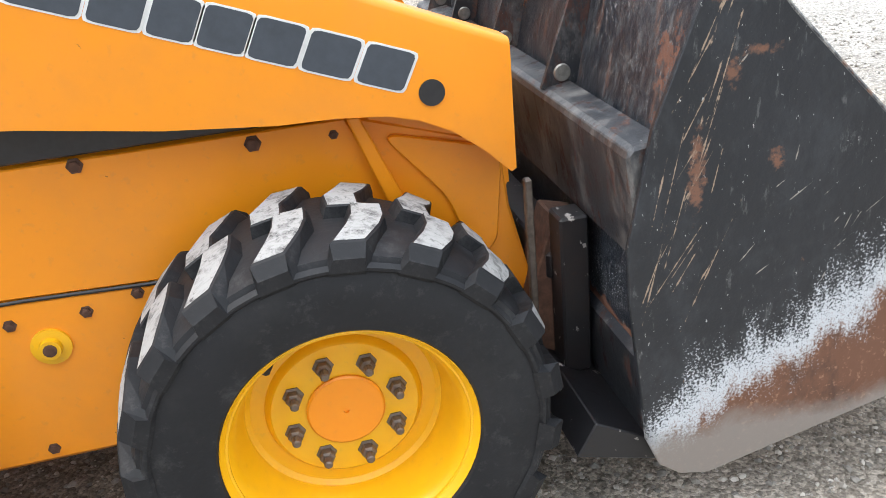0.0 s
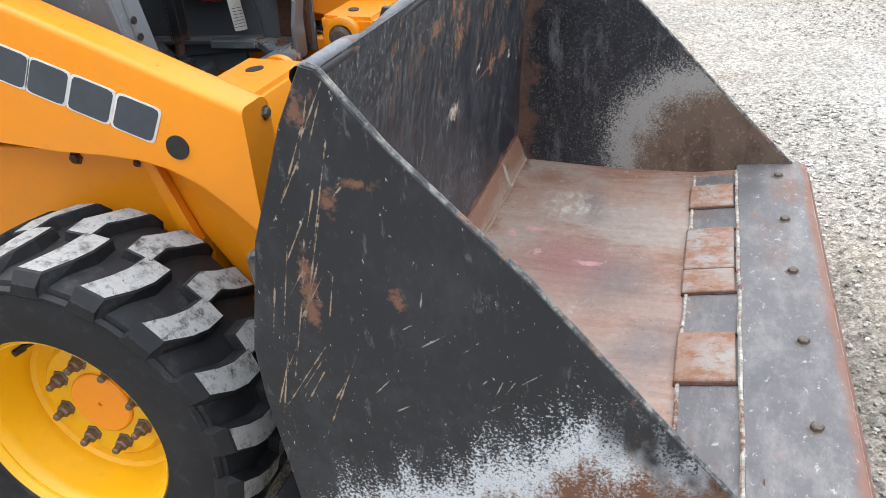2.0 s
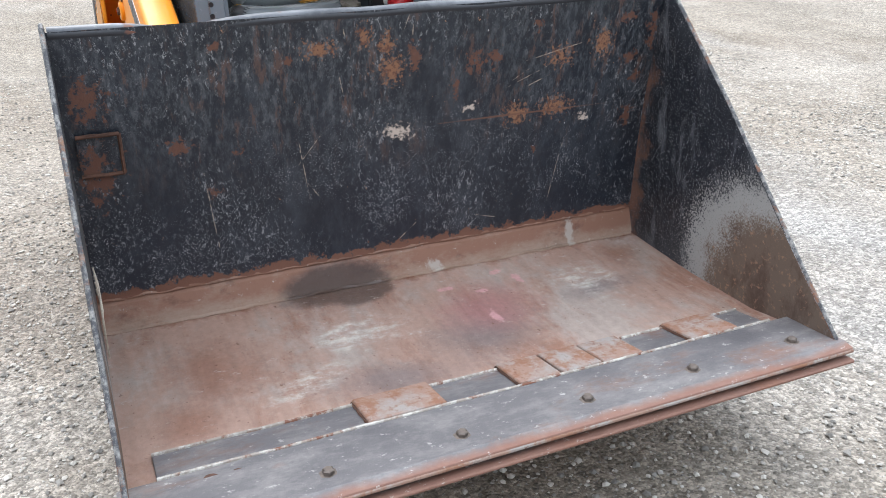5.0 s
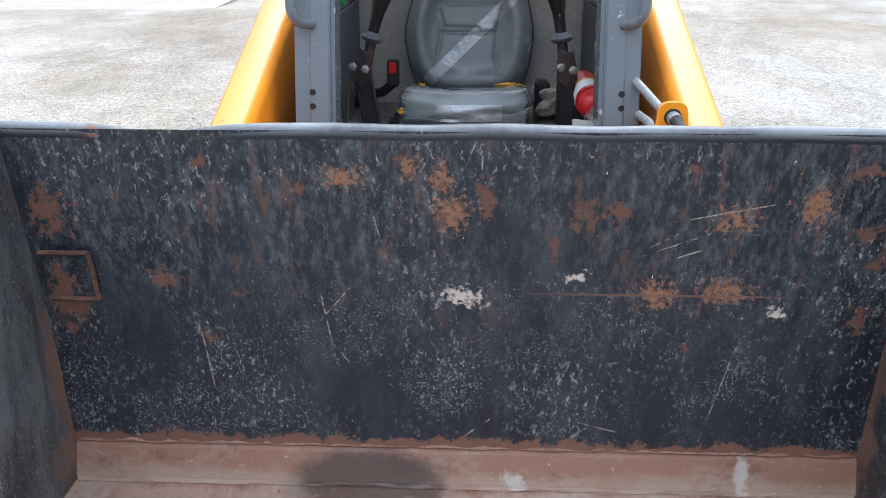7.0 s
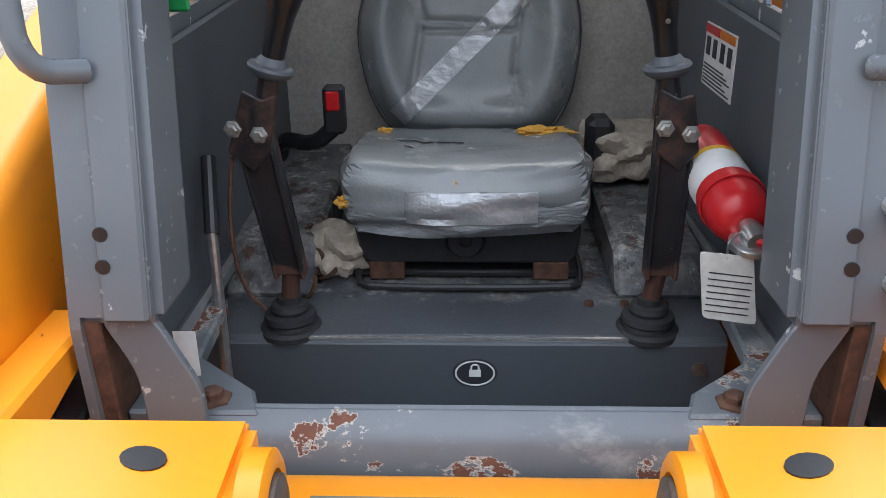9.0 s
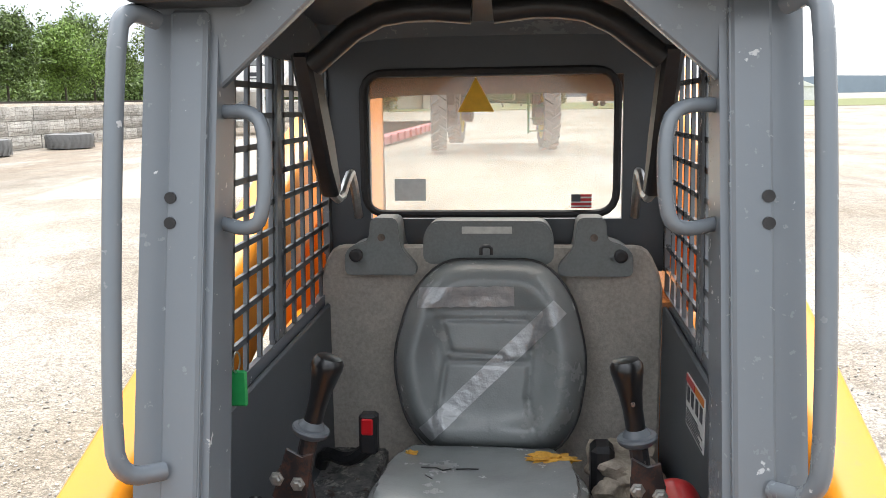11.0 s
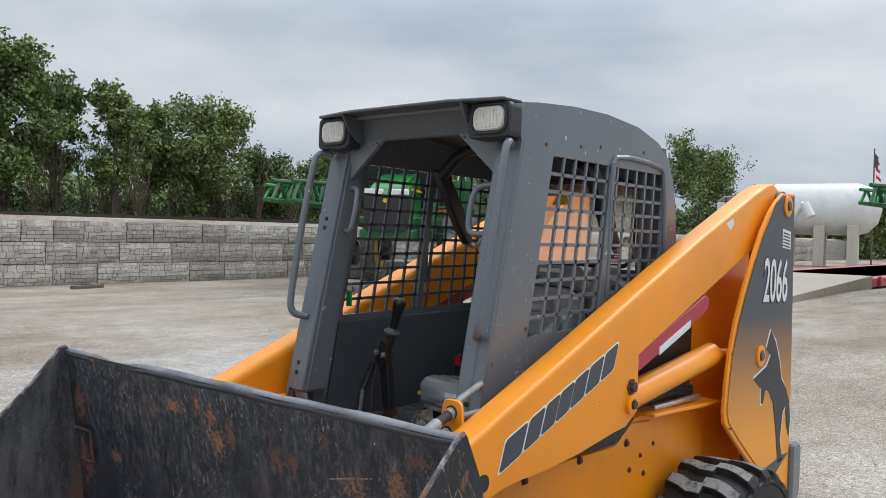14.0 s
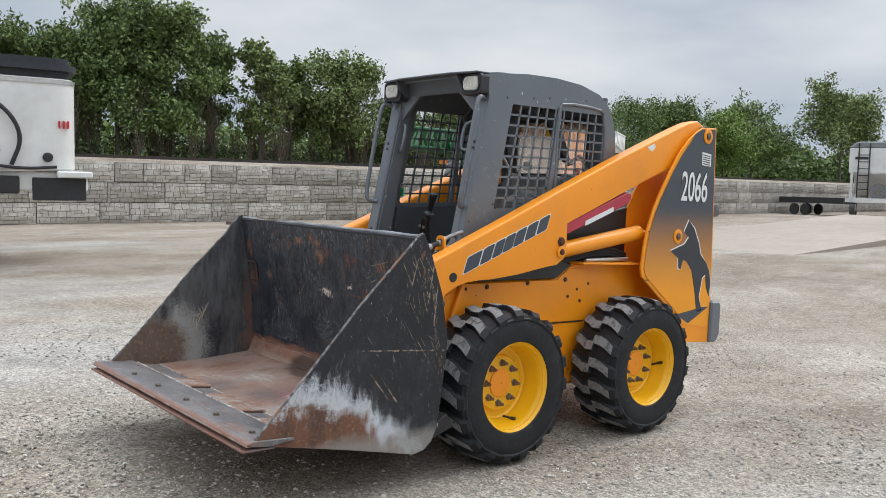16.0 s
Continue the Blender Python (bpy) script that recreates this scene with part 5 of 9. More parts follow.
for s in (-1, 1):
    arm = part("lift_arm", arm_bm(s), ORANGE, loader, "orange lift arm with a dark block wordmark", 50)

    def along(u, v, flip, s=s):
        # u along the arm, v across it; on the left side the word reads from the front backwards
        if flip:
            x, z = 0.172 - u, 0.958 + u * math.tan(radians(21.5)) + v * 0.8
        else:
            x, z = -0.415 + u, 1.190 - u * math.tan(radians(21.5)) + v * 0.8
        return x, z

    wordmark(arm, s * 0.5972, s * 0.5995, s > 0, along, 0.672, (WHITE, DECAL_DARK), 0.35 if s < 0 else -0.30 * -1)
    part("arm_hole_plug", turned([(0.024, 0), (0.024, 0.003), (0.014, 0.004)], 24), BLACK, arm, m=pose(0.238, s * 0.598, 0.944, 0, 0, 0 if s > 0 else 180))
    for x, z, k in ((-0.556, 1.128, 1.7),):
        bolt(x, s * 0.598, z, arm, k)
    part("cylinder_boss", turned([(0.034, 0), (0.034, 0.012), (0.028, 0.015), (0.018, 0.015), (0.017, 0.008), (0, 0.008)], 24), ORANGE_CLEAN, arm, "", True, pose(-0.556, s * 0.598, 1.070, 0, 0, 0 if s > 0 else 180))
    bolt(-0.556, s * 0.606, 1.070, arm, 1.4)
    for y, z, r in ((-0.517, 0.987, 0.010), (-0.529, 0.863, 0.010), (-0.545, 0.82, 0.006)):
        part("front_bolt", turned([(r * 1.5, 0), (r * 1.5, 0.003), (r, 0.003), (r, 0.009), (r * 0.5, 0.010)], 6, "x"), DULL_STEEL, arm, m=pose(0.3875, -s * y, z))
    part("chip_mark", prism([(-1.30, 1.715), (-1.37, 1.742), (-1.385, 1.72), (-1.35, 1.69)], *sorted((s * 0.594, s * 0.5985))), WHITE, arm)
    # the arm's front leg, down to the bucket hinge
    leg = [(0.09, 0.90), (0.385, 0.80), (0.395, 0.66), (0.43, 0.50), (0.415, 0.33), (0.37, 0.30), (0.335, 0.36), (0.315, 0.55), (0.25, 0.60), (0.17, 0.72)]
    part("front_leg", prism(leg, *sorted((s * 0.46, s * 0.50)), 0.006), ORANGE, loader, "orange front leg of the lift arm")
    part("leg_pad", prism(rounded([(0.14, 0.86), (0.385, 0.79), (0.36, 0.58), (0.30, 0.56), (0.27, 0.70)], 0.05, 4), *sorted((s * 0.50, s * 0.512)), 0.003), ORANGE, loader)
    # lift cylinder, safety strut and hoses
    part("lift_cylinder", joined(rod((-0.60, s * 0.55, 1.075), (-1.32, s * 0.55, 1.185), 0.047, 20, 0.006), rod((-1.30, s * 0.55, 1.183), (-1.618, s * 0.55, 1.17), 0.024, 14)), ORANGE_CLEAN, loader, "orange lift cylinder", 40)
    strut = part("safety_strut", joined(prism([(-0.60, 1.165), (-0.60, 1.235), (-1.14, 1.43), (-1.18, 1.42), (-1.18, 1.385), (-1.15, 1.36)], *sorted((s * 0.535, s * 0.595)), 0.006)), PINK_RED, loader, "faded red lift-arm safety strut")
    part("warning_strip", prism([(-0.76, 1.248), (-1.01, 1.338), (-1.01, 1.310), (-0.76, 1.220)], *sorted((s * 0.594, s * 0.597))), WHITE, strut)
    for k in range(3):
        zz = 1.03 + 0.018 * k
        part("hydraulic_hose", tube([(-0.62, s * (0.50 + 0.01 * k), zz - 0.03), (-0.85, s * 0.51, zz), (-1.1, s * 0.5, zz + 0.02), (-1.3, s * 0.48, zz - 0.02)], 0.011, 8, 2), RUBBER, loader)
    part("steel_pipe", rod((-0.85, s * 0.535, 1.015), (-1.25, s * 0.535, 1.02), 0.012, 10), STEEL, loader)
    part("hose_tray", prism([(-0.79, 0.992), (-1.38, 0.982), (-1.38, 0.998), (-0.79, 1.005)], *sorted((s * 0.44, s * 0.575)), 0.003), ORANGE, loader)
    part("arm_pin_collar", rod((-1.885, s * 0.45, 1.845), (-1.885, s * 0.622, 1.845), 0.05, 20), DULL_STEEL, loader)

# cross member between the arms in front of the cab
for s in (-1, 1):
    y0, y1 = sorted((s * 0.20, s * 0.497))
    cross = part("cross_box", prism([(0.185, 1.008), (0.335, 0.998), (0.40, 0.86), (0.40, 0.76), (0.30, 0.74), (0.185, 0.80)], y0, y1, 0.010, segments=2), ORANGE_CLEAN, loader, "orange box end of the cross member", 45)
    slot = turned([(0.020, 0), (0.020, 0.004), (0.012, 0.004)], 16, "z")
    slot.transform(pose(0.248, s * 0.287, 1.0015, 0, 4, s * 20) @ Matrix.Diagonal((0.75, 1.15, 1, 1)))
    part("slot_hole", slot, BLACK, cross)
    part("end_boss", turned([(0.052, 0), (0.052, 0.022), (0.046, 0.026), (0.034, 0.026), (0.032, 0.018), (0, 0.018)], 28), ORANGE_CLEAN, cross, "", True, pose(0.250, s * 0.20, 0.955, 0, 0, 180 if s > 0 else 0))
    part("boss_pin", turned([(0.030, 0.018), (0.030, 0.03), (0.02, 0.034)], 20), DULL_STEEL, cross, m=pose(0.250, s * 0.20, 0.955, 0, 0, 180 if s > 0 else 0))
    part("arm_gusset", prism([(0.20, 1.005), (0.20, 0.93), (-0.03, 0.98), (-0.03, 1.01)], *sorted((s * 0.44, s * 0.497)), 0.006), ORANGE, loader)
cross_mid = part("cross_member", prism([(0.085, 0.74), (0.085, 0.862), (0.135, 0.897), (0.20, 0.905), (0.30, 0.90), (0.40, 0.78), (0.40, 0.70), (0.22, 0.70)], -0.496, 0.496, 0.006, segments=2), ORANGE_CLEAN, loader, "orange cross member with a worn step", 45)
part("step_tread", prism([(0.176, 0.9015), (0.20, 0.9055), (0.298, 0.9005), (0.297, 0.9045), (0.20, 0.9095), (0.175, 0.9065)], -0.16, 0.185), STEP_GREY, cross_mid, "worn grey grip tape")
for k in range(7):
    mw = pose(0.352, -0.125 + 0.043 * k, 0.8395, 0, 50, 0)
    part("lettering_block", box(-0.019, 0.019, -0.015, 0.015, 0.0, 0.0045, 0.001, mw), DECAL_DARK, cross_mid)
# hose bracket on the left arm: a rounded plate that two steel-ended hoses pass through
HOSES = ((0.474, 1.111, [(0.026, 0.419, 1.166), (0.106, 0.435, 1.147), (0.160, 0.444, 1.134), (0.190, 0.455, 1.122), (0.226, 0.474, 1.111)], (0.300, 0.484, 1.090), (0.372, 0.494, 1.066)),
         (0.460, 1.053, [(0.024, 0.427, 1.085), (0.120, 0.437, 1.083), (0.160, 0.438, 1.084), (0.172, 0.439, 1.066), (0.200, 0.446, 1.062), (0.226, 0.460, 1.053)], (0.296, 0.472, 1.032), (0.366, 0.484, 1.012)))
plate = rounded([(0.424, 0.985), (0.436, 1.090), (0.442, 1.146), (0.506, 1.146), (0.512, 1.085), (0.530, 0.985)], 0.024, 5)
ring = part("hose_bracket", prism(plate, 0.218, 0.230, 0.002, "x"), ORANGE_CLEAN, loader, "orange bracket plate carrying two hydraulic hoses")
for y, z, back, mid, tip in HOSES:
    part("grommet", turned([(0.0185, -0.008), (0.0205, -0.003), (0.0205, 0.003), (0.0185, 0.008), (0.012, 0.008), (0.012, -0.008)], 22, "x", close=True), BLACK, ring, "", True, pose(0.226, y, z))
    part("steel_pipe", tube(back, 0.0105, 12, 2), PIPE_GREY, ring, "grey painted steel pipe")
    ahead = Vector(mid) - Vector(back[-1])
    part("fitting", rod(back[-1], Vector(back[-1]) + ahead * 0.30, 0.0165, 14, 0.003), PIPE_GREY, ring)
    part("hose_sleeve", rod(Vector(back[-1]) + ahead * 0.28, mid, 0.0135, 14, 0.002), RUBBER, ring)
    part("hose_end", rod(mid, tip, 0.0165, 14, 0.003), PIPE_GREY, ring)


# ---- the bucket ----
BACK_OF_PLATE = [(1.037, 0.258), (0.66, 0.178), (0.60, 0.190), (0.555, 0.225), (0.527, 0.29), (0.512, 0.43), (0.492, 0.60), (0.490, 0.70), (0.533, 0.90), (0.609, 1.089), (0.656, 1.176), (0.678, 1.170)]
# the right plate is worn hollow along its sloping edge, the left one stands prouder
SLANT = {-1: [(0.768, 1.058), (0.872, 0.951), (0.961, 0.860), (1.05, 0.754), (1.14, 0.648), (1.232, 0.541), (1.326, 0.437), (1.40, 0.362), (1.49, 0.345)],
         1: [(0.98, 0.872), (1.22, 0.606), (1.35, 0.467), (1.455, 0.358), (1.49, 0.345)]}


def side_plate(s):
    bm = prism(BACK_OF_PLATE + SLANT[s] + [(1.40, 0.328)], *sorted((s * 0.856, s * 0.868)), 0.002)
    for f in bm.faces:
        if f.normal.y * s < -0.9:
            f.material_index = 1
    return bm


bucket = part("bucket_shell", prism([(0.640, 1.155), (0.664, 1.160), (0.598, 0.82), (0.578, 0.66), (0.560, 0.44), (0.55, 0.44), (0.548, 0.66), (0.565, 0.82)], -0.857, 0.857), BUCKET_BACK, loader, "black bucket with chipped paint, rust patches and worn bare steel", 40)
for s in (-1, 1):
    plate = part("side_plate", side_plate(s), [BUCKET_SIDE if s < 0 else BUCKET_LEFT, BUCKET_INNER], bucket, "black side plate worn to bare metal along the bottom")
    part("worn_edge", tube([(x, s * 0.862, z) for x, z in [(0.66, 1.176), (0.68, 1.169)] + SLANT[s][:-1]], 0.0058, 6), RIM_WEAR, plate)
part("worn_plate", prism([(0.610, 0.905), (0.622, 0.905), (0.603, 0.80), (0.590, 0.80)], -0.835, -0.735), BUCKET_BACK, bucket, "square patch welded to the back")
for z, y0, y1 in ((0.905, -0.835, -0.735), (0.80, -0.835, -0.735)):
    part("weld_bead", tube([(0.606 + (z - 0.8) * 0.2, y, z + 0.003 * noise.noise(Vector((y * 40, z, 0)))) for y in (y0, y0 + 0.03, y0 + 0.06, y1)], 0.005, 6), RUST, bucket)
part("weld_bead", tube([(0.607, -0.735, 0.80), (0.626, -0.735, 0.905)], 0.005, 6), RUST, bucket)
# a rolled top lip, dented near its right end
lip = bmesh.new()
rings = []
for i in range(60):
    y = -0.852 + 1.704 * i / 59
    dent = -0.022 * math.exp(-((y + 0.56) / 0.09) ** 2) + 0.004 * noise.noise(Vector((y * 6, 0, 0)))
    rings.append([lip.verts.new((0.648 + 0.017 * math.cos(a) + dent * 0.5, y, 1.154 + 0.017 * math.sin(a) + dent)) for a in [2 * math.pi * k / 10 for k in range(10)]])
for A, B in zip(rings, rings[1:]):
    for k in range(10):
        lip.faces.new((A[k], A[(k + 1) % 10], B[(k + 1) % 10], B[k]))


def lip_steel():
    s = Shader("scuffed_lip", (0.03, 0.033, 0.04), 0.4)
    # scuffed, dusty top made paler, with the sky's reflection put into the grey
    s.over((0.20, 0.205, 0.215), s.math("MULTIPLY", s.axis("Z", 1.150, 1.168), s.step(s.noise(7, 8, 0.75, (1, 0.6, 1)), 0.3, 0.6)), 0.4)
    s.over((0.44, 0.41, 0.34), s.math("MULTIPLY", s.axis("Z", 1.155, 1.165), s.step(s.noise(14, 7, 0.72, (1, 0.35, 1), 0, (2, 9, 1)), 0.60, 0.66)), 0.6)
    s.over((0.24, 0.10, 0.06), s.step(s.noise(5, 5, 0.6, (1, 1, 1), 0, (0, 4, 0)), 0.64, 0.7), 0.9)
    s.bump(s.noise(50, 5), 0.3, 0.005)
    return s.done()


part("top_lip", lip, lip_steel(), bucket, "rolled top lip, scuffed and dented", 40)
part("bucket_floor", prism([(0.56, 0.345), (0.585, 0.352), (0.9, 0.326), (1.165, 0.320), (1.285, 0.334), (1.40, 0.343), (1.40, 0.330), (1.03, 0.262), (0.66, 0.182), (0.60, 0.195)], -0.857, 0.857), BUCKET_FLOOR, bucket, "brown worn steel bucket floor")
part("heel_strip", prism([(0.552, 0.44), (0.562, 0.425), (0.582, 0.358), (0.574, 0.340), (0.548, 0.35)], -0.857, 0.857), HEEL, bucket, "rusty heel strip")
for x, z, r, k in ((0.556, 0.440, 0.0055, 1), (0.584, 0.354, 0.0060, 2)):
    pts = [(x + 0.004 * noise.noise(Vector((y * 13, k, 0))), y, z + 0.004 * noise.noise(Vector((y * 17, k, 5)))) for y in [-0.85 + 0.017 * j for j in range(101)]]
    crust = tube(pts, r, 7)
    for v in crust.verts:
        v.co += Vector((1, 0.3, 1)) * 0.0045 * noise.noise(v.co * 85)
    part("weld_crust", crust, HEEL, bucket, "rough rusty weld", True)
part("heel_plate", prism([(0.548, 0.45), (0.552, 0.34), (0.61, 0.19), (0.60, 0.19), (0.545, 0.26), (0.53, 0.44)], -0.857, 0.857), FRAME_BLACK, bucket)
edge = part("cutting_edge", prism([(1.285, 0.343), (1.29, 0.352), (1.47, 0.360), (1.497, 0.352), (1.497, 0.343), (1.40, 0.330)], -0.878, 0.878, 0.002), EDGE, bucket, "thick steel cutting edge, scraped and rusty")
part("base_edge", box(1.37, 1.512, -0.872, 0.872, 0.317, 0.327, 0.003), EDGE, edge, "lower steel plate under the cutting edge")
part("edge_lip", box(1.478, 1.500, -0.878, 0.878, 0.340, 0.349, 0.002), WEAR, edge)
for k, y in enumerate((0.755, 0.437, 0.135, -0.184, -0.483)):
    part("edge_bolt", joined(turned([(0.020, 0), (0.020, 0.003), (0.013, 0.004), (0.013, 0.012), (0.009, 0.015)], 6, "z")), DULL_STEEL, edge, m=pose(1.41 + 0.003 * k, y, 0.355))
for y in (-0.70, -0.645):
    part("empty_hole", turned([(0.016, 0), (0.016, 0.002), (0.01, 0.002)], 12, "z"), RUST, edge, m=pose(1.33 + 0.1 * (y + 0.7), y, 0.3515))
# welded wear plates behind the edge
part("wear_strip", prism([(1.160, 0.316), (1.160, 0.326), (1.287, 0.342), (1.287, 0.330)], -0.80, 0.80, 0.002), EDGE, bucket, "scraped steel strip behind the cutting edge")
PADS = ((-0.345, -0.155, 0.020), (0.036, 0.150, 0.019), (0.156, 0.268, 0.020), (0.274, 0.392, 0.018), (0.545, 0.70, 0.019))
for y0, y1, z in PADS:
    part("wear_pad", prism([(1.148, 0.318), (1.150, 0.318 + z), (1.276, 0.334 + z), (1.280, 0.332)], y0, y1, 0.003), WEAR, bucket, "rusty welded wear pad")
for y0, y1, z in PADS:
    for y in (y0, y1):
        part("pad_weld", tube([(1.15 + 0.022 * k, y + 0.003 * noise.noise(Vector((k * 0.9, y * 20, 0))), 0.3275 + 0.0028 * k) for k in range(7)], 0.0042, 5), RUST, bucket)
for x in (1.16, 1.287):
    pts = [(x + 0.004 * noise.noise(Vector((y * 9, x, 0))), y, 0.351 if x > 1.2 else 0.327) for y in [-0.8 + 0.05 * k for k in range(33)]]
    part("weld_bead", tube(pts, 0.005, 6), WELD, bucket)
# quick-attach plate and ribs behind the bucket
att = part("attach_frame", joined(prism([(0.496, 0.858), (0.506, 0.870), (0.568, 0.878), (0.552, 0.66), (0.526, 0.645)], -0.851, 0.851, 0.006)), FRAME_BLACK, loader, "scraped black attachment frame behind the bucket")


part("hinge_beam", box(0.45, 0.53, -0.56, 0.56, 0.50, 0.56, 0.006), HINGE_PAINT, att)
for y in (-0.62, 0.55):
    part("hinge_post", box(0.46, 0.52, y, y + 0.07, 0.30, 0.66, 0.005), HINGE_PAINT, att, "black hinge post streaked with rust")
for y in (-0.42, -0.02, 0.38, 0.68):
    rib = part("rib", prism([(0.500, 0.868), (0.580, 0.872), (0.640, 1.155), (0.612, 1.158)], y - 0.006, y + 0.006, 0.001), FRAME_BLACK, att)
    for s in (-1, 1):
        part("bolt_head", turned([(0.0185, 0), (0.0185, 0.002), (0.016, 0.005), (0.006, 0.006), (0.0, 0.006)], 22), BOLT_ZINC, rib, "round bare bolt head", True, pose(0.546, y + s * 0.006, 0.897, 0, 0, 0 if s > 0 else 180))
for y in (-0.50, 0.50):
    part("hinge_bracket", prism([(0.40, 0.30), (0.52, 0.30), (0.54, 0.62), (0.47, 0.64), (0.40, 0.42)], y - 0.05, y + 0.05, 0.004), RUST, att, "rusty hinge bracket")
part("hinge_brace", prism([(0.40, 0.26), (0.60, 0.20), (0.60, 0.24), (0.44, 0.33)], -0.835, 0.835, 0.003), HINGE_PAINT, att)
part("lever_bar", box(0.405, 0.42, -0.585, -0.565, 0.42, 0.74, 0.003), DULL_STEEL, att)
for s in (-1, 1):
    part("tilt_cylinder", joined(rod((0.33, s * 0.13, 0.80), (0.43, s * 0.13, 0.52), 0.04, 18, 0.005), rod((0.43, s * 0.13, 0.52), (0.46, s * 0.13, 0.42), 0.022, 12)), ORANGE, loader, "orange tilt cylinder", 40)
part("twine", joined(*[tube([(0.86 + 0.02 * k, -0.848, 0.66 - 0.01 * k), (0.88, -0.842, 0.62 - 0.02 * k), (0.90 + 0.03 * k, -0.845, 0.60), (0.93, -0.847, 0.52 - 0.02 * k)], 0.002, 5, 2) for k in range(4)]), CLOTH, bucket, "frayed pale twine")


# ---- the cab ----
# Side panels with a punched window grille
A, B, C, D = (-0.285, 1.875), (-1.075, 1.89), (-1.06, 1.335), (-0.180, 1.295)
SIDE_F = [(0.055, 0.86), (0.062, 1.03), (-0.105, 1.90), A, D, (-0.185, 0.86)]
SIDE_B = [(-0.185, 0.80), D, C, (-1.06, 0.80)]
SIDE_R = [(-1.06, 0.80), C, B, (-1.155, 1.885), (-1.185, 1.80), (-1.208, 1.66), (-1.215, 0.80)]
ROOF = [(-0.06, 2.008), (-0.18, 2.030), (-0.40, 2.052), (-0.62, 2.060), (-0.85, 2.048), (-1.02, 2.010), (-1.10, 1.962), (-1.155, 1.885)]
SIDE_T = [(-0.105, 1.90)] + ROOF + [B, A]
for s in (-1, 1):
    y0, y1 = sorted((s * 0.418, s * 0.430))
    panel = part("cab_side", joined(prism(SIDE_F, y0, y1), prism(SIDE_B, y0, y1), prism(SIDE_R, y0, y1), prism(SIDE_T, y0, y1)), CAB_GREY, loader, "grey steel cab side")
    bars = bmesh.new()
    yb = s * 0.424

    def bar(p, q, w):
        d = (Vector((q[0], 0, q[1])) - Vector((p[0], 0, p[1])))
        n = Vector((-d.z, 0, d.x)).normalized() * w / 2
        vs = []
        for yy in (yb - 0.004, yb + 0.004):
            vs.append([bars.verts.new((p[0] + n.x, yy, p[1] + n.z)), bars.verts.new((q[0] + n.x, yy, q[1] + n.z)), bars.verts.new((q[0] - n.x, yy, q[1] - n.z)), bars.verts.new((p[0] - n.x, yy, p[1] - n.z))])
        lo, hi = vs
        bars.faces.new(lo)
        bars.faces.new(hi[::-1])
        for i in range(4):
            j = (i + 1) % 4
            bars.faces.new((lo[i], hi[i], hi[j], lo[j]))

    lerp = lambda p, q, t: (p[0] + (q[0] - p[0]) * t, p[1] + (q[1] - p[1]) * t)
    for k in range(1, 11):
        bar(lerp(A, B, k / 11), lerp(D, C, k / 11), 0.011)
    for k in range(1, 10):
        bar(lerp(A, D, k / 10), lerp(B, C, k / 10), 0.011)
    # right grille coloured darker: the shade on its inner side is put into the colour
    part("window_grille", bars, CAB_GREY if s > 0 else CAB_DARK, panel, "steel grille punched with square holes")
    part("grille_strut", prism([lerp(A, B, 0.47), lerp(A, B, 0.51), lerp(D, C, 0.51), lerp(D, C, 0.47)], *sorted((s * 0.416, s * 0.436)), 0.003), CAB_GREY, panel)
    # raised frame round the rear half of the grille
    part("grille_frame", tube([(-0.66, s * 0.433, 1.42), (-0.655, s * 0.433, 1.88), (-0.69, s * 0.433, 1.925), (-1.02, s * 0.433, 1.925), (-1.08, s * 0.433, 1.89), (-1.10, s * 0.433, 1.42)], 0.010, 8, 1), CAB_GREY, panel)
    for x, z in ((-0.24, 1.905), (-0.17, 1.32), (-0.19, 1.30), (0.0, 1.22), (-0.45, 1.925), (-0.58, 1.94), (-0.13, 1.15), (-0.9, 1.96)):
        part("hole", turned([(0.006, 0), (0.006, 0.0015)], 10), BLACK, panel, m=pose(x, s * 0.430, z, 0, 0, 0 if s > 0 else 180))
    # front post: a folded box, leaning back
    post = [(0.062, 1.034), (-0.105, 1.905), (-0.19, 1.905), (-0.05, 1.034)]
    pst = part("front_post", prism(post, *sorted((s * 0.330, s * 0.431)), 0.010, segments=2), CAB_GREY, loader, "grey front post of the cab", 45)
    part("post_fold", prism([(0.067, 1.04), (-0.10, 1.90), (-0.112, 1.90), (0.055, 1.04)], *sorted((s * 0.342, s * 0.392)), 0.004), CAB_GREY, pst)
    part("post_socket", prism([(0.045, 0.88), (0.055, 1.036), (-0.04, 1.036), (-0.05, 0.88)], *sorted((s * 0.40, s * 0.425)), 0.002), RUST, pst, "rusty inside of the post foot")
    part("foot_plate", prism(rounded([(s * 0.300, 0.86), (s * 0.300, 0.95), (s * 0.345, 1.045), (s * 0.405, 1.045), (s * 0.37, 0.97), (s * 0.365, 0.86)], 0.02, 3), 0.040, 0.052, 0.002, "x"), CAB_GREY, pst)
    for z in (1.135, 1.101, 1.618, 1.651):
        x = 0.062 - 0.192 * (z - 1.034) + 0.004
        part("post_hole", turned([(0.008, 0), (0.008, 0.004), (0.005, 0.004)], 12, "x"), BLACK, pst, m=pose(x, s * 0.385, z))
    # grab rails
    part("grab_rail", tube([(-0.085, s * 0.405, 1.885), (-0.045, s * 0.425, 1.895), (-0.015, s * 0.432, 1.86), (0.066, s * 0.430, 1.36), (0.062, s * 0.418, 1.305), (0.018, s * 0.385, 1.298)], 0.0125, 10, 2), CAB_GREY, loader, "grey tubular grab rail", 40)
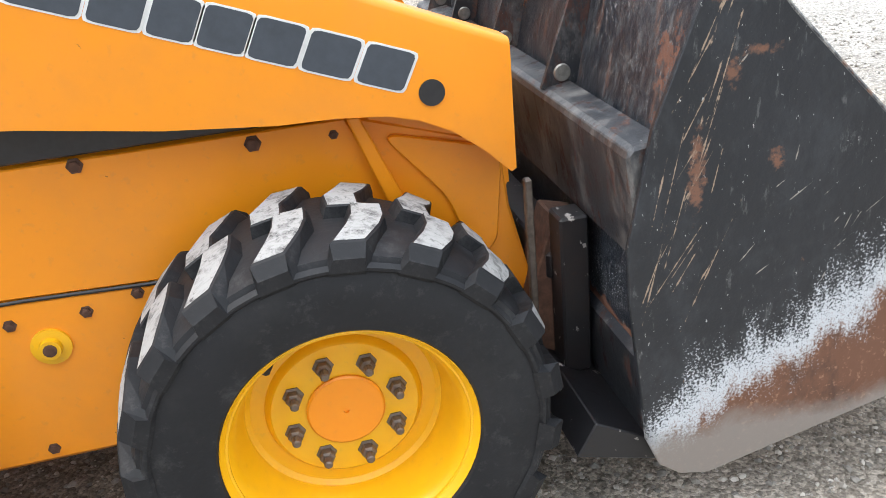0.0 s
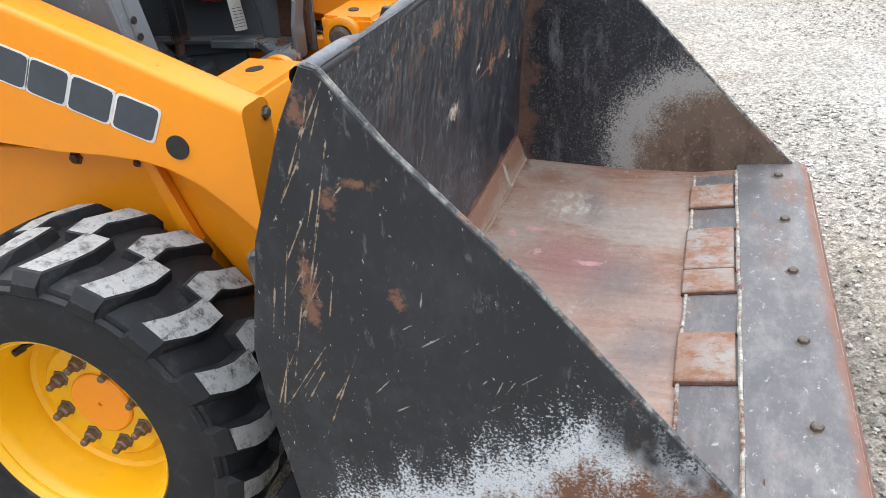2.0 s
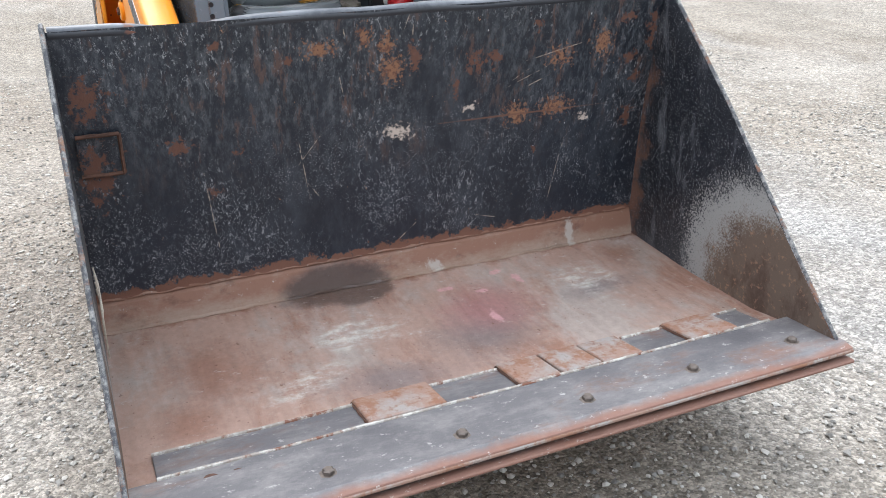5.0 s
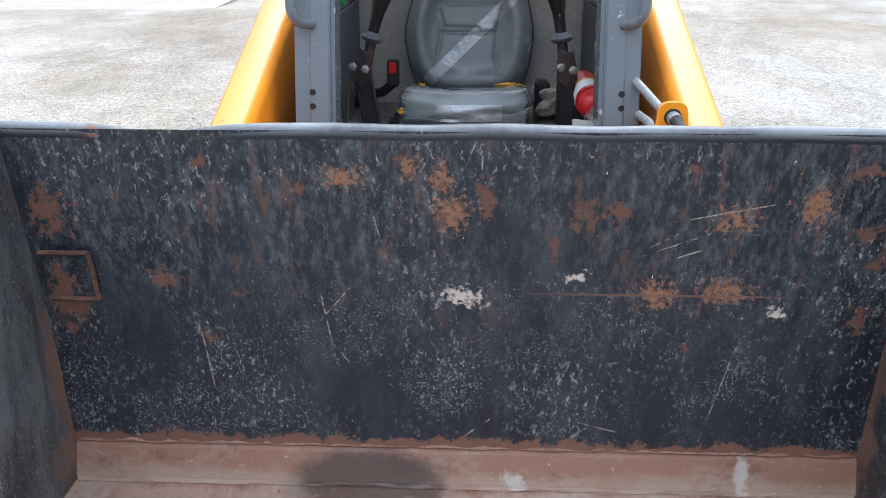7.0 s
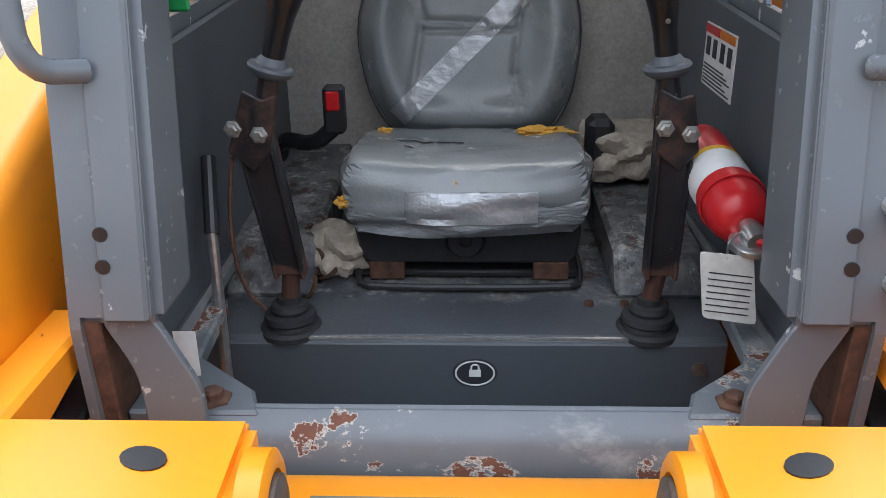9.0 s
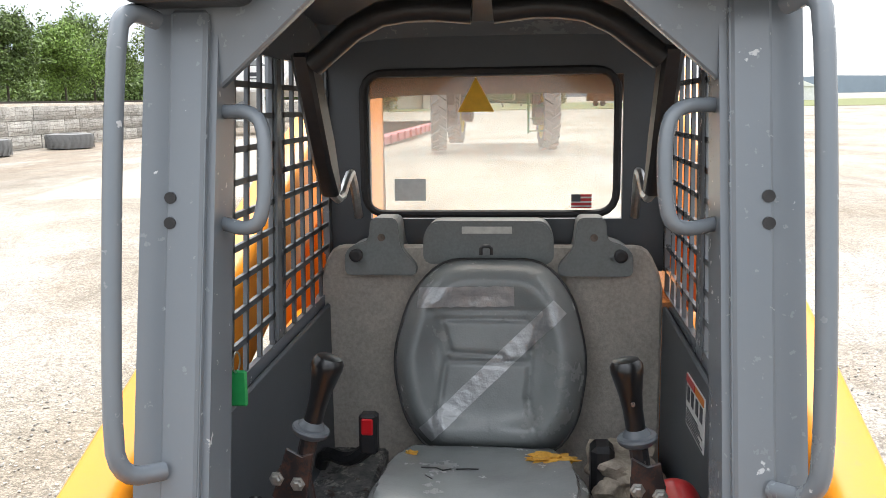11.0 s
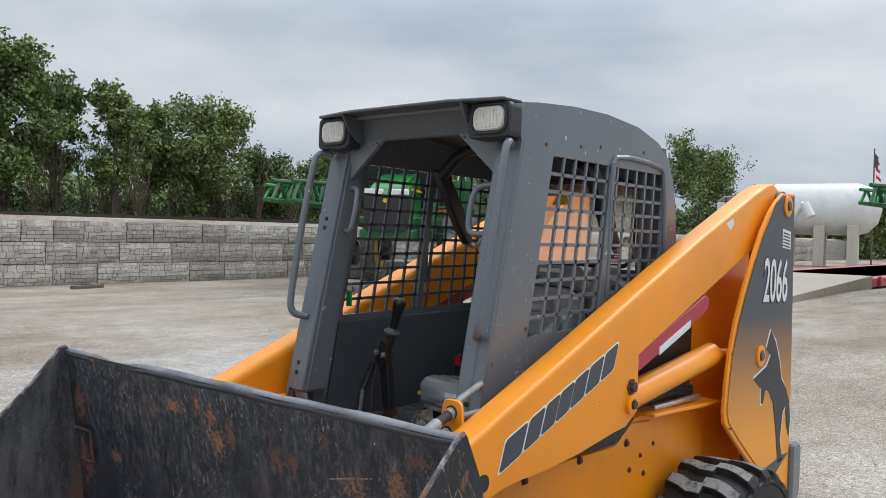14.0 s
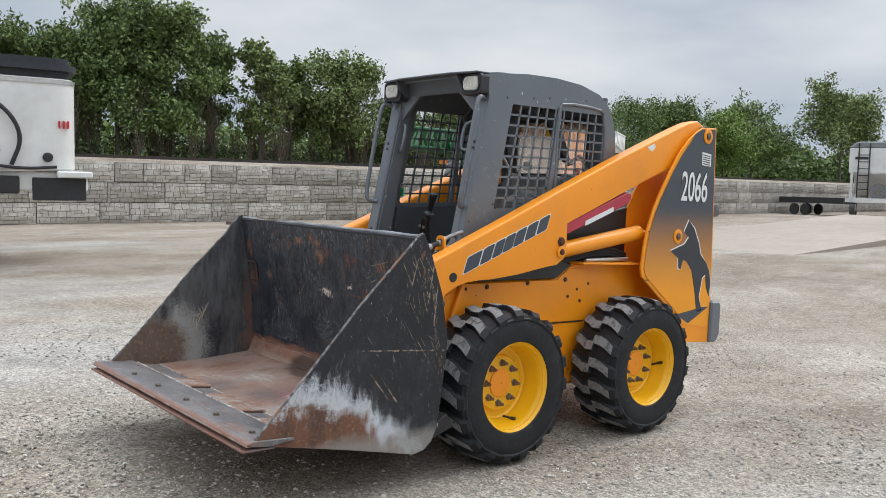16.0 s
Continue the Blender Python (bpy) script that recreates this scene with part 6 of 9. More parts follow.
    part("inner_handle", tube([(-0.10, s * 0.335, 1.612), (-0.07, s * 0.285, 1.605), (-0.065, s * 0.262, 1.625), (-0.085, s * 0.262, 1.74), (-0.10, s * 0.285, 1.765), (-0.12, s * 0.335, 1.765)], 0.010, 10, 2), CAB_GREY, loader, "grey inner grab handle", 40)
    # head lamp in its dark housing
    yc = s * 0.352
    hous = part("lamp_housing", joined(prism(rounded([(yc - 0.082, 1.902), (yc + 0.080, 1.902), (yc + 0.080, 2.016), (yc - 0.082, 2.016)], 0.022, 3), -0.10, -0.036, 0.004, "x")), BLACK, loader, "black work lamp housing")
    part("lamp_lens", prism(rounded([(yc - 0.060, 1.926), (yc + 0.060, 1.926), (yc + 0.060, 2.000), (yc - 0.060, 2.000)], 0.030, 6), -0.04, -0.030, 0.004, "x", 2), LENS, hous, "ribbed clear work lamp lens", 40)
    part("lens_ribs", joined(*[rod((-0.0300, yc - 0.045 + 0.0128 * k, 1.936 + (0.008 if k in (0, 7) else 0)), (-0.0300, yc - 0.045 + 0.0128 * k, 1.990 - (0.008 if k in (0, 7) else 0)), 0.0030, 6) for k in range(8)]), LENS, hous)
    edge = rounded([(yc - 0.066, 1.918), (yc + 0.066, 1.918), (yc + 0.066, 2.006), (yc - 0.066, 2.006)], 0.034, 6)
    part("bezel", tube([(-0.034, y, z) for y, z in edge + edge[:1]], 0.0055, 8), RUBBER, hous)

# roof, visor and header
roof = bmesh.new()
prof = ROOF + [(-1.178, 1.82)]
rows = []
for x, z in prof:
    row = []
    for k in range(-8, 9):
        t = k / 8
        y = 0.430 * t
        row.append(roof.verts.new((x, y, z + 0.008 - 0.034 * abs(t) ** 5)))
    rows.append(row)
for P, Q in zip(rows, rows[1:]):
    for k in range(16):
        roof.faces.new((P[k], P[k + 1], Q[k + 1], Q[k]))
bmesh.ops.recalc_face_normals(roof, faces=roof.faces)
bmesh.ops.solidify(roof, geom=roof.faces[:], thickness=0.012)
cab_roof = part("cab_roof", roof, CAB_GREY, loader, "grey rounded cab roof, dusty on top", 40)
part("roof_seam", tube([(-0.27, y, 2.056 - 0.03 * abs(y / 0.43) ** 6) for y in [-0.43 + 0.0537 * k for k in range(17)]], 0.006, 6), CAB_GREY, cab_roof)
part("visor", prism([(-0.10, -0.430), (-0.02, -0.418), (0.018, -0.22), (0.018, 0.22), (-0.02, 0.418), (-0.10, 0.430)], 2.014, 2.024, 0.003, "z"), CAB_DARK, cab_roof, "dark visor over the front")
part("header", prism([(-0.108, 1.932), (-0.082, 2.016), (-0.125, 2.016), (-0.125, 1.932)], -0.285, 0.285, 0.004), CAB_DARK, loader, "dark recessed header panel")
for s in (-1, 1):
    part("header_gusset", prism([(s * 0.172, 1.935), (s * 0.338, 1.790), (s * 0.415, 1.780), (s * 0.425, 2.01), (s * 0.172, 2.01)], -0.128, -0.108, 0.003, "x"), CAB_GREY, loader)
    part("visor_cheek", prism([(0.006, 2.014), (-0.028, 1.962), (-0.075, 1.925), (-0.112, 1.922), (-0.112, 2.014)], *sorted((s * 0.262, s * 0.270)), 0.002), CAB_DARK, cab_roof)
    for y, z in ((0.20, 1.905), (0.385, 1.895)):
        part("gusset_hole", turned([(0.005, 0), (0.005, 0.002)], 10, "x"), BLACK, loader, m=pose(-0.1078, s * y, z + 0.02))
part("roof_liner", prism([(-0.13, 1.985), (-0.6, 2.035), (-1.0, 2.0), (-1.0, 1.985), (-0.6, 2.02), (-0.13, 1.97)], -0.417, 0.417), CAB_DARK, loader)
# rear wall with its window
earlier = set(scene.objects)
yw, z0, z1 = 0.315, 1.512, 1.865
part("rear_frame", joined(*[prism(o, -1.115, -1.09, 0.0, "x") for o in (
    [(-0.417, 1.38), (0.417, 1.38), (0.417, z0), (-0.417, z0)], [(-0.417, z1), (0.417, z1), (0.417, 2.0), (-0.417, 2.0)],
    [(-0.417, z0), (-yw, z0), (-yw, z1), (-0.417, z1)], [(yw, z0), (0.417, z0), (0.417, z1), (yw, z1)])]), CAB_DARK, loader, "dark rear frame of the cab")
rw = part("rear_window", prism(rounded([(-yw - 0.004, z0 - 0.004), (yw + 0.004, z0 - 0.004), (yw + 0.004, z1 + 0.004), (-yw - 0.004, z1 + 0.004)], 0.05, 4), -1.105, -1.100, 0, "x"), WINDOW, loader, "clear rear window")
rw.visible_shadow = False
seal = rounded([(-yw, z0), (yw, z0), (yw, z1), (-yw, z1)], 0.06, 5)
part("window_seal", tube([(-1.088, y, z) for y, z in seal + seal[:1]], 0.010, 8), RUBBER, rw)
flag = part("small_sticker", box(-1.0985, -1.0975, 0.205, 0.255, 1.525, 1.56), RED, rw, "small flag sticker")
for k in range(3):
    part("sticker_stripe", box(-1.0974, -1.0968, 0.205, 0.255, 1.528 + 0.011 * k, 1.532 + 0.011 * k), WHITE, flag)
part("sticker_field", box(-1.0974, -1.0966, 0.205, 0.228, 1.542, 1.56), DECAL_DARK, flag)
part("sticker", box(-1.0985, -1.0975, -0.24, -0.16, 1.545, 1.60), WHITE, rw)
tri = part("warning_triangle", prism([(-0.076, 1.766), (0.014, 1.766), (-0.031, 1.850)], -1.088, -1.084, 0, "x"), SAFETY_YELLOW, rw, "yellow warning triangle")
part("rear_liner", prism(rounded([(-0.418, 0.80), (0.418, 0.80), (0.418, 1.36), (0.38, 1.445), (-0.38, 1.445), (-0.418, 1.36)], 0.03, 3), -1.02, -0.995, 0.006, "x"), LINER, loader, "brown fibre liner behind the seat")
console = part("rear_console", prism(rounded([(-0.155, 1.40), (0.160, 1.40), (0.160, 1.47), (0.14, 1.505), (-0.135, 1.505), (-0.155, 1.47)], 0.02, 3), -1.08, -0.985, 0.012, "x", 2), PLASTIC, loader, "grey plastic rear console", 40)
part("console_label", box(-0.990, -0.983, -0.06, 0.06, 1.475, 1.492), TAG_WHITE, console)
for s in (-1, 1):
    sh = part("shoulder_cover", joined(prism(rounded([(s * 0.17, 1.375), (s * 0.345, 1.375), (s * 0.345, 1.43), (s * 0.32, 1.452), (s * 0.285, 1.46), (s * 0.28, 1.515), (s * 0.215, 1.515), (s * 0.205, 1.44), (s * 0.17, 1.40)], 0.015, 3), -1.06, -0.965, 0.012, "x", 2)), PLASTIC, loader, "grey plastic belt cover", 40)
    part("cover_knob", turned([(0.016, 0), (0.016, 0.012), (0.010, 0.014)], 14, "x"), BLACK, sh, m=pose(-0.965, s * 0.315, 1.425))
    part("cover_screw", turned([(0.009, 0), (0.009, 0.005)], 12, "x"), DULL_STEEL, sh, m=pose(-0.965, s * 0.253, 1.468))
    # overhead restraint arm
    part("safety_bar", joined(tube([(-0.60, s * 0.02, 1.955), (-0.60, s * 0.12, 1.965), (-0.60, s * 0.22, 1.95), (-0.63, s * 0.335, 1.865)], 0.024, 10, 1), prism([(-0.60, 1.885), (-0.67, 1.895), (-0.80, 1.72), (-0.86, 1.60), (-0.82, 1.585), (-0.75, 1.66)], *sorted((s * 0.335, s * 0.375)), 0.008)), BLACK, loader, "padded black restraint bar, raised", 40)
    part("bar_end", tube([(-0.83, s * 0.355, 1.60), (-0.88, s * 0.345, 1.575), (-0.95, s * 0.34, 1.63), (-0.99, s * 0.34, 1.635), (-1.08, s * 0.345, 1.52)], 0.011, 8, 1), STEEL, loader)
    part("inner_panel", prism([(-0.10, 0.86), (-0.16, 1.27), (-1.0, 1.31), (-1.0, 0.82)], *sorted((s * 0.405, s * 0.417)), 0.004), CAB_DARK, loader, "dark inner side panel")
    part("wall_rib", tube([(-0.10, s * 0.395, 0.90), (-0.95, s * 0.395, 0.90)], 0.014, 8), FLOOR_GREY, loader)

# floor pan
part("foot_pan", box(-0.285, 0.06, -0.40, 0.40, 0.685, 0.70), DECK, loader, "worn dark foot pan")
part("riser", prism([(-0.295, 0.70), (-0.282, 0.70), (-0.275, 0.815), (-0.295, 0.826)], -0.40, 0.40, 0.002), CAB_DARK, loader, "dark riser below the seat deck")
part("seat_deck", prism([(-0.278, 0.816), (-0.285, 0.826), (-1.0, 0.836), (-1.0, 0.81), (-0.30, 0.80)], -0.40, 0.40, 0.002), DECK, loader, "scuffed seat deck")
part("worn_edge", tube([(-0.2815 + 0.0008 * noise.noise(Vector((k, 3, 0))), -0.24 + 0.02 * k, 0.8215) for k in range(26)], 0.0032, 6), STEEL, loader, "deck edge worn bright")
for y in (0.205, 0.262, 0.325):
    part("deck_bolt", turned([(0.008, 0), (0.008, 0.006), (0.005, 0.008)], 6, "z"), RUST, loader, m=pose(-0.385, y, 0.827))
sill = part("front_sill", prism([(0.062, 0.840), (0.055, 0.880), (0.044, 0.894), (0.017, 0.908), (0.006, 0.905), (0.0, 0.70), (0.06, 0.70)], -0.315, 0.315, 0.005, segments=2), SILL, loader, "grey front sill, paint worn to rust", 40)
for s in (-1, 1):
    part("sill_corner", prism([(0.03, s * 0.245), (0.03, s * 0.40), (-0.27, s * 0.40), (-0.27, s * 0.362), (-0.10, s * 0.352), (-0.02, s * 0.262)], 0.880, 0.907, 0.004, "z"), SILL, sill)
    part("anchor_bolt", turned([(0.022, 0), (0.022, 0.003), (0.013, 0.004), (0.013, 0.012), (0.009, 0.015)], 6, "z"), RUST, sill, m=pose(0.004, s * 0.305, 0.907))
    wedge = prism([(-0.40, 0.83), (-0.45, 0.90), (-0.99, 0.93), (-0.99, 0.83)], *sorted((s * 0.25, s * 0.40)), 0.008)
    part("side_box", wedge, DECK, loader, "dusty side box")
part("floor_badge", turned([(0.030, 0), (0.030, 0.003), (0.0, 0.003)], 28, "x", pose(-0.2795, 0.02, 0.764, 0, 3, 0) @ Matrix.Diagonal((1, 1.15, 0.85, 1))), INK, loader, "oval dark badge with a padlock sign")
part("badge_ring", turned([(0.027, 0.0031), (0.027, 0.0042), (0.0245, 0.0042), (0.0245, 0.0031)], 28, "x", pose(-0.2795, 0.02, 0.764, 0, 3, 0) @ Matrix.Diagonal((1, 1.15, 0.85, 1)), close=True), WHITE, loader)
part("badge_lock", joined(box(-0.2765, -0.2752, 0.011, 0.029, 0.758, 0.770), tube([(-0.276, 0.014, 0.769), (-0.276, 0.015, 0.779), (-0.276, 0.025, 0.779), (-0.276, 0.026, 0.769)], 0.0016, 6, 1)), WHITE, loader)
part("sill_bolt_head", turned([(0.012, 0), (0.012, 0.008)], 6, "x"), DULL_STEEL, loader, m=pose(-0.279, 0.36, 0.775))

# seat
def sheet(grid, off):
    """A thin skin over a grid of points, thickened by an offset."""
    bm = bmesh.new()
    a = [[bm.verts.new(p) for p in row] for row in grid]
    b = [[bm.verts.new(p + off) for p in row] for row in grid]
    n, k = len(grid), len(grid[0])
    for i in range(n - 1):
        for j in range(k - 1):
            bm.faces.new((a[i][j], a[i][j + 1], a[i + 1][j + 1], a[i + 1][j]))
            bm.faces.new((b[i][j], b[i + 1][j], b[i + 1][j + 1], b[i][j + 1]))
    for i in range(n - 1):
        for j in (0, k - 1):
            bm.faces.new((a[i][j], a[i + 1][j], b[i + 1][j], b[i][j]))
    for j in range(k - 1):
        for i in (0, n - 1):
            bm.faces.new((a[i][j], b[i][j], b[i][j + 1], a[i][j + 1]))
    return bm


def seat_form(center, size, rough, seed, square):
    """A seat cushion: narrower and lower towards the back, with rounded corners and side bolsters."""
    bm = blob(center, size, rough, 5, seed, square)
    for v in bm.verts:
        s = min(1.0, max(0.0, (v.co.x + 0.84) / 0.47))
        v.co.y = 0.004 + (v.co.y - 0.004) * (0.80 + 0.20 * math.sin(min(1.0, s * 1.25) * math.pi / 2) - 0.05 * max(0.0, (s - 0.8) / 0.2) ** 2)
        side = abs(v.co.y - 0.004) / 0.2
        if v.co.z > center[2] + 0.005:
            v.co.z += 0.014 * side ** 3 - 0.014 * math.exp(-((v.co.y - 0.004) / 0.11) ** 2 - ((v.co.x + 0.62) / 0.13) ** 2)
        v.co.z -= 0.050 * (1 - s) ** 1.3 + 0.010 * max(0.0, (s - 0.85) / 0.15) ** 2
    return bm


def over_form(bm, y, z):
    """How far forward a form reaches at a height and width."""
    near = sorted((((v.co.y - y) ** 2 + (v.co.z - z) ** 2, v.co.x) for v in bm.verts if v.co.x > -0.5))[:4]
    return sum(x for d, x in near) / 4


cushion, skirt = seat_form((-0.600, 0.004, 1.010), (0.232, 0.215, 0.056), 0.05, 1, 0.62), seat_form((-0.602, 0.004, 0.985), (0.229, 0.211, 0.042), 0.05, 5, 0.66)
for v in skirt.verts:
    v.co += Vector((1, 0.5, 0.3)) * 0.005 * noise.noise(Vector((v.co.x * 14, v.co.y * 34, v.co.z * 50)))
front = [[Vector((max(over_form(skirt, y, z), over_form(cushion, y, z)) + 0.004 + 0.0022 * noise.noise(Vector((y * 60, z * 14, 2))), y, z)) for y in [-0.088 + 0.0082 * j for j in range(26)]] for z in [0.972 + 0.0085 * i for i in range(7)]]
tops = sorted((v.co.copy() for v in cushion.verts), key=lambda c: -c.z)


def top_at(x, y):
    return max(c.z for c in tops if abs(c.x - x) < 0.02 and abs(c.y - y) < 0.02)


TEARS = ((-0.675, 0.150, top_at(-0.675, 0.150), 0.042), (-0.690, -0.150, top_at(-0.69, -0.15), 0.012), (-0.405, -0.188, 1.000, 0.011), (-0.385, -0.012, 1.030, 0.007), (-0.415, 0.178, 1.025, 0.007))
seat = part("seat_cushion", cushion, VINYL, loader, "grey vinyl seat cushion patched with silver tape", True)
part("seat_skirt", skirt, TAPED, seat, "puckered silver tape round the cushion", True)
part("seat_patch", sheet(front, Vector((-0.006, 0, 0))), TAPE, seat, "wrinkled square of silver tape", True)
for x, y, z, w in TEARS:
    part("foam_tear", blob((x, y, z - 0.003), (w * 0.5, w, 0.008), 1.1, 4, y), FOAM, seat, "yellow foam showing through a tear", True)
for pts in ([(-0.60, -0.115), (-0.605, -0.085), (-0.595, -0.07), (-0.61, -0.055)], [(-0.615, -0.045), (-0.625, -0.02), (-0.63, 0.0)], [(-0.55, -0.10), (-0.53, -0.085)]):
    part("vinyl_crack", tube([(x, y, top_at(x, y) - 0.0005) for x, y in pts], 0.0016, 5), BLACK, seat)
back_outline = rounded([(-0.135, 0.985), (0.165, 0.985), (0.215, 1.06), (0.238, 1.20), (0.205, 1.35), (0.135, 1.435), (-0.105, 1.435), (-0.18, 1.35), (-0.222, 1.20), (-0.19, 1.06)], 0.06, 4)
lean = pose(-0.81, 0, 1.0, 0, -10, 0) @ pose(0.81, 0, -1.0)
BACK_MID, SPOKES = (0.004, 1.205), 144
CREASES = [((-0.13, 1.316), (0.13, 1.318)), ((-0.122, 1.314), (-0.086, 1.206)), ((-0.086, 1.206), (-0.106, 1.09)), ((-0.106, 1.09), (-0.100, 1.01)), ((0.135, 1.314), (0.108, 1.227)), ((0.108, 1.227), (0.100, 1.118)),
           ((0.100, 1.118), (0.122, 1.01)), ((-0.102, 1.297), (0.095, 1.297)), ((-0.102, 1.297), (-0.078, 1.222)), ((-0.078, 1.220), (0.040, 1.214)), ((-0.078, 1.200), (0.100, 1.200))]


def reach(a):
    """From the middle of the seat back to its outline, along an angle."""
    best, (cy, cz) = 0.0, BACK_MID
    dy, dz = math.cos(a), math.sin(a)
    for (y0, z0), (y1, z1) in zip(back_outline, back_outline[1:] + back_outline[:1]):
        ey, ez = y1 - y0, z1 - z0
        det = dy * ez - dz * ey
        if abs(det) > 1e-9:
            r, u = ((y0 - cy) * ez - (z0 - cz) * ey) / det, ((y0 - cy) * dz - (z0 - cz) * dy) / det
            if r > 0 and -1e-6 <= u <= 1 + 1e-6:
                best = max(best, r)
    return best


def back_depth(y, z):
    """The front of the seat back: a flat middle, full bolsters, sewn creases."""
    dy, dz = y - BACK_MID[0], z - BACK_MID[1]
    rho = min(1.0, math.hypot(dy, dz) / reach(math.atan2(dz, dy)))
    side = abs(dy) / max(1e-6, math.hypot(dy, dz))
    x = -0.818 + (0.010 + 0.026 * side) * math.exp(-((rho - 0.76) / 0.14) ** 2) - 0.055 * max(0.0, (rho - 0.80) / 0.20) ** 2.4
    for (y0, z0), (y1, z1) in CREASES:
        u = max(0.0, min(1.0, ((y - y0) * (y1 - y0) + (z - z0) * (z1 - z0)) / ((y1 - y0) ** 2 + (z1 - z0) ** 2)))
        d = math.hypot(y - y0 - u * (y1 - y0), z - z0 - u * (z1 - z0))
        x -= 0.0075 * math.exp(-(d / 0.0060) ** 2)
    return x + 0.0022 * noise.noise(Vector((y * 11, z * 11, 3)))


def seat_back_bm():
    bm, rings = bmesh.new(), []
    spokes = [2 * math.pi * k / SPOKES for k in range(SPOKES)]
    length = [reach(a) for a in spokes]
    for i in range(1, 43):
        rho = i / 42
        row = []
        for a, r in zip(spokes, length):
            y, z = BACK_MID[0] + r * rho * math.cos(a), BACK_MID[1] + r * rho * math.sin(a)
            row.append(bm.verts.new(lean @ Vector((back_depth(y, z), y, z))))
        rings.append(row)
    for rho, x in ((1.0, -0.905), (0.96, -0.925)):
        rings.append([bm.verts.new(lean @ Vector((x, BACK_MID[0] + r * rho * math.cos(a), BACK_MID[1] + r * rho * math.sin(a)))) for a, r in zip(spokes, length)])
    mid = bm.verts.new(lean @ Vector((back_depth(BACK_MID[0] + 1e-4, BACK_MID[1]), *BACK_MID)))
    for k in range(SPOKES):
        n = (k + 1) % SPOKES
        bm.faces.new((mid, rings[0][k], rings[0][n]))
        for inner_ring, outer_ring in zip(rings, rings[1:]):
            bm.faces.new((inner_ring[k], outer_ring[k], outer_ring[n], inner_ring[n]))
    bm.faces.new(rings[-1])
    return bm


def back_tape(start, end, width, seed, across=8):
    """A strip of tape pressed on the seat back, puckered along its length."""
    a, b = Vector(start), Vector(end)
    way = (b - a).normalized()
    up, n, grid = Vector((-way.y, way.x)), int((b - a).length / 0.006), []
    for i in range(n + 1):
        row = []
        for j in range(across + 1):
            p = a.lerp(b, i / n) + up * width * (j / across - 0.5) * (1 + 0.10 * noise.noise(Vector((i * 0.35, seed, 0))))
            row.append(lean @ Vector((back_depth(p.x, p.y) + 0.0035 + 0.0020 * noise.noise(Vector((i * 0.42, j * 0.12, seed))), p.x, p.y)))
        grid.append(row)
    return sheet(grid, lean.to_3x3() @ Vector((-0.005, 0, 0)))


sb = part("seat_back", seat_back_bm(), VINYL, loader, "grey vinyl seat back with a diagonal strip of silver tape", 70)
part("tape_strip", back_tape((-0.135, 1.030), (0.172, 1.328), 0.042, 3), TAPE, sb, "diagonal strip of puckered silver tape", True)
part("tape_strip", back_tape((-0.155, 1.346), (0.068, 1.350), 0.046, 7), TAPE, sb, "strip of silver tape", True)
part("back_piping", tube([lean @ Vector((-0.872, 0.004 + (y - 0.004) * 1.0, 1.205 + (z - 1.205) * 1.0)) for y, z in back_outline + back_outline[:1]], 0.0045, 6), BLACK, sb)
part("seat_hook", tube([(-0.885, -0.008, 1.438), (-0.887, -0.008, 1.458), (-0.888, 0.016, 1.458), (-0.887, 0.016, 1.438)], 0.004, 6, 1), BLACK, sb)
base = part("seat_base", joined(prism(rounded([(-0.17, 0.865), (0.19, 0.865), (0.20, 0.945), (-0.185, 0.945)], 0.02, 3), -0.85, -0.465, 0.012, "x"), box(-0.86, -0.475, -0.19, 0.20, 0.834, 0.848, 0.004)), BLACK, loader, "black seat suspension on a rusty frame", 40)
part("weight_knob", turned([(0.034, 0), (0.034, 0.018), (0.028, 0.026), (0.012, 0.026), (0.01, 0.02)], 24, "x"), BLACK, base, "black adjustment knob", 40, pose(-0.462, 0.004, 0.918))
for y in (-0.13, 0.15):
    part("base_bracket", box(-0.495, -0.465, y - 0.03, y + 0.03, 0.834, 0.868, 0.003), RUST, base)
part("adjust_bar", tube([(-0.58, -0.18, 0.85), (-0.44, -0.18, 0.842), (-0.425, -0.15, 0.839), (-0.425, 0.17, 0.839), (-0.44, 0.20, 0.842), (-0.58, 0.20, 0.85)], 0.006, 8, 1), BLACK, base)
# seat belt buckle and retractor
bk = part("belt_buckle", box(-0.72, -0.685, -0.262, -0.222, 1.03, 1.12, 0.006, pose(0, 0, 0)), BLACK, loader, "black belt buckle with a red button")
part("buckle_button", box(-0.690, -0.682, -0.256, -0.230, 1.075, 1.112, 0.003), RED, bk)
part("belt_stalk", tube([(-0.70, -0.245, 1.04), (-0.72, -0.29, 1.0), (-0.78, -0.36, 1.0), (-0.82, -0.38, 0.95)], 0.016, 8, 2), BLACK, loader)
part("belt_retractor", box(-0.78, -0.71, 0.235, 0.285, 0.93, 1.05, 0.012), BLACK, loader, "black belt retractor")

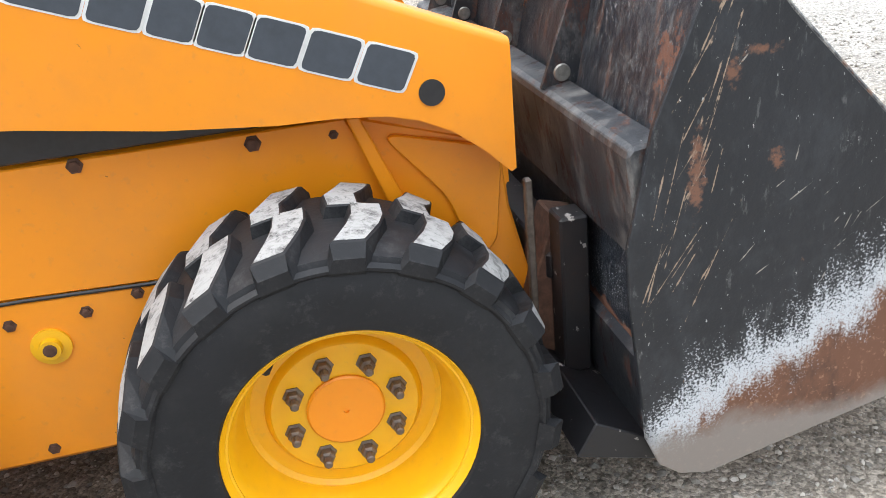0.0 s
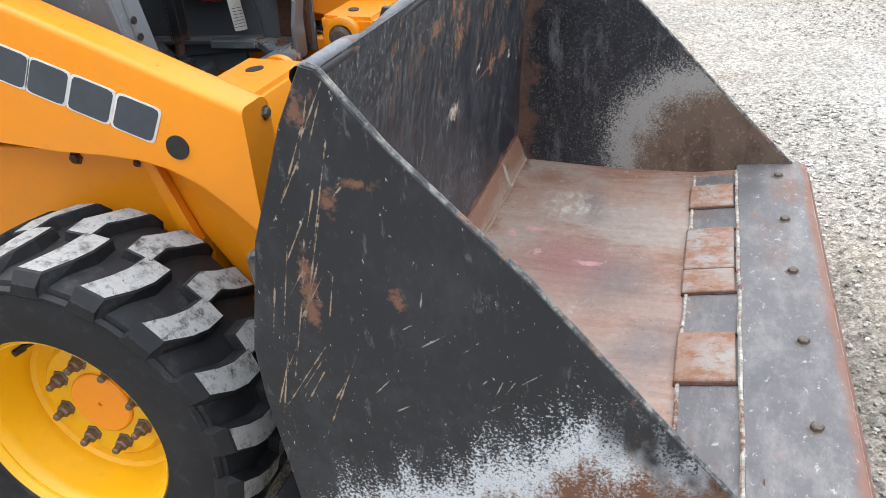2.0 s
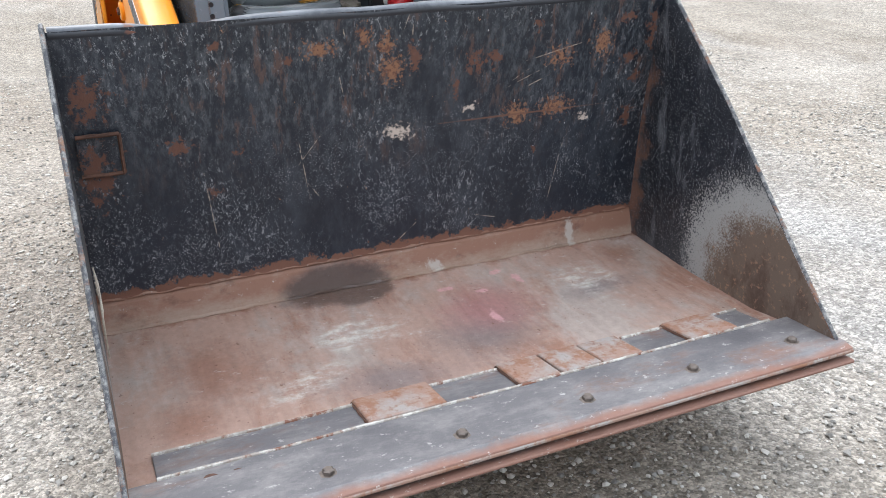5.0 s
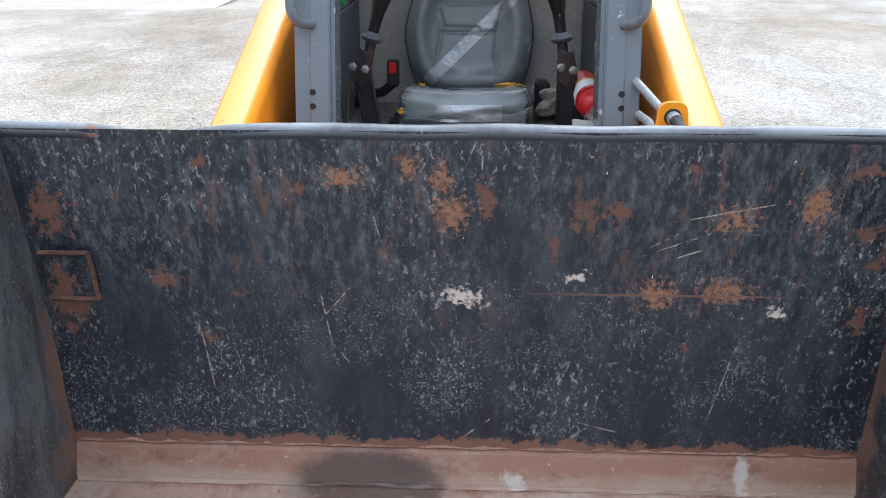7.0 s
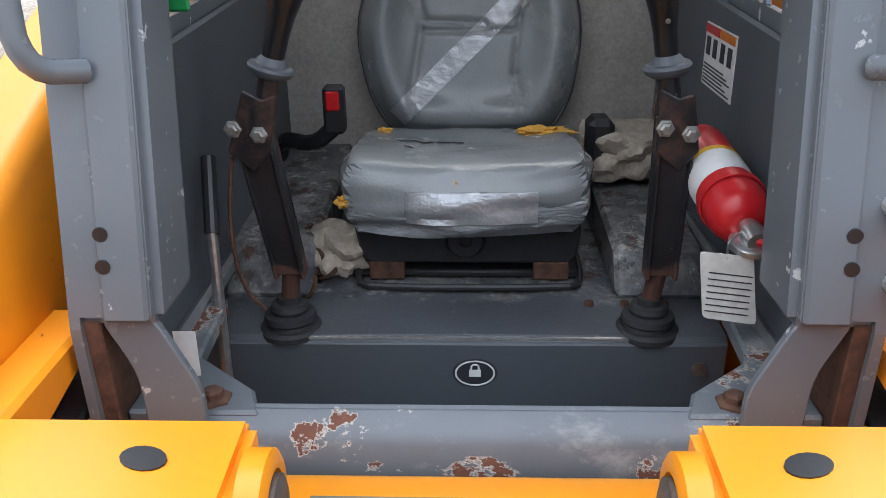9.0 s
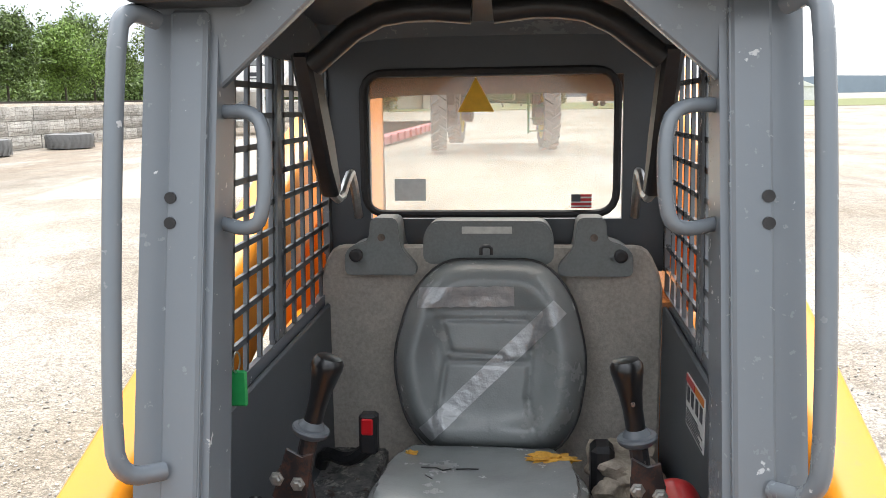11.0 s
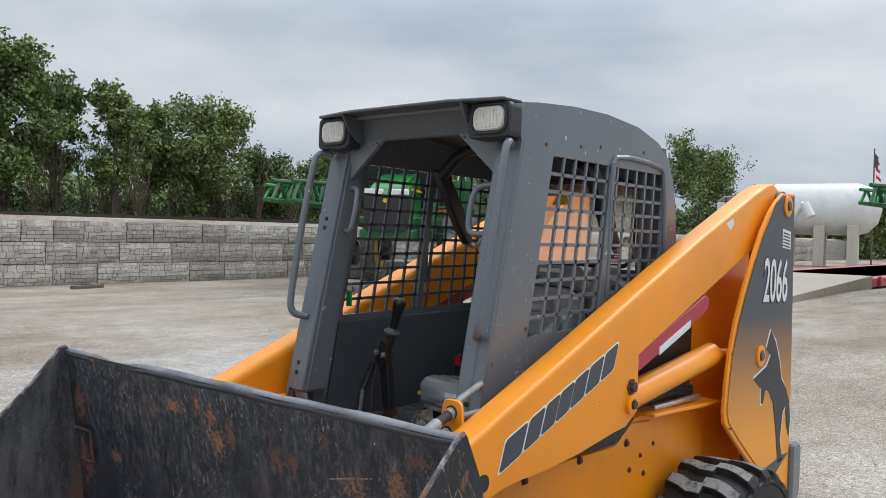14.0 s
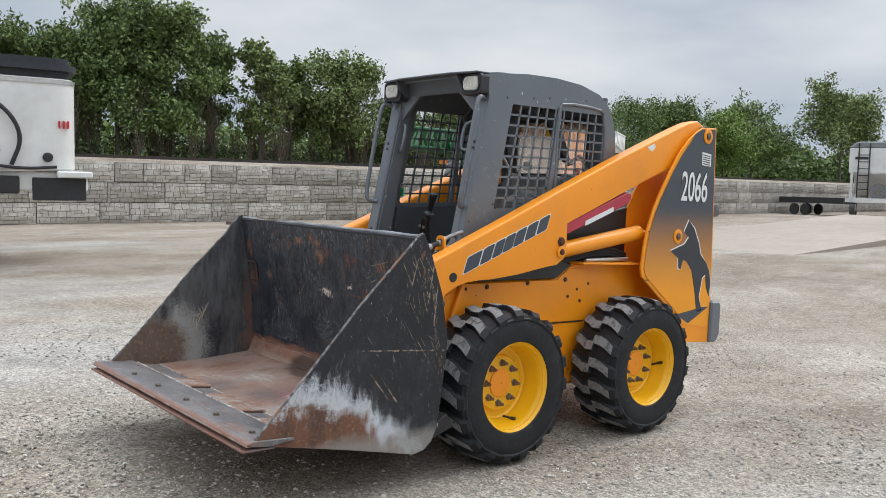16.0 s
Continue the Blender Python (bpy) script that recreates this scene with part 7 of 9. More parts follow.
# drive levers: a rubber boot, a channel leaning outwards, a bolted clamp, then the grip
for s, (y_boot, y_low, y_top, y_neck, y_collar, y_grip) in ((-1, (0.281, 0.272, 0.312, 0.292, 0.277, 0.240)), (1, (0.271, 0.281, 0.284, 0.276, 0.265, 0.244))):
    y_boot, y_low, y_top, y_neck, y_collar, y_grip = (s * v for v in (y_boot, y_low, y_top, y_neck, y_collar, y_grip))
    face = [(y_low - 0.023, 0.925), (y_low + 0.023, 0.925), (y_top + 0.027, 1.165), (y_top - 0.027, 1.165)]
    rails = [[(y_low + d - 0.003, 0.925), (y_low + d + 0.003, 0.925), (y_top + d * 1.15 + 0.003, 1.165), (y_top + d * 1.15 - 0.003, 1.165)] for d in (-0.020, 0.020)]
    lev = part("drive_lever", prism(face, -0.330, -0.324, 0.002, "x"), LEVER, loader, "black drive lever, rust showing through")
    for r in rails:
        part("lever_side", prism(r, -0.324, -0.292, 0.002, "x"), LEVER, lev)
    part("lever_web", prism([(y_low - 0.020, 0.93), (y_low + 0.020, 0.93), (y_top + 0.023, 1.155), (y_top - 0.023, 1.155)], -0.306, -0.298, 0.002, "x"), LEVER, lev)
    part("lever_rod", tube([(-0.318, y_boot, 0.865), (-0.315, y_low, 0.945)], 0.014, 12), LEVER, lev)
    clamp = [(y_top - 0.030, 1.125), (y_top + 0.004, 1.095), (y_top + 0.030, 1.125), (y_neck + 0.024, 1.205), (y_neck + 0.004, 1.198), (y_neck - 0.022, 1.212)]
    part("lever_clamp", prism(clamp, -0.294, -0.287, 0.002, "x"), LEVER, lev, "rust-stained clamp plate")
    part("lever_neck", tube([(-0.308, y_neck, 1.165), (-0.310, y_collar, 1.232)], 0.0155, 12), LEVER, lev)
    for dy, z in ((-0.020, 1.158), (0.016, 1.150)):
        part("lever_bolt", turned([(0.013, 0), (0.013, 0.002), (0.0095, 0.003), (0.0095, 0.009), (0.006, 0.011)], 6, "x"), BOLT_ZINC, lev, m=pose(-0.287, y_top + dy, z))
    way = Vector((0.0, y_grip - y_collar, 0.128)).to_track_quat("Z", "Y").to_matrix().to_4x4()
    g = Matrix.Translation((-0.310, y_collar, 1.236)) @ way
    part("grip", turned([(0.0165, 0.0), (0.0160, 0.02), (0.0165, 0.05), (0.0190, 0.075), (0.0240, 0.100), (0.0270, 0.116), (0.0265, 0.126), (0.0215, 0.133), (0.006, 0.136)], 20, "z", g), GRIP, lev, "glossy black moulded hand grip", True)
    part("grip_button", turned([(0.0035, -0.0255), (0.0035, -0.0195)], 8, "y", g @ pose(0, 0, 0, 0, 0, 90) @ pose(0, 0, 0.066)), DULL_STEEL, lev)
    part("grip_collar", turned([(0.016, -0.012), (0.0235, -0.010), (0.031, -0.004), (0.033, 0.002), (0.031, 0.006), (0.0235, 0.008), (0.020, 0.014), (0.017, 0.018)], 26, "z", g), CAB_DARK, lev, "worn grey flange", True)
    part("lever_boot", turned([(0.050, 0), (0.050, 0.008), (0.045, 0.013), (0.038, 0.0135), (0.036, 0.019), (0.041, 0.024), (0.039, 0.032), (0.028, 0.035), (0.030, 0.041), (0.027, 0.048), (0.018, 0.050), (0.018, 0.060)], 30, "z"), RUBBER, lev, "ringed black rubber boot", 30, pose(-0.316, y_boot, 0.828))
part("cable", tube([(-0.31, -0.33, 1.10), (-0.29, -0.34, 1.0), (-0.29, -0.33, 0.90), (-0.30, -0.30, 0.86)], 0.003, 6, 2), RUST, loader)
rod1 = part("park_lever", rod((-0.215, -0.345, 0.72), (-0.262, -0.357, 1.01), 0.008, 10), STEEL, loader, "thin lever with a black sleeve")
part("lever_sleeve", rod((-0.259, -0.356, 1.0), (-0.323, -0.369, 1.095), 0.011, 12, 0.004), BLACK, rod1)
label = part("warning_label", box(-0.645, -0.470, 0.4025, 0.4045, 1.148, 1.252), WHITE, loader, "white warning label with coloured header")
part("warning_label", box(0.0, 0.001, -0.352, -0.325, 0.925, 0.985, 0, pose(-0.02, 0, 0)), WHITE, loader, "small white warning label")
for x0, x1, mt in ((-0.643, -0.560, RED), (-0.555, -0.472, WARN_ORANGE)):
    part("label_header", box(x0, x1, 0.4010, 0.4022, 1.236, 1.250), mt, label)
for k in range(6):
    part("print_bar", box(-0.637, -0.480 - 0.02 * (k % 3), 0.4012, 0.4022, 1.153 + 0.006 * k, 1.1552 + 0.006 * k), INK, label)
for x in (-0.62, -0.58, -0.535, -0.495):
    part("print_bar", box(x - 0.011, x + 0.011, 0.4012, 0.4022, 1.200, 1.230), INK, label)

# loose things in the cab
ext = thing("fire_extinguisher", "small red fire extinguisher with a white label by the cab wall", "extinguisher", LOADER)
tilt = pose(-0.385, 0.355, 1.085, 0, 0, 0) @ Vector((1, 0.06, -0.18)).to_track_quat("Z", "Y").to_matrix().to_4x4() @ Matrix.Diagonal((0.93, 0.93, 1, 1))
part("cylinder", turned([(0.0, -0.035), (0.03, -0.030), (0.043, -0.010), (0.045, 0.005), (0.045, 0.182), (0.041, 0.198), (0.030, 0.209), (0.018, 0.213)], 28, "z", tilt), RED, ext, "", True)
part("label_band", turned([(0.0455, 0.072), (0.0458, 0.072), (0.0458, 0.130), (0.0455, 0.130)], 28, "z", tilt, close=True), WHITE, ext, "white instruction label", True)
part("label_band", turned([(0.0459, 0.065), (0.0462, 0.065), (0.0462, 0.075), (0.0459, 0.075)], 28, "z", tilt, close=True), SAFETY_YELLOW, ext)
for k in range(6):
    mm = tilt @ pose(0, 0, 0, 0, 0, -120 + 14 * k)
    part("print_bar", box(0.0460, 0.0464, -0.0035, 0.0035, 0.084, 0.122 - 0.008 * (k % 3), 0, mm), INK, ext)
part("valve", joined(turned([(0.014, 0.215), (0.018, 0.235), (0.014, 0.255)], 14, "z", tilt), turned([(0.030, 0.0), (0.030, 0.008), (0.024, 0.012)], 20, "y", tilt @ pose(0, -0.02, 0.235))), STEEL, ext, "", True)
part("handle", tube([tilt @ Vector(p) for p in ((0.0, 0.0, 0.25), (0.03, 0.0, 0.262), (0.05, 0.0, 0.23), (0.06, 0.01, 0.15))], 0.007, 8, 2), RED, ext)
part("bracket_strap", turned([(0.0465, 0.145), (0.049, 0.145), (0.049, 0.158), (0.0465, 0.158)], 28, "z", tilt, close=True), RED, ext)
tag = thing("inspection_tag", "white card inspection tag hanging from a wire loop", "tag", LOADER)
part("card", prism(rounded([(0.313, 0.935), (0.383, 0.925), (0.368, 1.020), (0.300, 1.028)], 0.006, 2), -0.137, -0.135, 0, "x"), TAG_WHITE, tag)
for k in range(7):
    part("print_bar", prism([(0.314, 0.945 + 0.009 * k), (0.370, 0.938 + 0.009 * k), (0.370, 0.9395 + 0.009 * k), (0.314, 0.9465 + 0.009 * k)], -0.1348, -0.1342, 0, "x"), INK, tag)
part("wire_loop", tube([(-0.136, 0.335, 1.018), (-0.14, 0.335, 1.04), (-0.15, 0.355, 1.05), (-0.16, 0.372, 1.05)], 0.0018, 5, 2), STEEL, tag)
rag = thing("rag", "crumpled beige shop rag on the side box", "rag", LOADER)
part("cloth", blob((-0.78, 0.31, 0.975), (0.10, 0.075, 0.05), 0.35, 4, 3, 0.4), CLOTH, rag, "", True)
rag2 = thing("rag", "small dirty rag beside the seat base", "rag", LOADER)
part("cloth", blob((-0.50, -0.215, 0.875), (0.05, 0.055, 0.040), 0.5, 4, 8, 0.2), CLOTH, rag2, "", True)
chain = thing("chain", "rusty steel chain heaped on the seat deck", "chain", LOADER)
for k in range(16):
    a = k * 2.4
    c = Vector((-0.47 + 0.045 * math.cos(a) - 0.004 * k, -0.255 + 0.03 * math.sin(a), 0.842 + 0.0035 * k))
    m = Matrix.Translation(c) @ Euler((random.uniform(-1, 1), random.uniform(-1, 1), a)).to_matrix().to_4x4()
    pts = [m @ Vector((0.017 * math.cos(t) * 1.3, 0.011 * math.sin(t), 0)) for t in [2 * math.pi * j / 10 for j in range(11)]]
    part("link", tube(pts, 0.0042, 6), RUST, chain)
key = thing("key_fob", "green plastic key fob hanging on a ring", "key fob", LOADER)
part("fob", box(-0.140, -0.134, -0.352, -0.322, 1.335, 1.39, 0.003), GREEN_TAG, key)
part("ring", turned([(0.014, -0.001), (0.016, -0.001), (0.016, 0.001), (0.014, 0.001)], 18, "y", pose(-0.137, -0.337, 1.402), close=True), STEEL, key)

# the cabin's fittings sit a little to the right of the middle
fixed = ("rear_frame", "safety_bar", "bar_end", "inner_panel", "wall_rib", "front_sill", "drive_lever", "key_fob", "foot_pan", "warning_label")
for ob in [o for o in scene.objects if o not in earlier and (o.parent is None or o.parent == loader)]:
    if ob.name.split(".")[0] not in fixed:
        ob.matrix_basis = pose(0, -0.014, 0.012) @ ob.matrix_basis


# ---- round the yard ----
def from_arrays(name, verts, faces, mat, parent=None, label="", m=None):
    me = bpy.data.meshes.new(name)
    me.from_pydata(verts, [], faces)
    me.materials.append(mat)
    ob = new(name, me)
    ob.parent = parent
    if m is not None:
        ob.matrix_local = m
    return tagged(ob, label) if label else ob


# retaining wall of cast stone blocks, with a railway bank on top
WALL_Y, COURSE = -20.0, 0.57
WALL_H = 3 * COURSE


def block_mesh(seed, w):
    rnd = random.Random(seed)
    nx, nz = 6, 3
    verts, faces = [], []
    for j in range(nz + 1):
        for i in range(nx + 1):
            rim = i in (0, nx) or j in (0, nz)
            verts.append((w * i / nx, 0.0 if rim else 0.03 + rnd.random() * 0.05, (COURSE - 0.02) * j / nz))
    for j in range(nz):
        for i in range(nx):
            a = j * (nx + 1) + i
            faces.append((a + 1, a, a + nx + 1, a + nx + 2))
    k = len(verts)
    verts += [(0, -0.5, 0), (w, -0.5, 0), (w, -0.5, COURSE - 0.02), (0, -0.5, COURSE - 0.02)]
    tl, tr, br = nz * (nx + 1), nz * (nx + 1) + nx, nx
    faces += [(0, br, k + 1, k), (k + 3, k + 2, tr, tl), (k, k + 3, tl, 0), (br, tr, k + 2, k + 1)]
    me = bpy.data.meshes.new("stone_block")
    me.from_pydata(verts, [], faces)
    me.materials.append(STONE)
    return me


blocks = [block_mesh(k, w - 0.02) for k, w in enumerate((1.22, 1.22, 1.22, 0.82, 0.82, 1.62, 1.62))]
wall_core = part("wall_south", box(-92, 22, WALL_Y - 0.9, WALL_Y - 0.06, -0.2, WALL_H - 0.02), STONE)
tagged(wall_core, "long retaining wall of pale cast stone blocks in three courses", "wall", kind="structure")
rnd = random.Random(4)
for c in range(3):
    x = -70.0 - 0.6 * (c % 2)
    while x < 20:
        me = rnd.choice(blocks)
        w = max(v.co.x for v in me.vertices) + 0.02
        o = new("stone_block", me)
        o.parent = wall_core
        o.matrix_local = Matrix.Translation((x, WALL_Y + rnd.uniform(-0.015, 0.015), c * COURSE + 0.005))
        x += w
# shade under the trees put into the leaf colour; the weeds share it
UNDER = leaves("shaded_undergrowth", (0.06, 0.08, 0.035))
RAIL_STEEL = plain("rail_steel", (0.045, 0.035, 0.03), 0.6, 0.3, 20, 0.3, 0.2)
bank = bmesh.new()
rows = []
for i in range(60):
    x = -110 + 160 * i / 59
    rows.append([bank.verts.new((x, y, z + 0.1 * noise.noise(Vector((x * 0.3, y, 0))) * (1 if y < -24 else 0.1))) for y, z in ((WALL_Y - 0.1, WALL_H - 0.03), (-20.9, WALL_H + 0.10), (-23.2, WALL_H + 0.16), (-25, WALL_H), (-30, WALL_H), (-60, WALL_H + 0.5), (-400, WALL_H + 1.5))])
for P, Q in zip(rows, rows[1:]):
    for k in range(6):
        f = bank.faces.new((P[k], Q[k], Q[k + 1], P[k + 1]))
        f.material_index = 0 if k < 3 else 1
tagged(part("ground_bank", bank, [GRAVEL, GRASS], None, "", True), "gravel railway bank above the wall with rough grass behind", "bank", kind="structure")
for y in (-21.3, -22.75):
    rl = thing("rail", "rusty steel railway rail on the gravel bank", "rail", group="railway rails")
    part("rail_bar", box(-90, 40, y - 0.035, y + 0.035, WALL_H + 0.06, WALL_H + 0.20, 0.0), RAIL_STEEL, rl)



# trees
def tree(x, y, z, tall, wide, mat, seed, bare=0.25, clumps=420, shape=1.0, low=0.22, leaf=0.078, label="broad leafy tree with an uneven crown and gaps"):
    height, spread = tall * 0.89, wide * 0.86
    rnd = random.Random(seed)
    t = thing("tree", label, "tree", pose(x, y, z, 0, 0, rnd.uniform(0, 360)), group="trees behind the wall")
    limbs, tips = [], []
    trunk = [(0, 0, -0.1)]
    for k in range(1, 7):
        f = k / 6
        trunk.append((rnd.uniform(-0.1, 0.1) * f * height * 0.12, rnd.uniform(-0.1, 0.1) * f * height * 0.12, height * 0.86 * f))
    r0 = height * 0.018
    limbs.append(tube(trunk, r0, 7, 1, taper=r0 * 0.2))
    for k in range(16):
        f = bare + (0.92 - bare) * k / 15
        i = min(int(f / 0.86 * 6), 5)
        p = Vector(trunk[i]).lerp(Vector(trunk[i + 1]), 0.4)
        a = rnd.uniform(0, 2 * math.pi)
        reach = spread * (0.45 + 0.5 * rnd.random()) * (1.05 - 0.55 * max(0, (f - 0.5) / 0.5))
        q = p + Vector((math.cos(a) * reach, math.sin(a) * reach, height * rnd.uniform(0.06, 0.2)))
        mid = p.lerp(q, 0.5) + Vector((0, 0, height * 0.02))
        limbs.append(tube([p, mid, q], r0 * 0.42, 5, 1, taper=r0 * 0.07))
        tips += [q, mid, p.lerp(q, 0.75)]
        for _ in range(2):
            b = q + Vector((rnd.uniform(-1, 1), rnd.uniform(-1, 1), rnd.uniform(-0.2, 0.9))) * spread * 0.3
            limbs.append(tube([p.lerp(q, 0.6), b], r0 * 0.18, 4, taper=r0 * 0.04))
            tips.append(b)
    part("trunk", joined(*limbs), BARK, t, "grey-brown trunk and limbs")
    nr = np.random.RandomState(seed)
    centers = []
    for k in range(clumps):
        if nr.rand() < 0.80:
            c = np.array(tips[nr.randint(len(tips))]) + nr.normal(0, 1, 3) * spread * np.array([0.16, 0.16, 0.11])
        else:
            d = nr.normal(0, 1, 3)
            d /= np.linalg.norm(d)
            rr = (0.55 + 0.5 * nr.rand()) * (1 + 0.35 * noise.noise(Vector(d * 1.9 + seed)))
            zc = height * (low + 1.0) / 2
            c = np.array([d[0] * spread * rr, d[1] * spread * rr, zc + d[2] * height * (1 - low) / 2 * rr * shape])
        if c[2] > height * low * 0.8:
            centers.append(c)
    centers = np.array(centers)
    per = 40
    n = len(centers) * per
    c = np.repeat(centers, per, 0) + nr.normal(0, 1, (n, 3)) * spread * 0.085 + nr.normal(0, 0.06, (n, 3))
    u = nr.normal(0, 1, (n, 3))
    u /= np.linalg.norm(u, axis=1)[:, None]
    v = np.cross(u, nr.normal(0, 1, (n, 3)))
    v /= np.linalg.norm(v, axis=1)[:, None]
    s = (leaf * (0.55 + 0.9 * nr.rand(n)))[:, None]
    pts = np.stack([c - u * s, c + v * s * 0.5, c + u * s, c - v * s * 0.5], 1).reshape(-1, 3)
    from_arrays("crown", pts.tolist(), [(4 * k, 4 * k + 1, 4 * k + 2, 4 * k + 3) for k in range(n)], mat, t, "crown of many small leaves")
    return t


TZ = WALL_H
tree(-4.5, -29.9, TZ, 5.3, 2.0, LEAF[0], 11, clumps=420)
tree(-6.5, -31.4, TZ, 5.5, 1.9, LEAF[0], 12, clumps=420)
tree(-7.2, -29.2, TZ, 5.3, 1.9, LEAF[1], 13, clumps=420)
tree(-8.2, -27.9, TZ, 6.75, 2.1, LEAF[0], 14, clumps=560, bare=0.2)
tree(-10.1, -27.6, TZ, 6.45, 1.8, LEAF[1], 15, clumps=480, bare=0.22)
tree(-12.1, -28.4, TZ, 5.9, 1.2, LEAF[0], 28, clumps=260)
tree(-13.35, -26.6, TZ, 5.75, 1.0, LEAF[2], 29, clumps=190, bare=0.15, label="tall thin leafy tree")
tree(-15.6, -28.2, TZ, 5.1, 1.3, LEAF[1], 30, clumps=260)
tree(-17.2, -27.0, TZ, 5.1, 2.0, LEAF[2], 16, clumps=520, low=0.1)
tree(-20.5, -27.2, TZ, 3.3, 1.6, LEAF[0], 17, clumps=330, low=0.1)
tree(-24.6, -28.0, TZ, 3.6, 1.7, LEAF[1], 18, clumps=330, low=0.1)
tree(-28.8, -30.0, TZ, 4.3, 2.0, LEAF[2], 19, clumps=360, low=0.1)
tree(-33.5, -31.0, TZ, 4.9, 2.2, LEAF[1], 20, clumps=380, low=0.1)
tree(-39.0, -33.0, TZ, 4.8, 2.5, LEAF[0], 21, clumps=380, low=0.1)
tree(-45.0, -33.0, TZ, 5.6, 2.8, LEAF[1], 22, clumps=400, low=0.1)
tree(-52.0, -34.0, TZ, 6.4, 3.0, LEAF[0], 23, clumps=420, leaf=0.11, low=0.1)
tree(-59.0, -34.0, TZ, 6.0, 2.8, LEAF[3], 24, clumps=420, leaf=0.11, low=0.1)
tree(-66.0, -35.5, TZ, 7.4, 3.4, LEAF[1], 31, clumps=460, leaf=0.12, low=0.1)
tree(-71.0, -30.0, TZ, 8.9, 4.0, LEAF[2], 25, clumps=420, bare=0.35, shape=0.75, low=0.36, leaf=0.12, label="tall lone tree with an open spreading crown")
tree(1.5, -30.0, TZ, 5.4, 2.3, LEAF[0], 26, clumps=420)
tree(-64.0, -12.0, 0, 5.0, 2.6, LEAF[2], 27, clumps=300, leaf=0.14, label="small yard tree with a sparse crown")


def scrub(name, x0, x1, y0, y1, z, h, count, mats, seed, leaf, label, ridge=1.0):
    """Low woods: leaf clumps heaped along a strip, as one mass."""
    nr = np.random.RandomState(seed)
    cx, cy = nr.uniform(x0, x1, count), nr.uniform(y0, y1, count)
    top = np.array([h * (0.55 + 0.45 * ridge * noise.noise(Vector((a * 0.16, b * 0.2, seed)))) for a, b in zip(cx, cy)])
    c = np.stack([cx, cy, z + top * nr.uniform(0.0, 1.0, count) ** 0.7], 1)
    per = 9
    n = count * per
    c = np.repeat(c, per, 0) + nr.normal(0, leaf * 1.6, (n, 3))
    u = nr.normal(0, 1, (n, 3))
    u /= np.linalg.norm(u, axis=1)[:, None]
    v = np.cross(u, nr.normal(0, 1, (n, 3)))
    v /= np.linalg.norm(v, axis=1)[:, None]
    s = (leaf * (0.6 + 0.8 * nr.rand(n)))[:, None]
    pts = np.stack([c - u * s, c + v * s * 0.55, c + u * s, c - v * s * 0.55], 1).reshape(-1, 3)
    ob = from_arrays(name, pts.tolist(), [(4 * k, 4 * k + 1, 4 * k + 2, 4 * k + 3) for k in range(n)], mats)
    return tagged(ob, label, "bushes", kind="stuff")


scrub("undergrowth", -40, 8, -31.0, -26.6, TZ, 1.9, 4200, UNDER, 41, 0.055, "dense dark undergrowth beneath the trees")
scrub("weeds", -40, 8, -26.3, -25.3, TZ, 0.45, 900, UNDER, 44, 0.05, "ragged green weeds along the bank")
scrub("far_woods", -130, 20, -60, -44, TZ, 4.6, 9000, LEAF[1], 42, 0.2, "far band of mixed woods behind the bank")
scrub("far_woods", -240, -205, -5, 8, 0, 11.5, 6000, LEAF[0], 43, 0.2, "far clump of woods beyond the yard")
scrub("far_woods", -98, -80, -52, -18, 0, 8.6, 6500, LEAF[0], 45, 0.22, "woods beyond the storage tank")
nb = random.Random(9)
for k in range(60):
    x, y = nb.uniform(-22, 1), nb.uniform(-28.6, -25.8)
    if k == 0:
        brush = thing("bare_shrub", "bare brown shrub with thin leafless stems", "shrub", pose(x, y, TZ), group="bare shrubs")
        stems = []
        for j in range(14):
            a, h = nb.uniform(0, 6.3), nb.uniform(1.2, 3.0)
            stems.append(tube([(0, 0, 0), (math.cos(a) * 0.2, math.sin(a) * 0.2, h * 0.5), (math.cos(a) * nb.uniform(0.2, 0.9), math.sin(a) * nb.uniform(0.2, 0.9), h)], 0.018, 4, 1, taper=0.004))
        part("bush", joined(*stems), BRUSH, brush)
    else:
        copy_thing(brush, pose(x, y, TZ, 0, 0, nb.uniform(0, 360)))


# hills on the horizon, the haze of the air put into their blue-grey colour
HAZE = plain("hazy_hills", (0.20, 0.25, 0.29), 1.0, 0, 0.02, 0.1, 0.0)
hills = bmesh.new()
low, high = [], []
for k in range(61):
    a = radians(90 + 3 * k)
    h = 34 + 26 * noise.noise(Vector((k * 0.31, 2.2, 0))) + 9 * noise.noise(Vector((k * 1.3, 0, 5)))
    low.append(hills.verts.new((2300 * math.cos(a), 2300 * math.sin(a), -5)))
    high.append(hills.verts.new((2300 * math.cos(a), 2300 * math.sin(a), h)))
for k in range(60):
    hills.faces.new((low[k], low[k + 1], high[k + 1], high[k]))
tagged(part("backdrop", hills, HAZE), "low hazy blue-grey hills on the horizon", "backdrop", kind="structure")

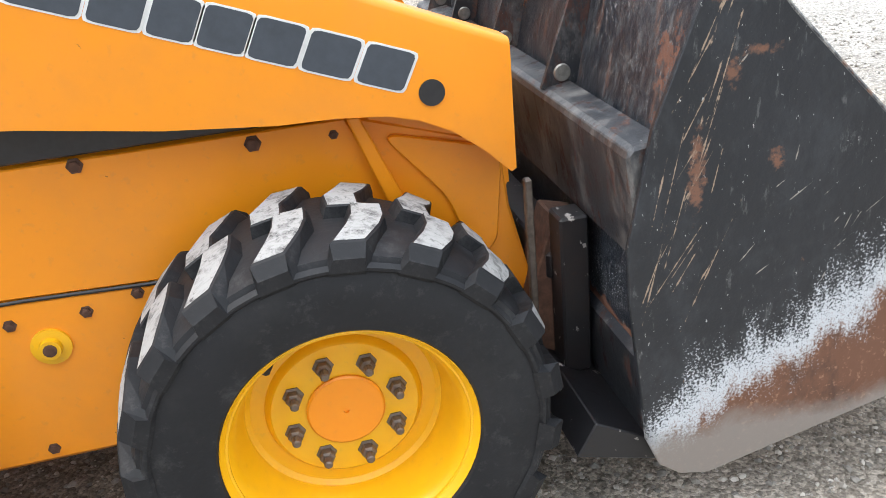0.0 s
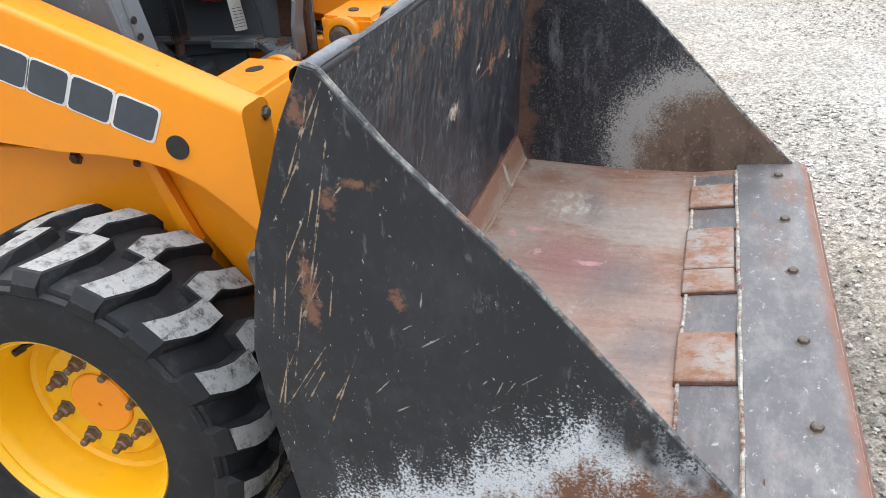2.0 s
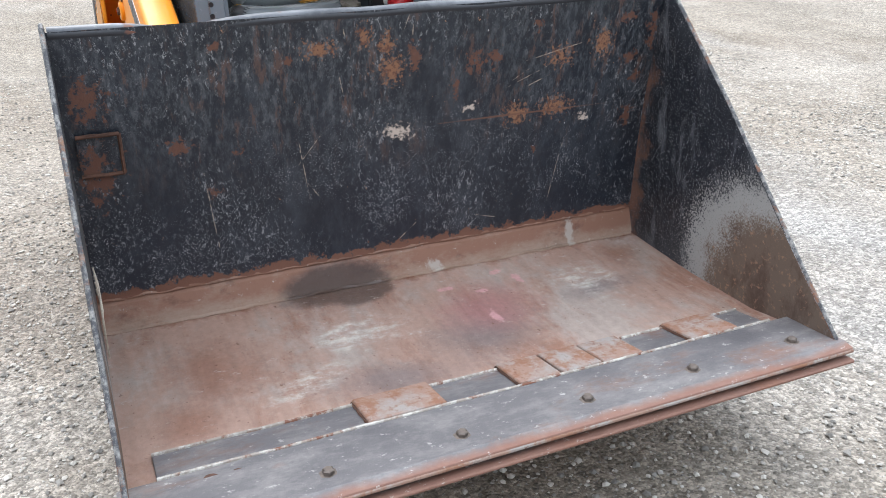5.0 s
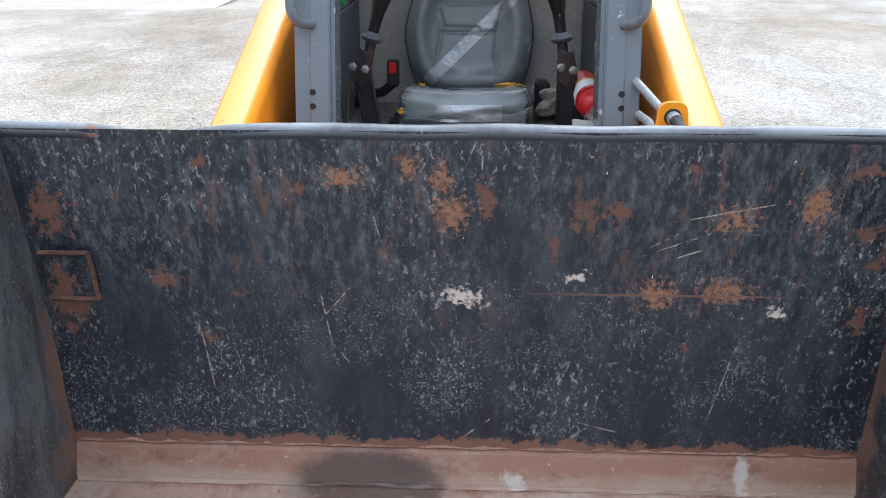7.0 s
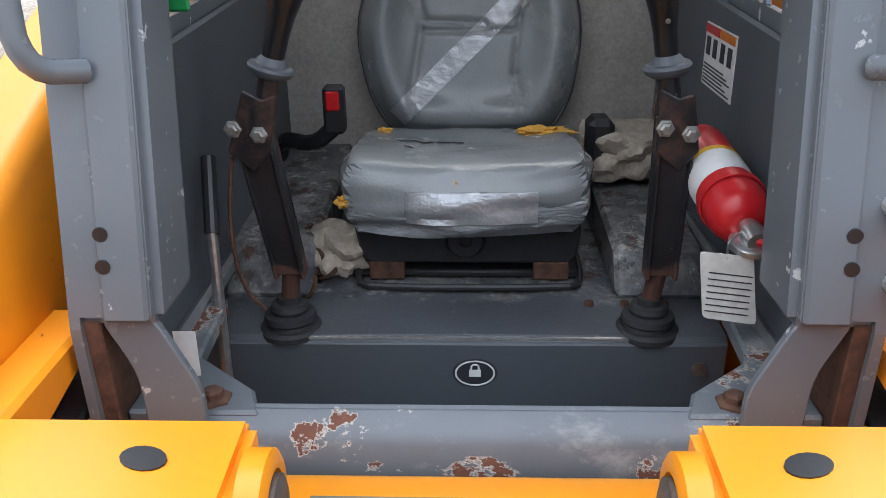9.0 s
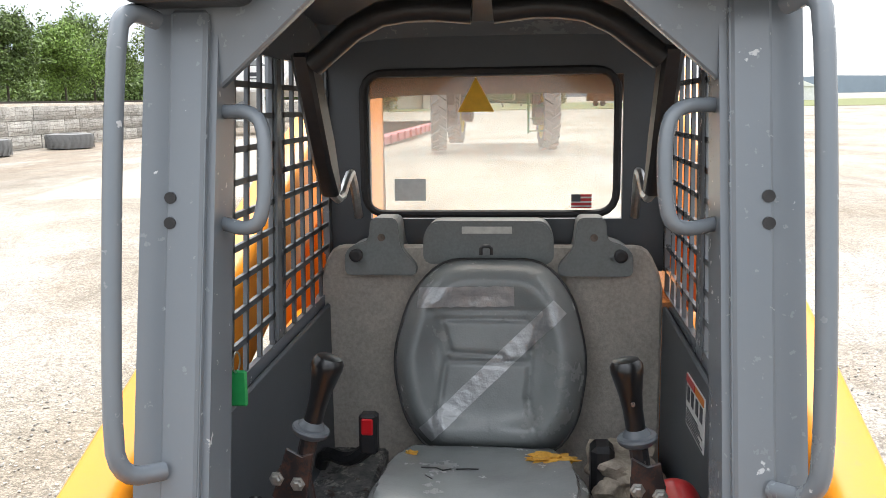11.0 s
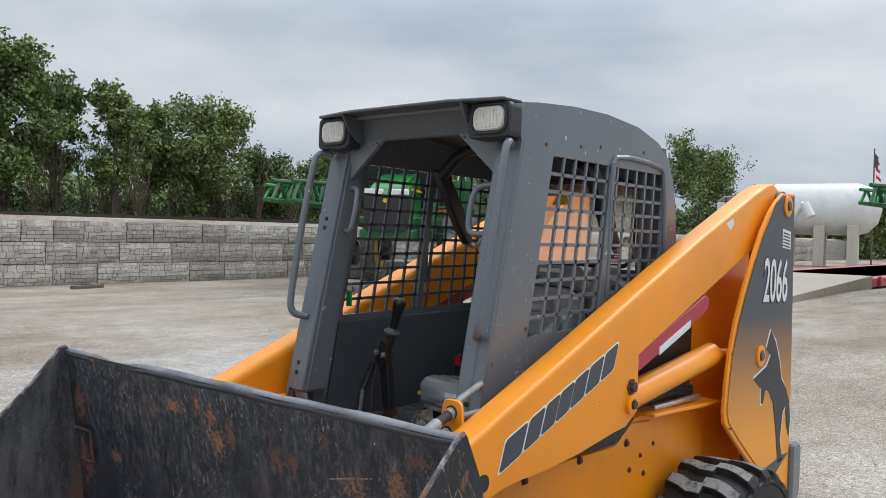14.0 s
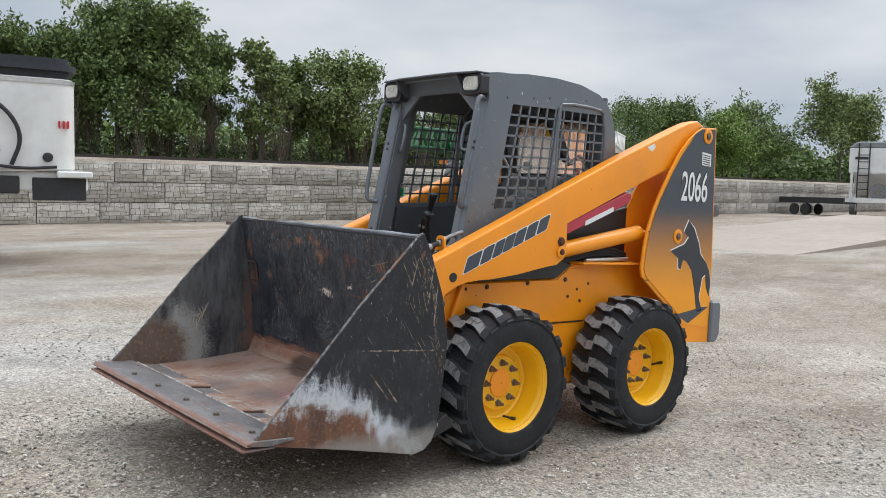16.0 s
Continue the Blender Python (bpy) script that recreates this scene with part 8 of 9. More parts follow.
# self-propelled sprayers
def field_wheel(parent, x, y, r=0.95, w=0.42, turn=0):
    tyre = turned([(r * 0.66, -w * 0.42), (r * 0.80, -w * 0.5), (r * 0.93, -w * 0.46), (r * 0.955, -w * 0.2), (r * 0.96, 0), (r * 0.955, w * 0.2), (r * 0.93, w * 0.46), (r * 0.80, w * 0.5), (r * 0.66, w * 0.42), (r * 0.64, 0)], 40, close=True)
    wh = part("wheel", joined(turned([(r * 0.68, -w * 0.46), (r * 0.66, -w * 0.47), (r * 0.63, -w * 0.38), (r * 0.58, -w * 0.1), (r * 0.58, w * 0.3), (r * 0.66, w * 0.46), (r * 0.68, w * 0.44), (r * 0.645, w * 0.2), (r * 0.645, -w * 0.2)], 36, close=True), turned([(r * 0.585, 0.03), (r * 0.585, 0.0), (r * 0.35, -w * 0.12), (r * 0.30, -w * 0.12), (r * 0.2, -w * 0.28), (r * 0.08, -w * 0.30)], 36)), WHEEL_YELLOW, parent, "yellow wheel", True, pose(x, y, r, 0, 0, turn + (0 if y < 0 else 180)))
    part("tyre", tyre, FIELD_TYRE, wh, "tall black tractor tyre", 30)
    for sd in (-1, 1):
        bar = bmesh.new()
        vs = [[bar.verts.new((rr * math.cos(ang + da), yy, rr * math.sin(ang + da))) for da, rr in ((-0.06, r * 0.945), (-0.045, r), (0.045, r), (0.06, r * 0.945))] for ang, yy in ((0.16, 0.0), (0.0, sd * w * 0.48))]
        for i in range(3):
            bar.faces.new((vs[0][i], vs[0][i + 1], vs[1][i + 1], vs[1][i]))
        bar.faces.new(vs[1])
        first = part("tread_bar", bar, FIELD_TYRE, wh, m=pose(0, 0, 0, 0, 9 if sd > 0 else 0, 0))
        for k in range(1, 20):
            again(first, wh, pose(0, 0, 0, 0, (k + (0.5 if sd > 0 else 0)) * 18, 0))
    fender = [(r * 1.10 * math.cos(radians(t)), r * 1.10 * math.sin(radians(t))) for t in range(40, 141, 10)]
    inner = [(r * 1.06 * math.cos(radians(t)), r * 1.06 * math.sin(radians(t))) for t in range(140, 39, -10)]
    if x < 0 or y > 0:
        part("fender", prism([(px + x, pz + r) for px, pz in fender + inner], y - w * 0.5, y + w * 0.5), BLACK, parent)
    part("strut_leg", box(x - 0.12, x + 0.12, y * 0.78 - 0.08, y * 0.78 + 0.08, r * 0.7, 2.0, 0.03), GREEN_DARK, parent)


def lattice(parent, a, b, height, depth, bays, mat, r=0.028):
    """One folded boom section: four chords with braces."""
    a, b = Vector(a), Vector(b)
    d = (b - a).normalized()
    side = Vector((-d.y, d.x, 0)).normalized() * depth / 2
    up = Vector((0, 0, height))
    bms = []
    for s in (-1, 1):
        bms += [tube([a + side * s, b + side * s], r * 1.4, 6), tube([a + side * s + up, b + side * s + up * 0.6], r * 1.2, 6)]
    for k in range(bays):
        p, q = a.lerp(b, k / bays), a.lerp(b, (k + 1) / bays)
        hp = up * (1 - 0.4 * k / bays)
        for s in (-1, 1):
            bms += [tube([p + side * s, p.lerp(q, 0.5) + side * s + hp], r, 5), tube([p.lerp(q, 0.5) + side * s + hp, q + side * s], r, 5)]
        bms.append(tube([p + side, q - side], r * 0.8, 5))
    return part("boom_section", joined(*bms), mat, parent, "green lattice boom section")


def sprayer(label):
    t = thing("field_sprayer", label, "sprayer", group="parked field sprayers")
    for x, y in ((1.95, -1.45), (1.95, 1.45), (-1.95, -1.45), (-1.95, 1.45)):
        field_wheel(t, x, y, turn=9 if x > 0 else 0)
    part("main_frame", joined(box(-3.2, 2.4, -0.55, -0.35, 1.55, 1.85, 0.03), box(-3.2, 2.4, 0.35, 0.55, 1.55, 1.85, 0.03), box(1.75, 2.15, -1.5, 1.5, 1.6, 1.85, 0.03), box(-2.15, -1.75, -1.5, 1.5, 1.6, 1.85, 0.03), box(2.3, 3.1, -0.62, 0.62, 1.30, 1.55, 0.04)), GREEN_DARK, t, "green main frame")
    hood = prism([(1.35, 1.62), (3.05, 1.62), (3.16, 1.75), (3.14, 2.30), (3.04, 2.46), (2.75, 2.60), (2.2, 2.78), (1.35, 2.95)], -0.56, 0.56, 0.14, segments=4)
    for v in hood.verts:
        v.co.y *= 1.0 - 0.10 * max(0.0, v.co.x - 1.6) - 0.22 * max(0.0, v.co.z - 2.3)
    hd = part("hood", hood, GREEN, t, "glossy green hood", 40)
    part("grille", prism(rounded([(-0.47, 1.50), (0.47, 1.50), (0.52, 2.33), (-0.52, 2.33)], 0.08, 3), 2.55, 3.215, 0.03, "x"), BLACK, hd, "black grille")
    part("emblem", turned([(0.05, 0), (0.05, 0.01)], 12, "x"), SAFETY_YELLOW, hd, m=pose(3.22, 0, 2.2))
    for s in (-1, 1):
        part("headlight", box(3.02, 3.20, s * 0.30 - 0.22, s * 0.30 + 0.22, 2.33, 2.47, 0.02), WHITE, hd, "clear headlight")
        part("hood_stripe", box(1.5, 2.9, s * 0.553 - 0.003, s * 0.553 + 0.003, 2.45, 2.50), SAFETY_YELLOW, hd)
    part("cab_floor", box(0.0, 1.55, -0.85, 0.85, 1.90, 2.10, 0.04), GREEN_DARK, t)
    part("cab_glass", prism([(0.05, 2.10), (1.50, 2.10), (1.42, 3.45), (0.12, 3.45)], -0.95, 0.95, 0.05), DARK_GLASS, t, "dark tinted cab glass")
    part("cab_seat", joined(box(0.5, 0.9, -0.28, 0.28, 2.35, 2.55, 0.06), box(0.35, 0.5, -0.28, 0.28, 2.5, 3.15, 0.06)), BLACK, t)
    for x, y in ((1.47, -0.96), (1.47, 0.96), (0.08, -0.96), (0.08, 0.96), (0.75, 0.97), (0.75, -0.97)):
        part("cab_pillar", rod((x, y, 2.08), (x - 0.04, y, 3.48), 0.035, 6), BLACK, t)
    rf = part("cab_roof", prism(rounded([(-0.15, -1.16), (1.75, -1.16), (1.75, 1.16), (-0.15, 1.16)], 0.2, 4), 3.46, 3.60, 0.05, "z", 2), GREEN_DARK, t, "green cab roof", 40)
    for y in (-0.8, -0.5, 0.5, 0.8):
        part("roof_lamp", box(1.68, 1.78, y - 0.1, y + 0.1, 3.49, 3.58, 0.02), WHITE, rf)
    part("beacon", turned([(0.16, 3.65), (0.16, 3.72), (0.05, 3.75)], 14, "z", pose(1.2, -0.4, 0)), SAFETY_YELLOW, rf)
    for x, y in ((1.95, -1.45), (1.95, 1.45), (-1.95, -1.45), (-1.95, 1.45)):
        s = 1 if y > 0 else -1
        part("wheel_leg", joined(box(x - 0.14, x + 0.14, y - s * 0.42, y - s * 0.20, 0.75, 1.75, 0.03), turned([(0.30, 0), (0.30, 0.22), (0.2, 0.26)], 18, "y", pose(x, y - s * 0.28, 0.95))), BLACK, t, "black wheel leg and drive motor")
    part("exhaust", joined(tube([(1.4, -1.12, 2.0), (1.4, -1.12, 3.1), (1.4, -1.12, 3.4), (1.3, -1.35, 3.62)], 0.13, 12, 2), box(1.0, 1.65, -1.42, -0.9, 1.95, 2.85, 0.12)), BLACK, t, "black exhaust stack", 40)
    part("tank", blob((-1.5, 0, 2.35), (1.1, 0.75, 0.5), 0.0, 3, 0, 0.6), WHITE_PAINT, t, "white solution tank", True)
    part("rear_rack", joined(box(-3.6, -3.35, -1.3, 1.3, 1.2, 3.1, 0.03), box(-3.9, -3.6, -1.2, -1.0, 1.4, 3.2, 0.03), box(-3.9, -3.6, 1.0, 1.2, 1.4, 3.2, 0.03)), GREEN_DARK, t, "green boom rack")
    # booms folded forward along both sides
    lattice(t, (-3.5, -1.7, 2.05), (3.6, -2.3, 2.15), 0.75, 0.5, 9, GREEN_DARK, 0.045)
    lattice(t, (-3.3, -2.2, 2.1), (3.0, -2.75, 2.2), 0.55, 0.4, 8, GREEN, 0.04)
    lattice(t, (-3.5, 1.7, 2.15), (2.2, 2.1, 2.2), 0.75, 0.5, 8, GREEN_DARK, 0.04)
    lattice(t, (-3.3, 2.25, 2.3), (1.6, 2.5, 2.35), 0.5, 0.4, 7, WHITE_PAINT, 0.03)
    part("boom_tip", blob((1.9, 2.25, 2.55), (0.55, 0.12, 0.14), 0.1, 2), PLASTIC, t, "", True)
    lad = [rod((2.25, 0.95, 0.45), (2.1, 0.95, 2.2), 0.03, 6), rod((2.25, 1.4, 0.45), (2.1, 1.4, 2.2), 0.03, 6)]
    for k in range(6):
        z = 0.5 + 0.32 * k
        lad.append(box(2.24 - 0.15 * (z - 0.45) / 1.75 - 0.1, 2.24 - 0.15 * (z - 0.45) / 1.75 + 0.1, 0.93, 1.42, z, z + 0.03))
    part("ladder", joined(*lad), GREEN, t, "green access ladder")
    part("hand_rail", tube([(1.6, 1.4, 2.1), (1.6, 1.45, 3.0), (0.2, 1.45, 3.0), (0.2, 1.4, 2.1)], 0.025, 6, 1), GREEN, t)
    part("mirror", box(1.5, 1.55, 1.5, 1.78, 2.95, 3.45, 0.04), BLACK, t)
    part("mirror_arm", tube([(1.4, 0.9, 3.4), (1.5, 1.3, 3.5), (1.52, 1.62, 3.4)], 0.02, 6, 1), GREEN, t)
    part("reflector", box(2.0, 2.04, -1.9, -1.6, 1.75, 1.85), WARN_ORANGE, t)
    part("reflector", box(2.0, 2.04, 1.0, 1.3, 1.95, 2.05), WARN_ORANGE, t)
    for y in (-0.9, -0.3, 0.3, 0.9):
        part("drop_hose", tube([(-3.4, y, 2.0), (-3.7, y + 0.1, 1.5), (-3.4, y + 0.2, 1.1)], 0.03, 6, 2), RUBBER, t)
    return t


sp1 = sprayer("tall green field sprayer with folded lattice booms and yellow wheels")
sp1.matrix_world = pose(-15.7, -14.35, 0, 0, 0, 32) @ Matrix.Diagonal((1.07, 1.07, 1.07, 1))
copy_thing(sp1, pose(-25.3, -0.95, 0.29, 0, 0, -2))

# silos
sg = "concrete grain silos"
for az, d, dia, h in ((98.7, 150, 9.8, 23.5), (95.75, 152, 7.6, 28.5), (96.5, 146, 5.2, 22.0), (95.8, 145, 4.6, 19.5), (95.2, 144, 4.0, 18.0)):
    x, y = 1.4 - d * math.sin(radians(az)), 0.7 + d * math.cos(radians(az))
    si = thing("silo", "weathered beige concrete grain silo", "silo", pose(x, y, 0), group=sg)
    part("shell", turned([(dia / 2, 0), (dia / 2, h - 0.6), (dia / 2 * 1.03, h - 0.5), (dia / 2 * 1.03, h), (0.1, h + 0.5)], 40, "z"), CONCRETE, si, "", True)
    if dia > 7:
        part("hatch", box(dia / 2 - 0.3, dia / 2 + 0.15, -0.7, 0.7, h - 9, h - 7), BLACK, si)
    if dia > 9:
        part("head_house", joined(box(-0.4, 1.2, 1.0, 2.2, h, h + 1.6), rod((0, 1.5, h), (0, 1.5, h + 2.2), 0.1, 6)), DULL_STEEL, si)

# utility poles and wires
pg = "wooden utility poles"
poles = [(-110, 1.2), (-170, 13.6), (-185, 22), (-200, 30)]
pole = thing("utility_pole", "wooden utility pole with a crossarm and transformer", "utility pole", pose(*poles[0], 0), group=pg)
part("pole_shaft", tube([(0, 0, 0), (0, 0, 11.2)], 0.2, 8, taper=0.12), POLE_WOOD, pole)
part("crossarm", box(-0.08, 0.08, -1.3, 1.3, 10.4, 10.6), POLE_WOOD, pole)
part("crossarm", box(-0.08, 0.08, -1.0, 1.0, 9.2, 9.35), POLE_WOOD, pole)
part("transformer", turned([(0.3, 7.6), (0.3, 8.6), (0.1, 8.75)], 12, "z", pose(0.1, -0.5, 0)), DULL_STEEL, pole)
for x, y in poles[1:]:
    copy_thing(pole, pose(x, y, 0))
for k, (p, q) in enumerate(zip(poles, poles[1:])):
    wi = thing("power_line", "thin sagging overhead wires", "wire", group="overhead wires")
    for dy in (-1.2, 1.2):
        part("wire", tube([(p[0] + (q[0] - p[0]) * t, p[1] + dy + (q[1] - p[1]) * t, 10.6 - 1.2 * 4 * t * (1 - t) * 0.5) for t in [j / 8 for j in range(9)]], 0.02, 4), BLACK, wi)

mast = thing("antenna_mast", "grey mast with a floodlight head", "mast", pose(-104, -8.5, 0))
part("shaft", tube([(0, 0, 0), (0, 0, 13)], 0.15, 8, taper=0.1), DULL_STEEL, mast)
part("head", box(-0.3, 0.3, -0.9, 0.9, 12.6, 13.2, 0.1), WHITE_PAINT, mast)
fp = thing("flagpole", "slim flagpole with a striped flag hanging limp", "flagpole", pose(-57, -12.3, 0))
part("pole", tube([(0, 0, 0), (0, 0, 7.6)], 0.06, 8, taper=0.04), DULL_STEEL, fp)
for k in range(7):
    part("flag_stripe", prism([(0.05 + 0.02 * k, 7.2 - 0.26 * k), (0.30 + 0.03 * k, 6.9 - 0.26 * k), (0.30 + 0.03 * k, 6.72 - 0.26 * k), (0.05 + 0.02 * k, 7.0 - 0.26 * k)], -0.02, 0.02, m=pose(0, 0, 0, 0, 0, 80)), RED if k % 2 else WHITE, fp)
part("flag_field", prism([(0.04, 7.3), (0.26, 7.0), (0.24, 6.2), (0.04, 6.4)], -0.03, 0.03, m=pose(0, 0, 0, 0, 0, 80)), DECAL_DARK, fp)

# far sheds
shed = thing("shed", "small white shed with a dark doorway", "shed", pose(-140, 2.6, 0))
part("wall", prism([(-2.0, 0), (2.0, 0), (2.0, 2.6), (0, 3.5), (-2.0, 2.6)], -2, 2, 0, "x"), WHITE_PAINT, shed)
part("door", box(2.0, 2.06, -1.3, 1.3, 0, 2.3), BLACK, shed)
for x, y, w, h in ((-210, 27, 22, 5.0), (-225, 46, 16, 5.5), (-215, 60, 12, 6)):
    b = thing("farm_building", "low white farm building with a pale roof", "building", pose(x, y, 0))
    part("wall", box(-6, 6, -w / 2, w / 2, 0, h * 0.55), WHITE_PAINT, b)
    part("roof", prism([(-w / 2 - 0.3, h * 0.55), (w / 2 + 0.3, h * 0.55), (0, h)], -6.3, 6.3, 0, "x"), WHITE_PAINT, b)
gt = thing("grain_trailer", "old brown farm trailer with white wheels", "trailer", pose(-150, 14.5, 0))
part("bed", box(-1.5, 1.5, -5, 5, 0.9, 2.6, 0.05), RUST, gt)
for y in (-3.6, -2.4, 2.4, 3.6):
    part("wheel", turned([(0.5, -0.15), (0.5, 0.15)], 16, "x"), BLACK, gt, m=pose(1.3, y, 0.5))
verge = part("grass_verge", box(-240, -118, -30, 120, -0.5, 0.06), GRASS)
tagged(verge, "rough dry grass at the yard's far edge", "grass", kind="structure")

# truck scale with a concrete ramp and red steel deck
sc = thing("truck_scale", "truck scale with a concrete ramp and a red steel deck", "truck scale")
part("ramp", prism([(-14.0, 0.0), (-27.0, 0.55), (-27.0, -0.1), (-14.0, -0.1)], -9.6, -5.0), concrete("ramp_concrete", (0.33, 0.285, 0.235)), sc, "beige concrete approach ramp")
part("deck", box(-50, -27.02, -9.4, -5.2, 0.34, 0.44), PINK_RED, sc)
part("side_beam", box(-50, -27.02, -5.2, -5.0, 0.18, 0.47, 0.02), PINK_RED, sc, "faded red steel side beam")
for k in range(14):
    part("beam_rib", box(-27.8 - 1.65 * k, -27.7 - 1.65 * k, -5.0, -4.92, 0.18, 0.52), PINK_RED, sc)
part("pier", box(-50, -27.02, -9.0, -5.6, -0.1, 0.44), CONCRETE, sc)

# storage tank on concrete saddles
tk = thing("storage_tank", "large white horizontal storage tank on concrete saddles", "tank", pose(-55.5, -10.2, 0, 0, 0, 13) @ Matrix.Diagonal((1.2, 1.05, 1.25, 1)))
part("vessel", turned([(0.05, -8.2), (0.7, -8.0), (1.15, -7.5), (1.3, -6.9), (1.3, -2.4), (1.15, -1.8), (0.7, -1.3), (0.05, -1.1)], 36, "y", pose(0, 0, 2.9)), WHITE_PAINT, tk, "", True)
for y in (-6.2, -4.4, -2.6):
    part("saddle", box(-1.2, 1.2, y - 0.3, y + 0.3, 0, 2.1, 0.03), CONCRETE, tk)

# seed tender trailer
td = thing("seed_tender", "white hopper trailer with a black ladder and auger", "trailer", pose(-45.2, -15.97, 0, 0, 0, 18) @ Matrix.Diagonal((1.2, 1.15, 1.2, 1)))
part("hopper", joined(prism([(-1.9, 1.9), (1.9, 1.9), (1.9, 3.0), (-1.9, 3.0)], -1.2, 1.2, 0.04), prism([(-1.9, 1.9), (1.9, 1.9), (0.5, 0.95), (-0.5, 0.95)], -1.0, 1.0, 0.02)), WHITE_PAINT, td, "white steel hopper")
part("lid", prism([(-1.25, 3.0), (1.25, 3.0), (0.9, 3.28), (-0.9, 3.28)], -1.9, 1.9, 0.05, "x"), PLASTIC, td)
part("trailer_frame", joined(box(-2.6, 2.6, -1.0, -0.85, 0.62, 0.82), box(-2.6, 2.6, 0.85, 1.0, 0.62, 0.82), box(2.45, 2.6, -1.2, 1.2, 0.62, 0.82), box(-0.1, 0.1, -1, 1, 0.6, 1.4), box(1.8, 1.95, -1.1, -1.0, 0.8, 2.0), box(1.8, 1.95, 1.0, 1.1, 0.8, 2.0)), WHITE_PAINT, td)
for y in (-1.15, 1.15):
    for x in (-1.0, -0.15):
        wh = part("wheel", turned([(0.2, -0.12), (0.18, 0), (0.2, 0.12)], 20), WHITE_PAINT, td, m=pose(x, y, 0.36))
        part("tyre", turned([(0.2, -0.12), (0.36, -0.11), (0.36, 0.11), (0.2, 0.12)], 24, close=True), FIELD_TYRE, wh)
part("spare_wheel", turned([(0.1, -0.1), (0.2, -0.1), (0.37, -0.1), (0.37, 0.1), (0.1, 0.1)], 24, "x", close=True), FIELD_TYRE, td, m=pose(2.2, 0.1, 1.1))
part("ladder", joined(*[rod((1.95, y, 0.7), (1.95, y, 3.2), 0.03, 5) for y in (-0.8, -0.35)], *[rod((1.95, -0.8, 0.9 + 0.3 * k), (1.95, -0.35, 0.9 + 0.3 * k), 0.02, 5) for k in range(7)]), BLACK, td, "black ladder")
part("auger", joined(tube([(-0.3, 1.3, 0.8), (0.5, 2.0, 2.2), (1.0, 2.6, 3.0)], 0.14, 10), tube([(1.0, 2.6, 3.0), (1.2, 2.9, 2.4)], 0.2, 10)), WHITE_PAINT, td, "white auger tube")
for y0, y1, z0, z1 in ((0.35, 1.0, 2.55, 2.72), (0.4, 0.9, 2.42, 2.47), (-0.95, -0.4, 2.5, 2.62)):
    part("print_bar", box(1.905, 1.92, y0, y1, z0, z1), INK, td)
ft = thing("flat_trailer", "low black utility trailer beside the wall", "trailer", pose(-42.0, -17.9, 0, 0, 0, 90) @ Matrix.Diagonal((0.7, 0.8, 0.9, 1)))
part("bed", joined(box(-2.5, 2.5, -0.9, 0.9, 0.72, 0.84), box(-2.5, 2.5, 0.85, 0.9, 0.84, 1.05), box(-2.5, 2.5, -0.9, -0.85, 0.84, 1.05)), BLACK, ft)
for x in (-1.2, -0.35):
    for y in (-0.95, 0.95):
        part("wheel", turned([(0.34, -0.1), (0.34, 0.1)], 18), BLACK, ft, m=pose(x, y, 0.34))

# big tyres lying along the wall
for k, (x, y) in enumerate(((-19.8, -18.6), (-22.1, -18.7), (-24.4, -18.6), (-26.6, -18.8), (-31.5, -18.4), (-18.0, -18.8))):
    if k == 0:
        lt = thing("loose_tyre", "large worn black tractor tyre lying flat on the ground", "tyre", pose(x, y, 0), group="tyres by the wall")
        ty = turned([(0.45, 0.02), (0.60, 0.0), (0.86, 0.04), (0.90, 0.2), (0.90, 0.42), (0.86, 0.58), (0.60, 0.62), (0.45, 0.60), (0.50, 0.3)], 40, "z", close=True)
        for j in range(24):
            a = 2 * math.pi * j / 24
            for z0, z1, da in ((0.04, 0.3, 0.12), (0.58, 0.32, 0.12)):
                vs = [ty.verts.new((rr * math.cos(aa), rr * math.sin(aa), zz)) for zz, aa0 in ((z0, a), (z1, a + da)) for aa, rr in ((aa0 - 0.05, 0.93), (aa0 + 0.05, 0.93))]
                ty.faces.new((vs[0], vs[1], vs[3], vs[2]))
        part("casing", ty, FIELD_TYRE, lt, "", 30)
    else:
        copy_thing(lt, pose(x, y, 0, 0, 0, 40 * k))

# hopper trailer with a black tarpaulin
ht = thing("hopper_trailer", "white hopper trailer with a black roll tarpaulin and hoses", "trailer", pose(-1.28, -10.75, 0, 0, 0, -8))
part("body", prism(rounded([(0.0, -1.25), (7.5, -1.25), (7.5, 1.25), (0.0, 1.25)], 0.35, 6), 1.42, 2.78, 0.03, "z"), WHITE_PAINT, ht, "white rounded hopper body", 40)
part("tarp", prism(rounded([(-0.03, -1.28), (7.5, -1.28), (7.5, 1.28), (-0.03, 1.28)], 0.36, 6), 2.79, 3.08, 0.10, "z", 2), TARP, ht, "black tarpaulin cover", 40)
part("belt_band", prism(rounded([(-0.015, -1.265), (7.5, -1.265), (7.5, 1.265), (-0.015, 1.265)], 0.355, 6), 2.70, 2.76, 0.0, "z"), STEEL, ht)
part("tail_frame", joined(box(-0.15, 7.2, 0.95, 1.15, 1.12, 1.40, 0.02), box(-0.15, 7.2, -1.15, -0.95, 1.12, 1.40, 0.02), box(-0.2, 0.3, -1.2, 1.3, 1.32, 1.42, 0.02)), WHITE_PAINT, ht)
part("mud_flap", box(-0.12, 0.62, 1.16, 1.19, 0.98, 1.32, 0.01), RUBBER, ht, "black mud flap")
part("step_bar", box(0.8, 2.2, 1.18, 1.3, 1.08, 1.34, 0.02), BLACK, ht)
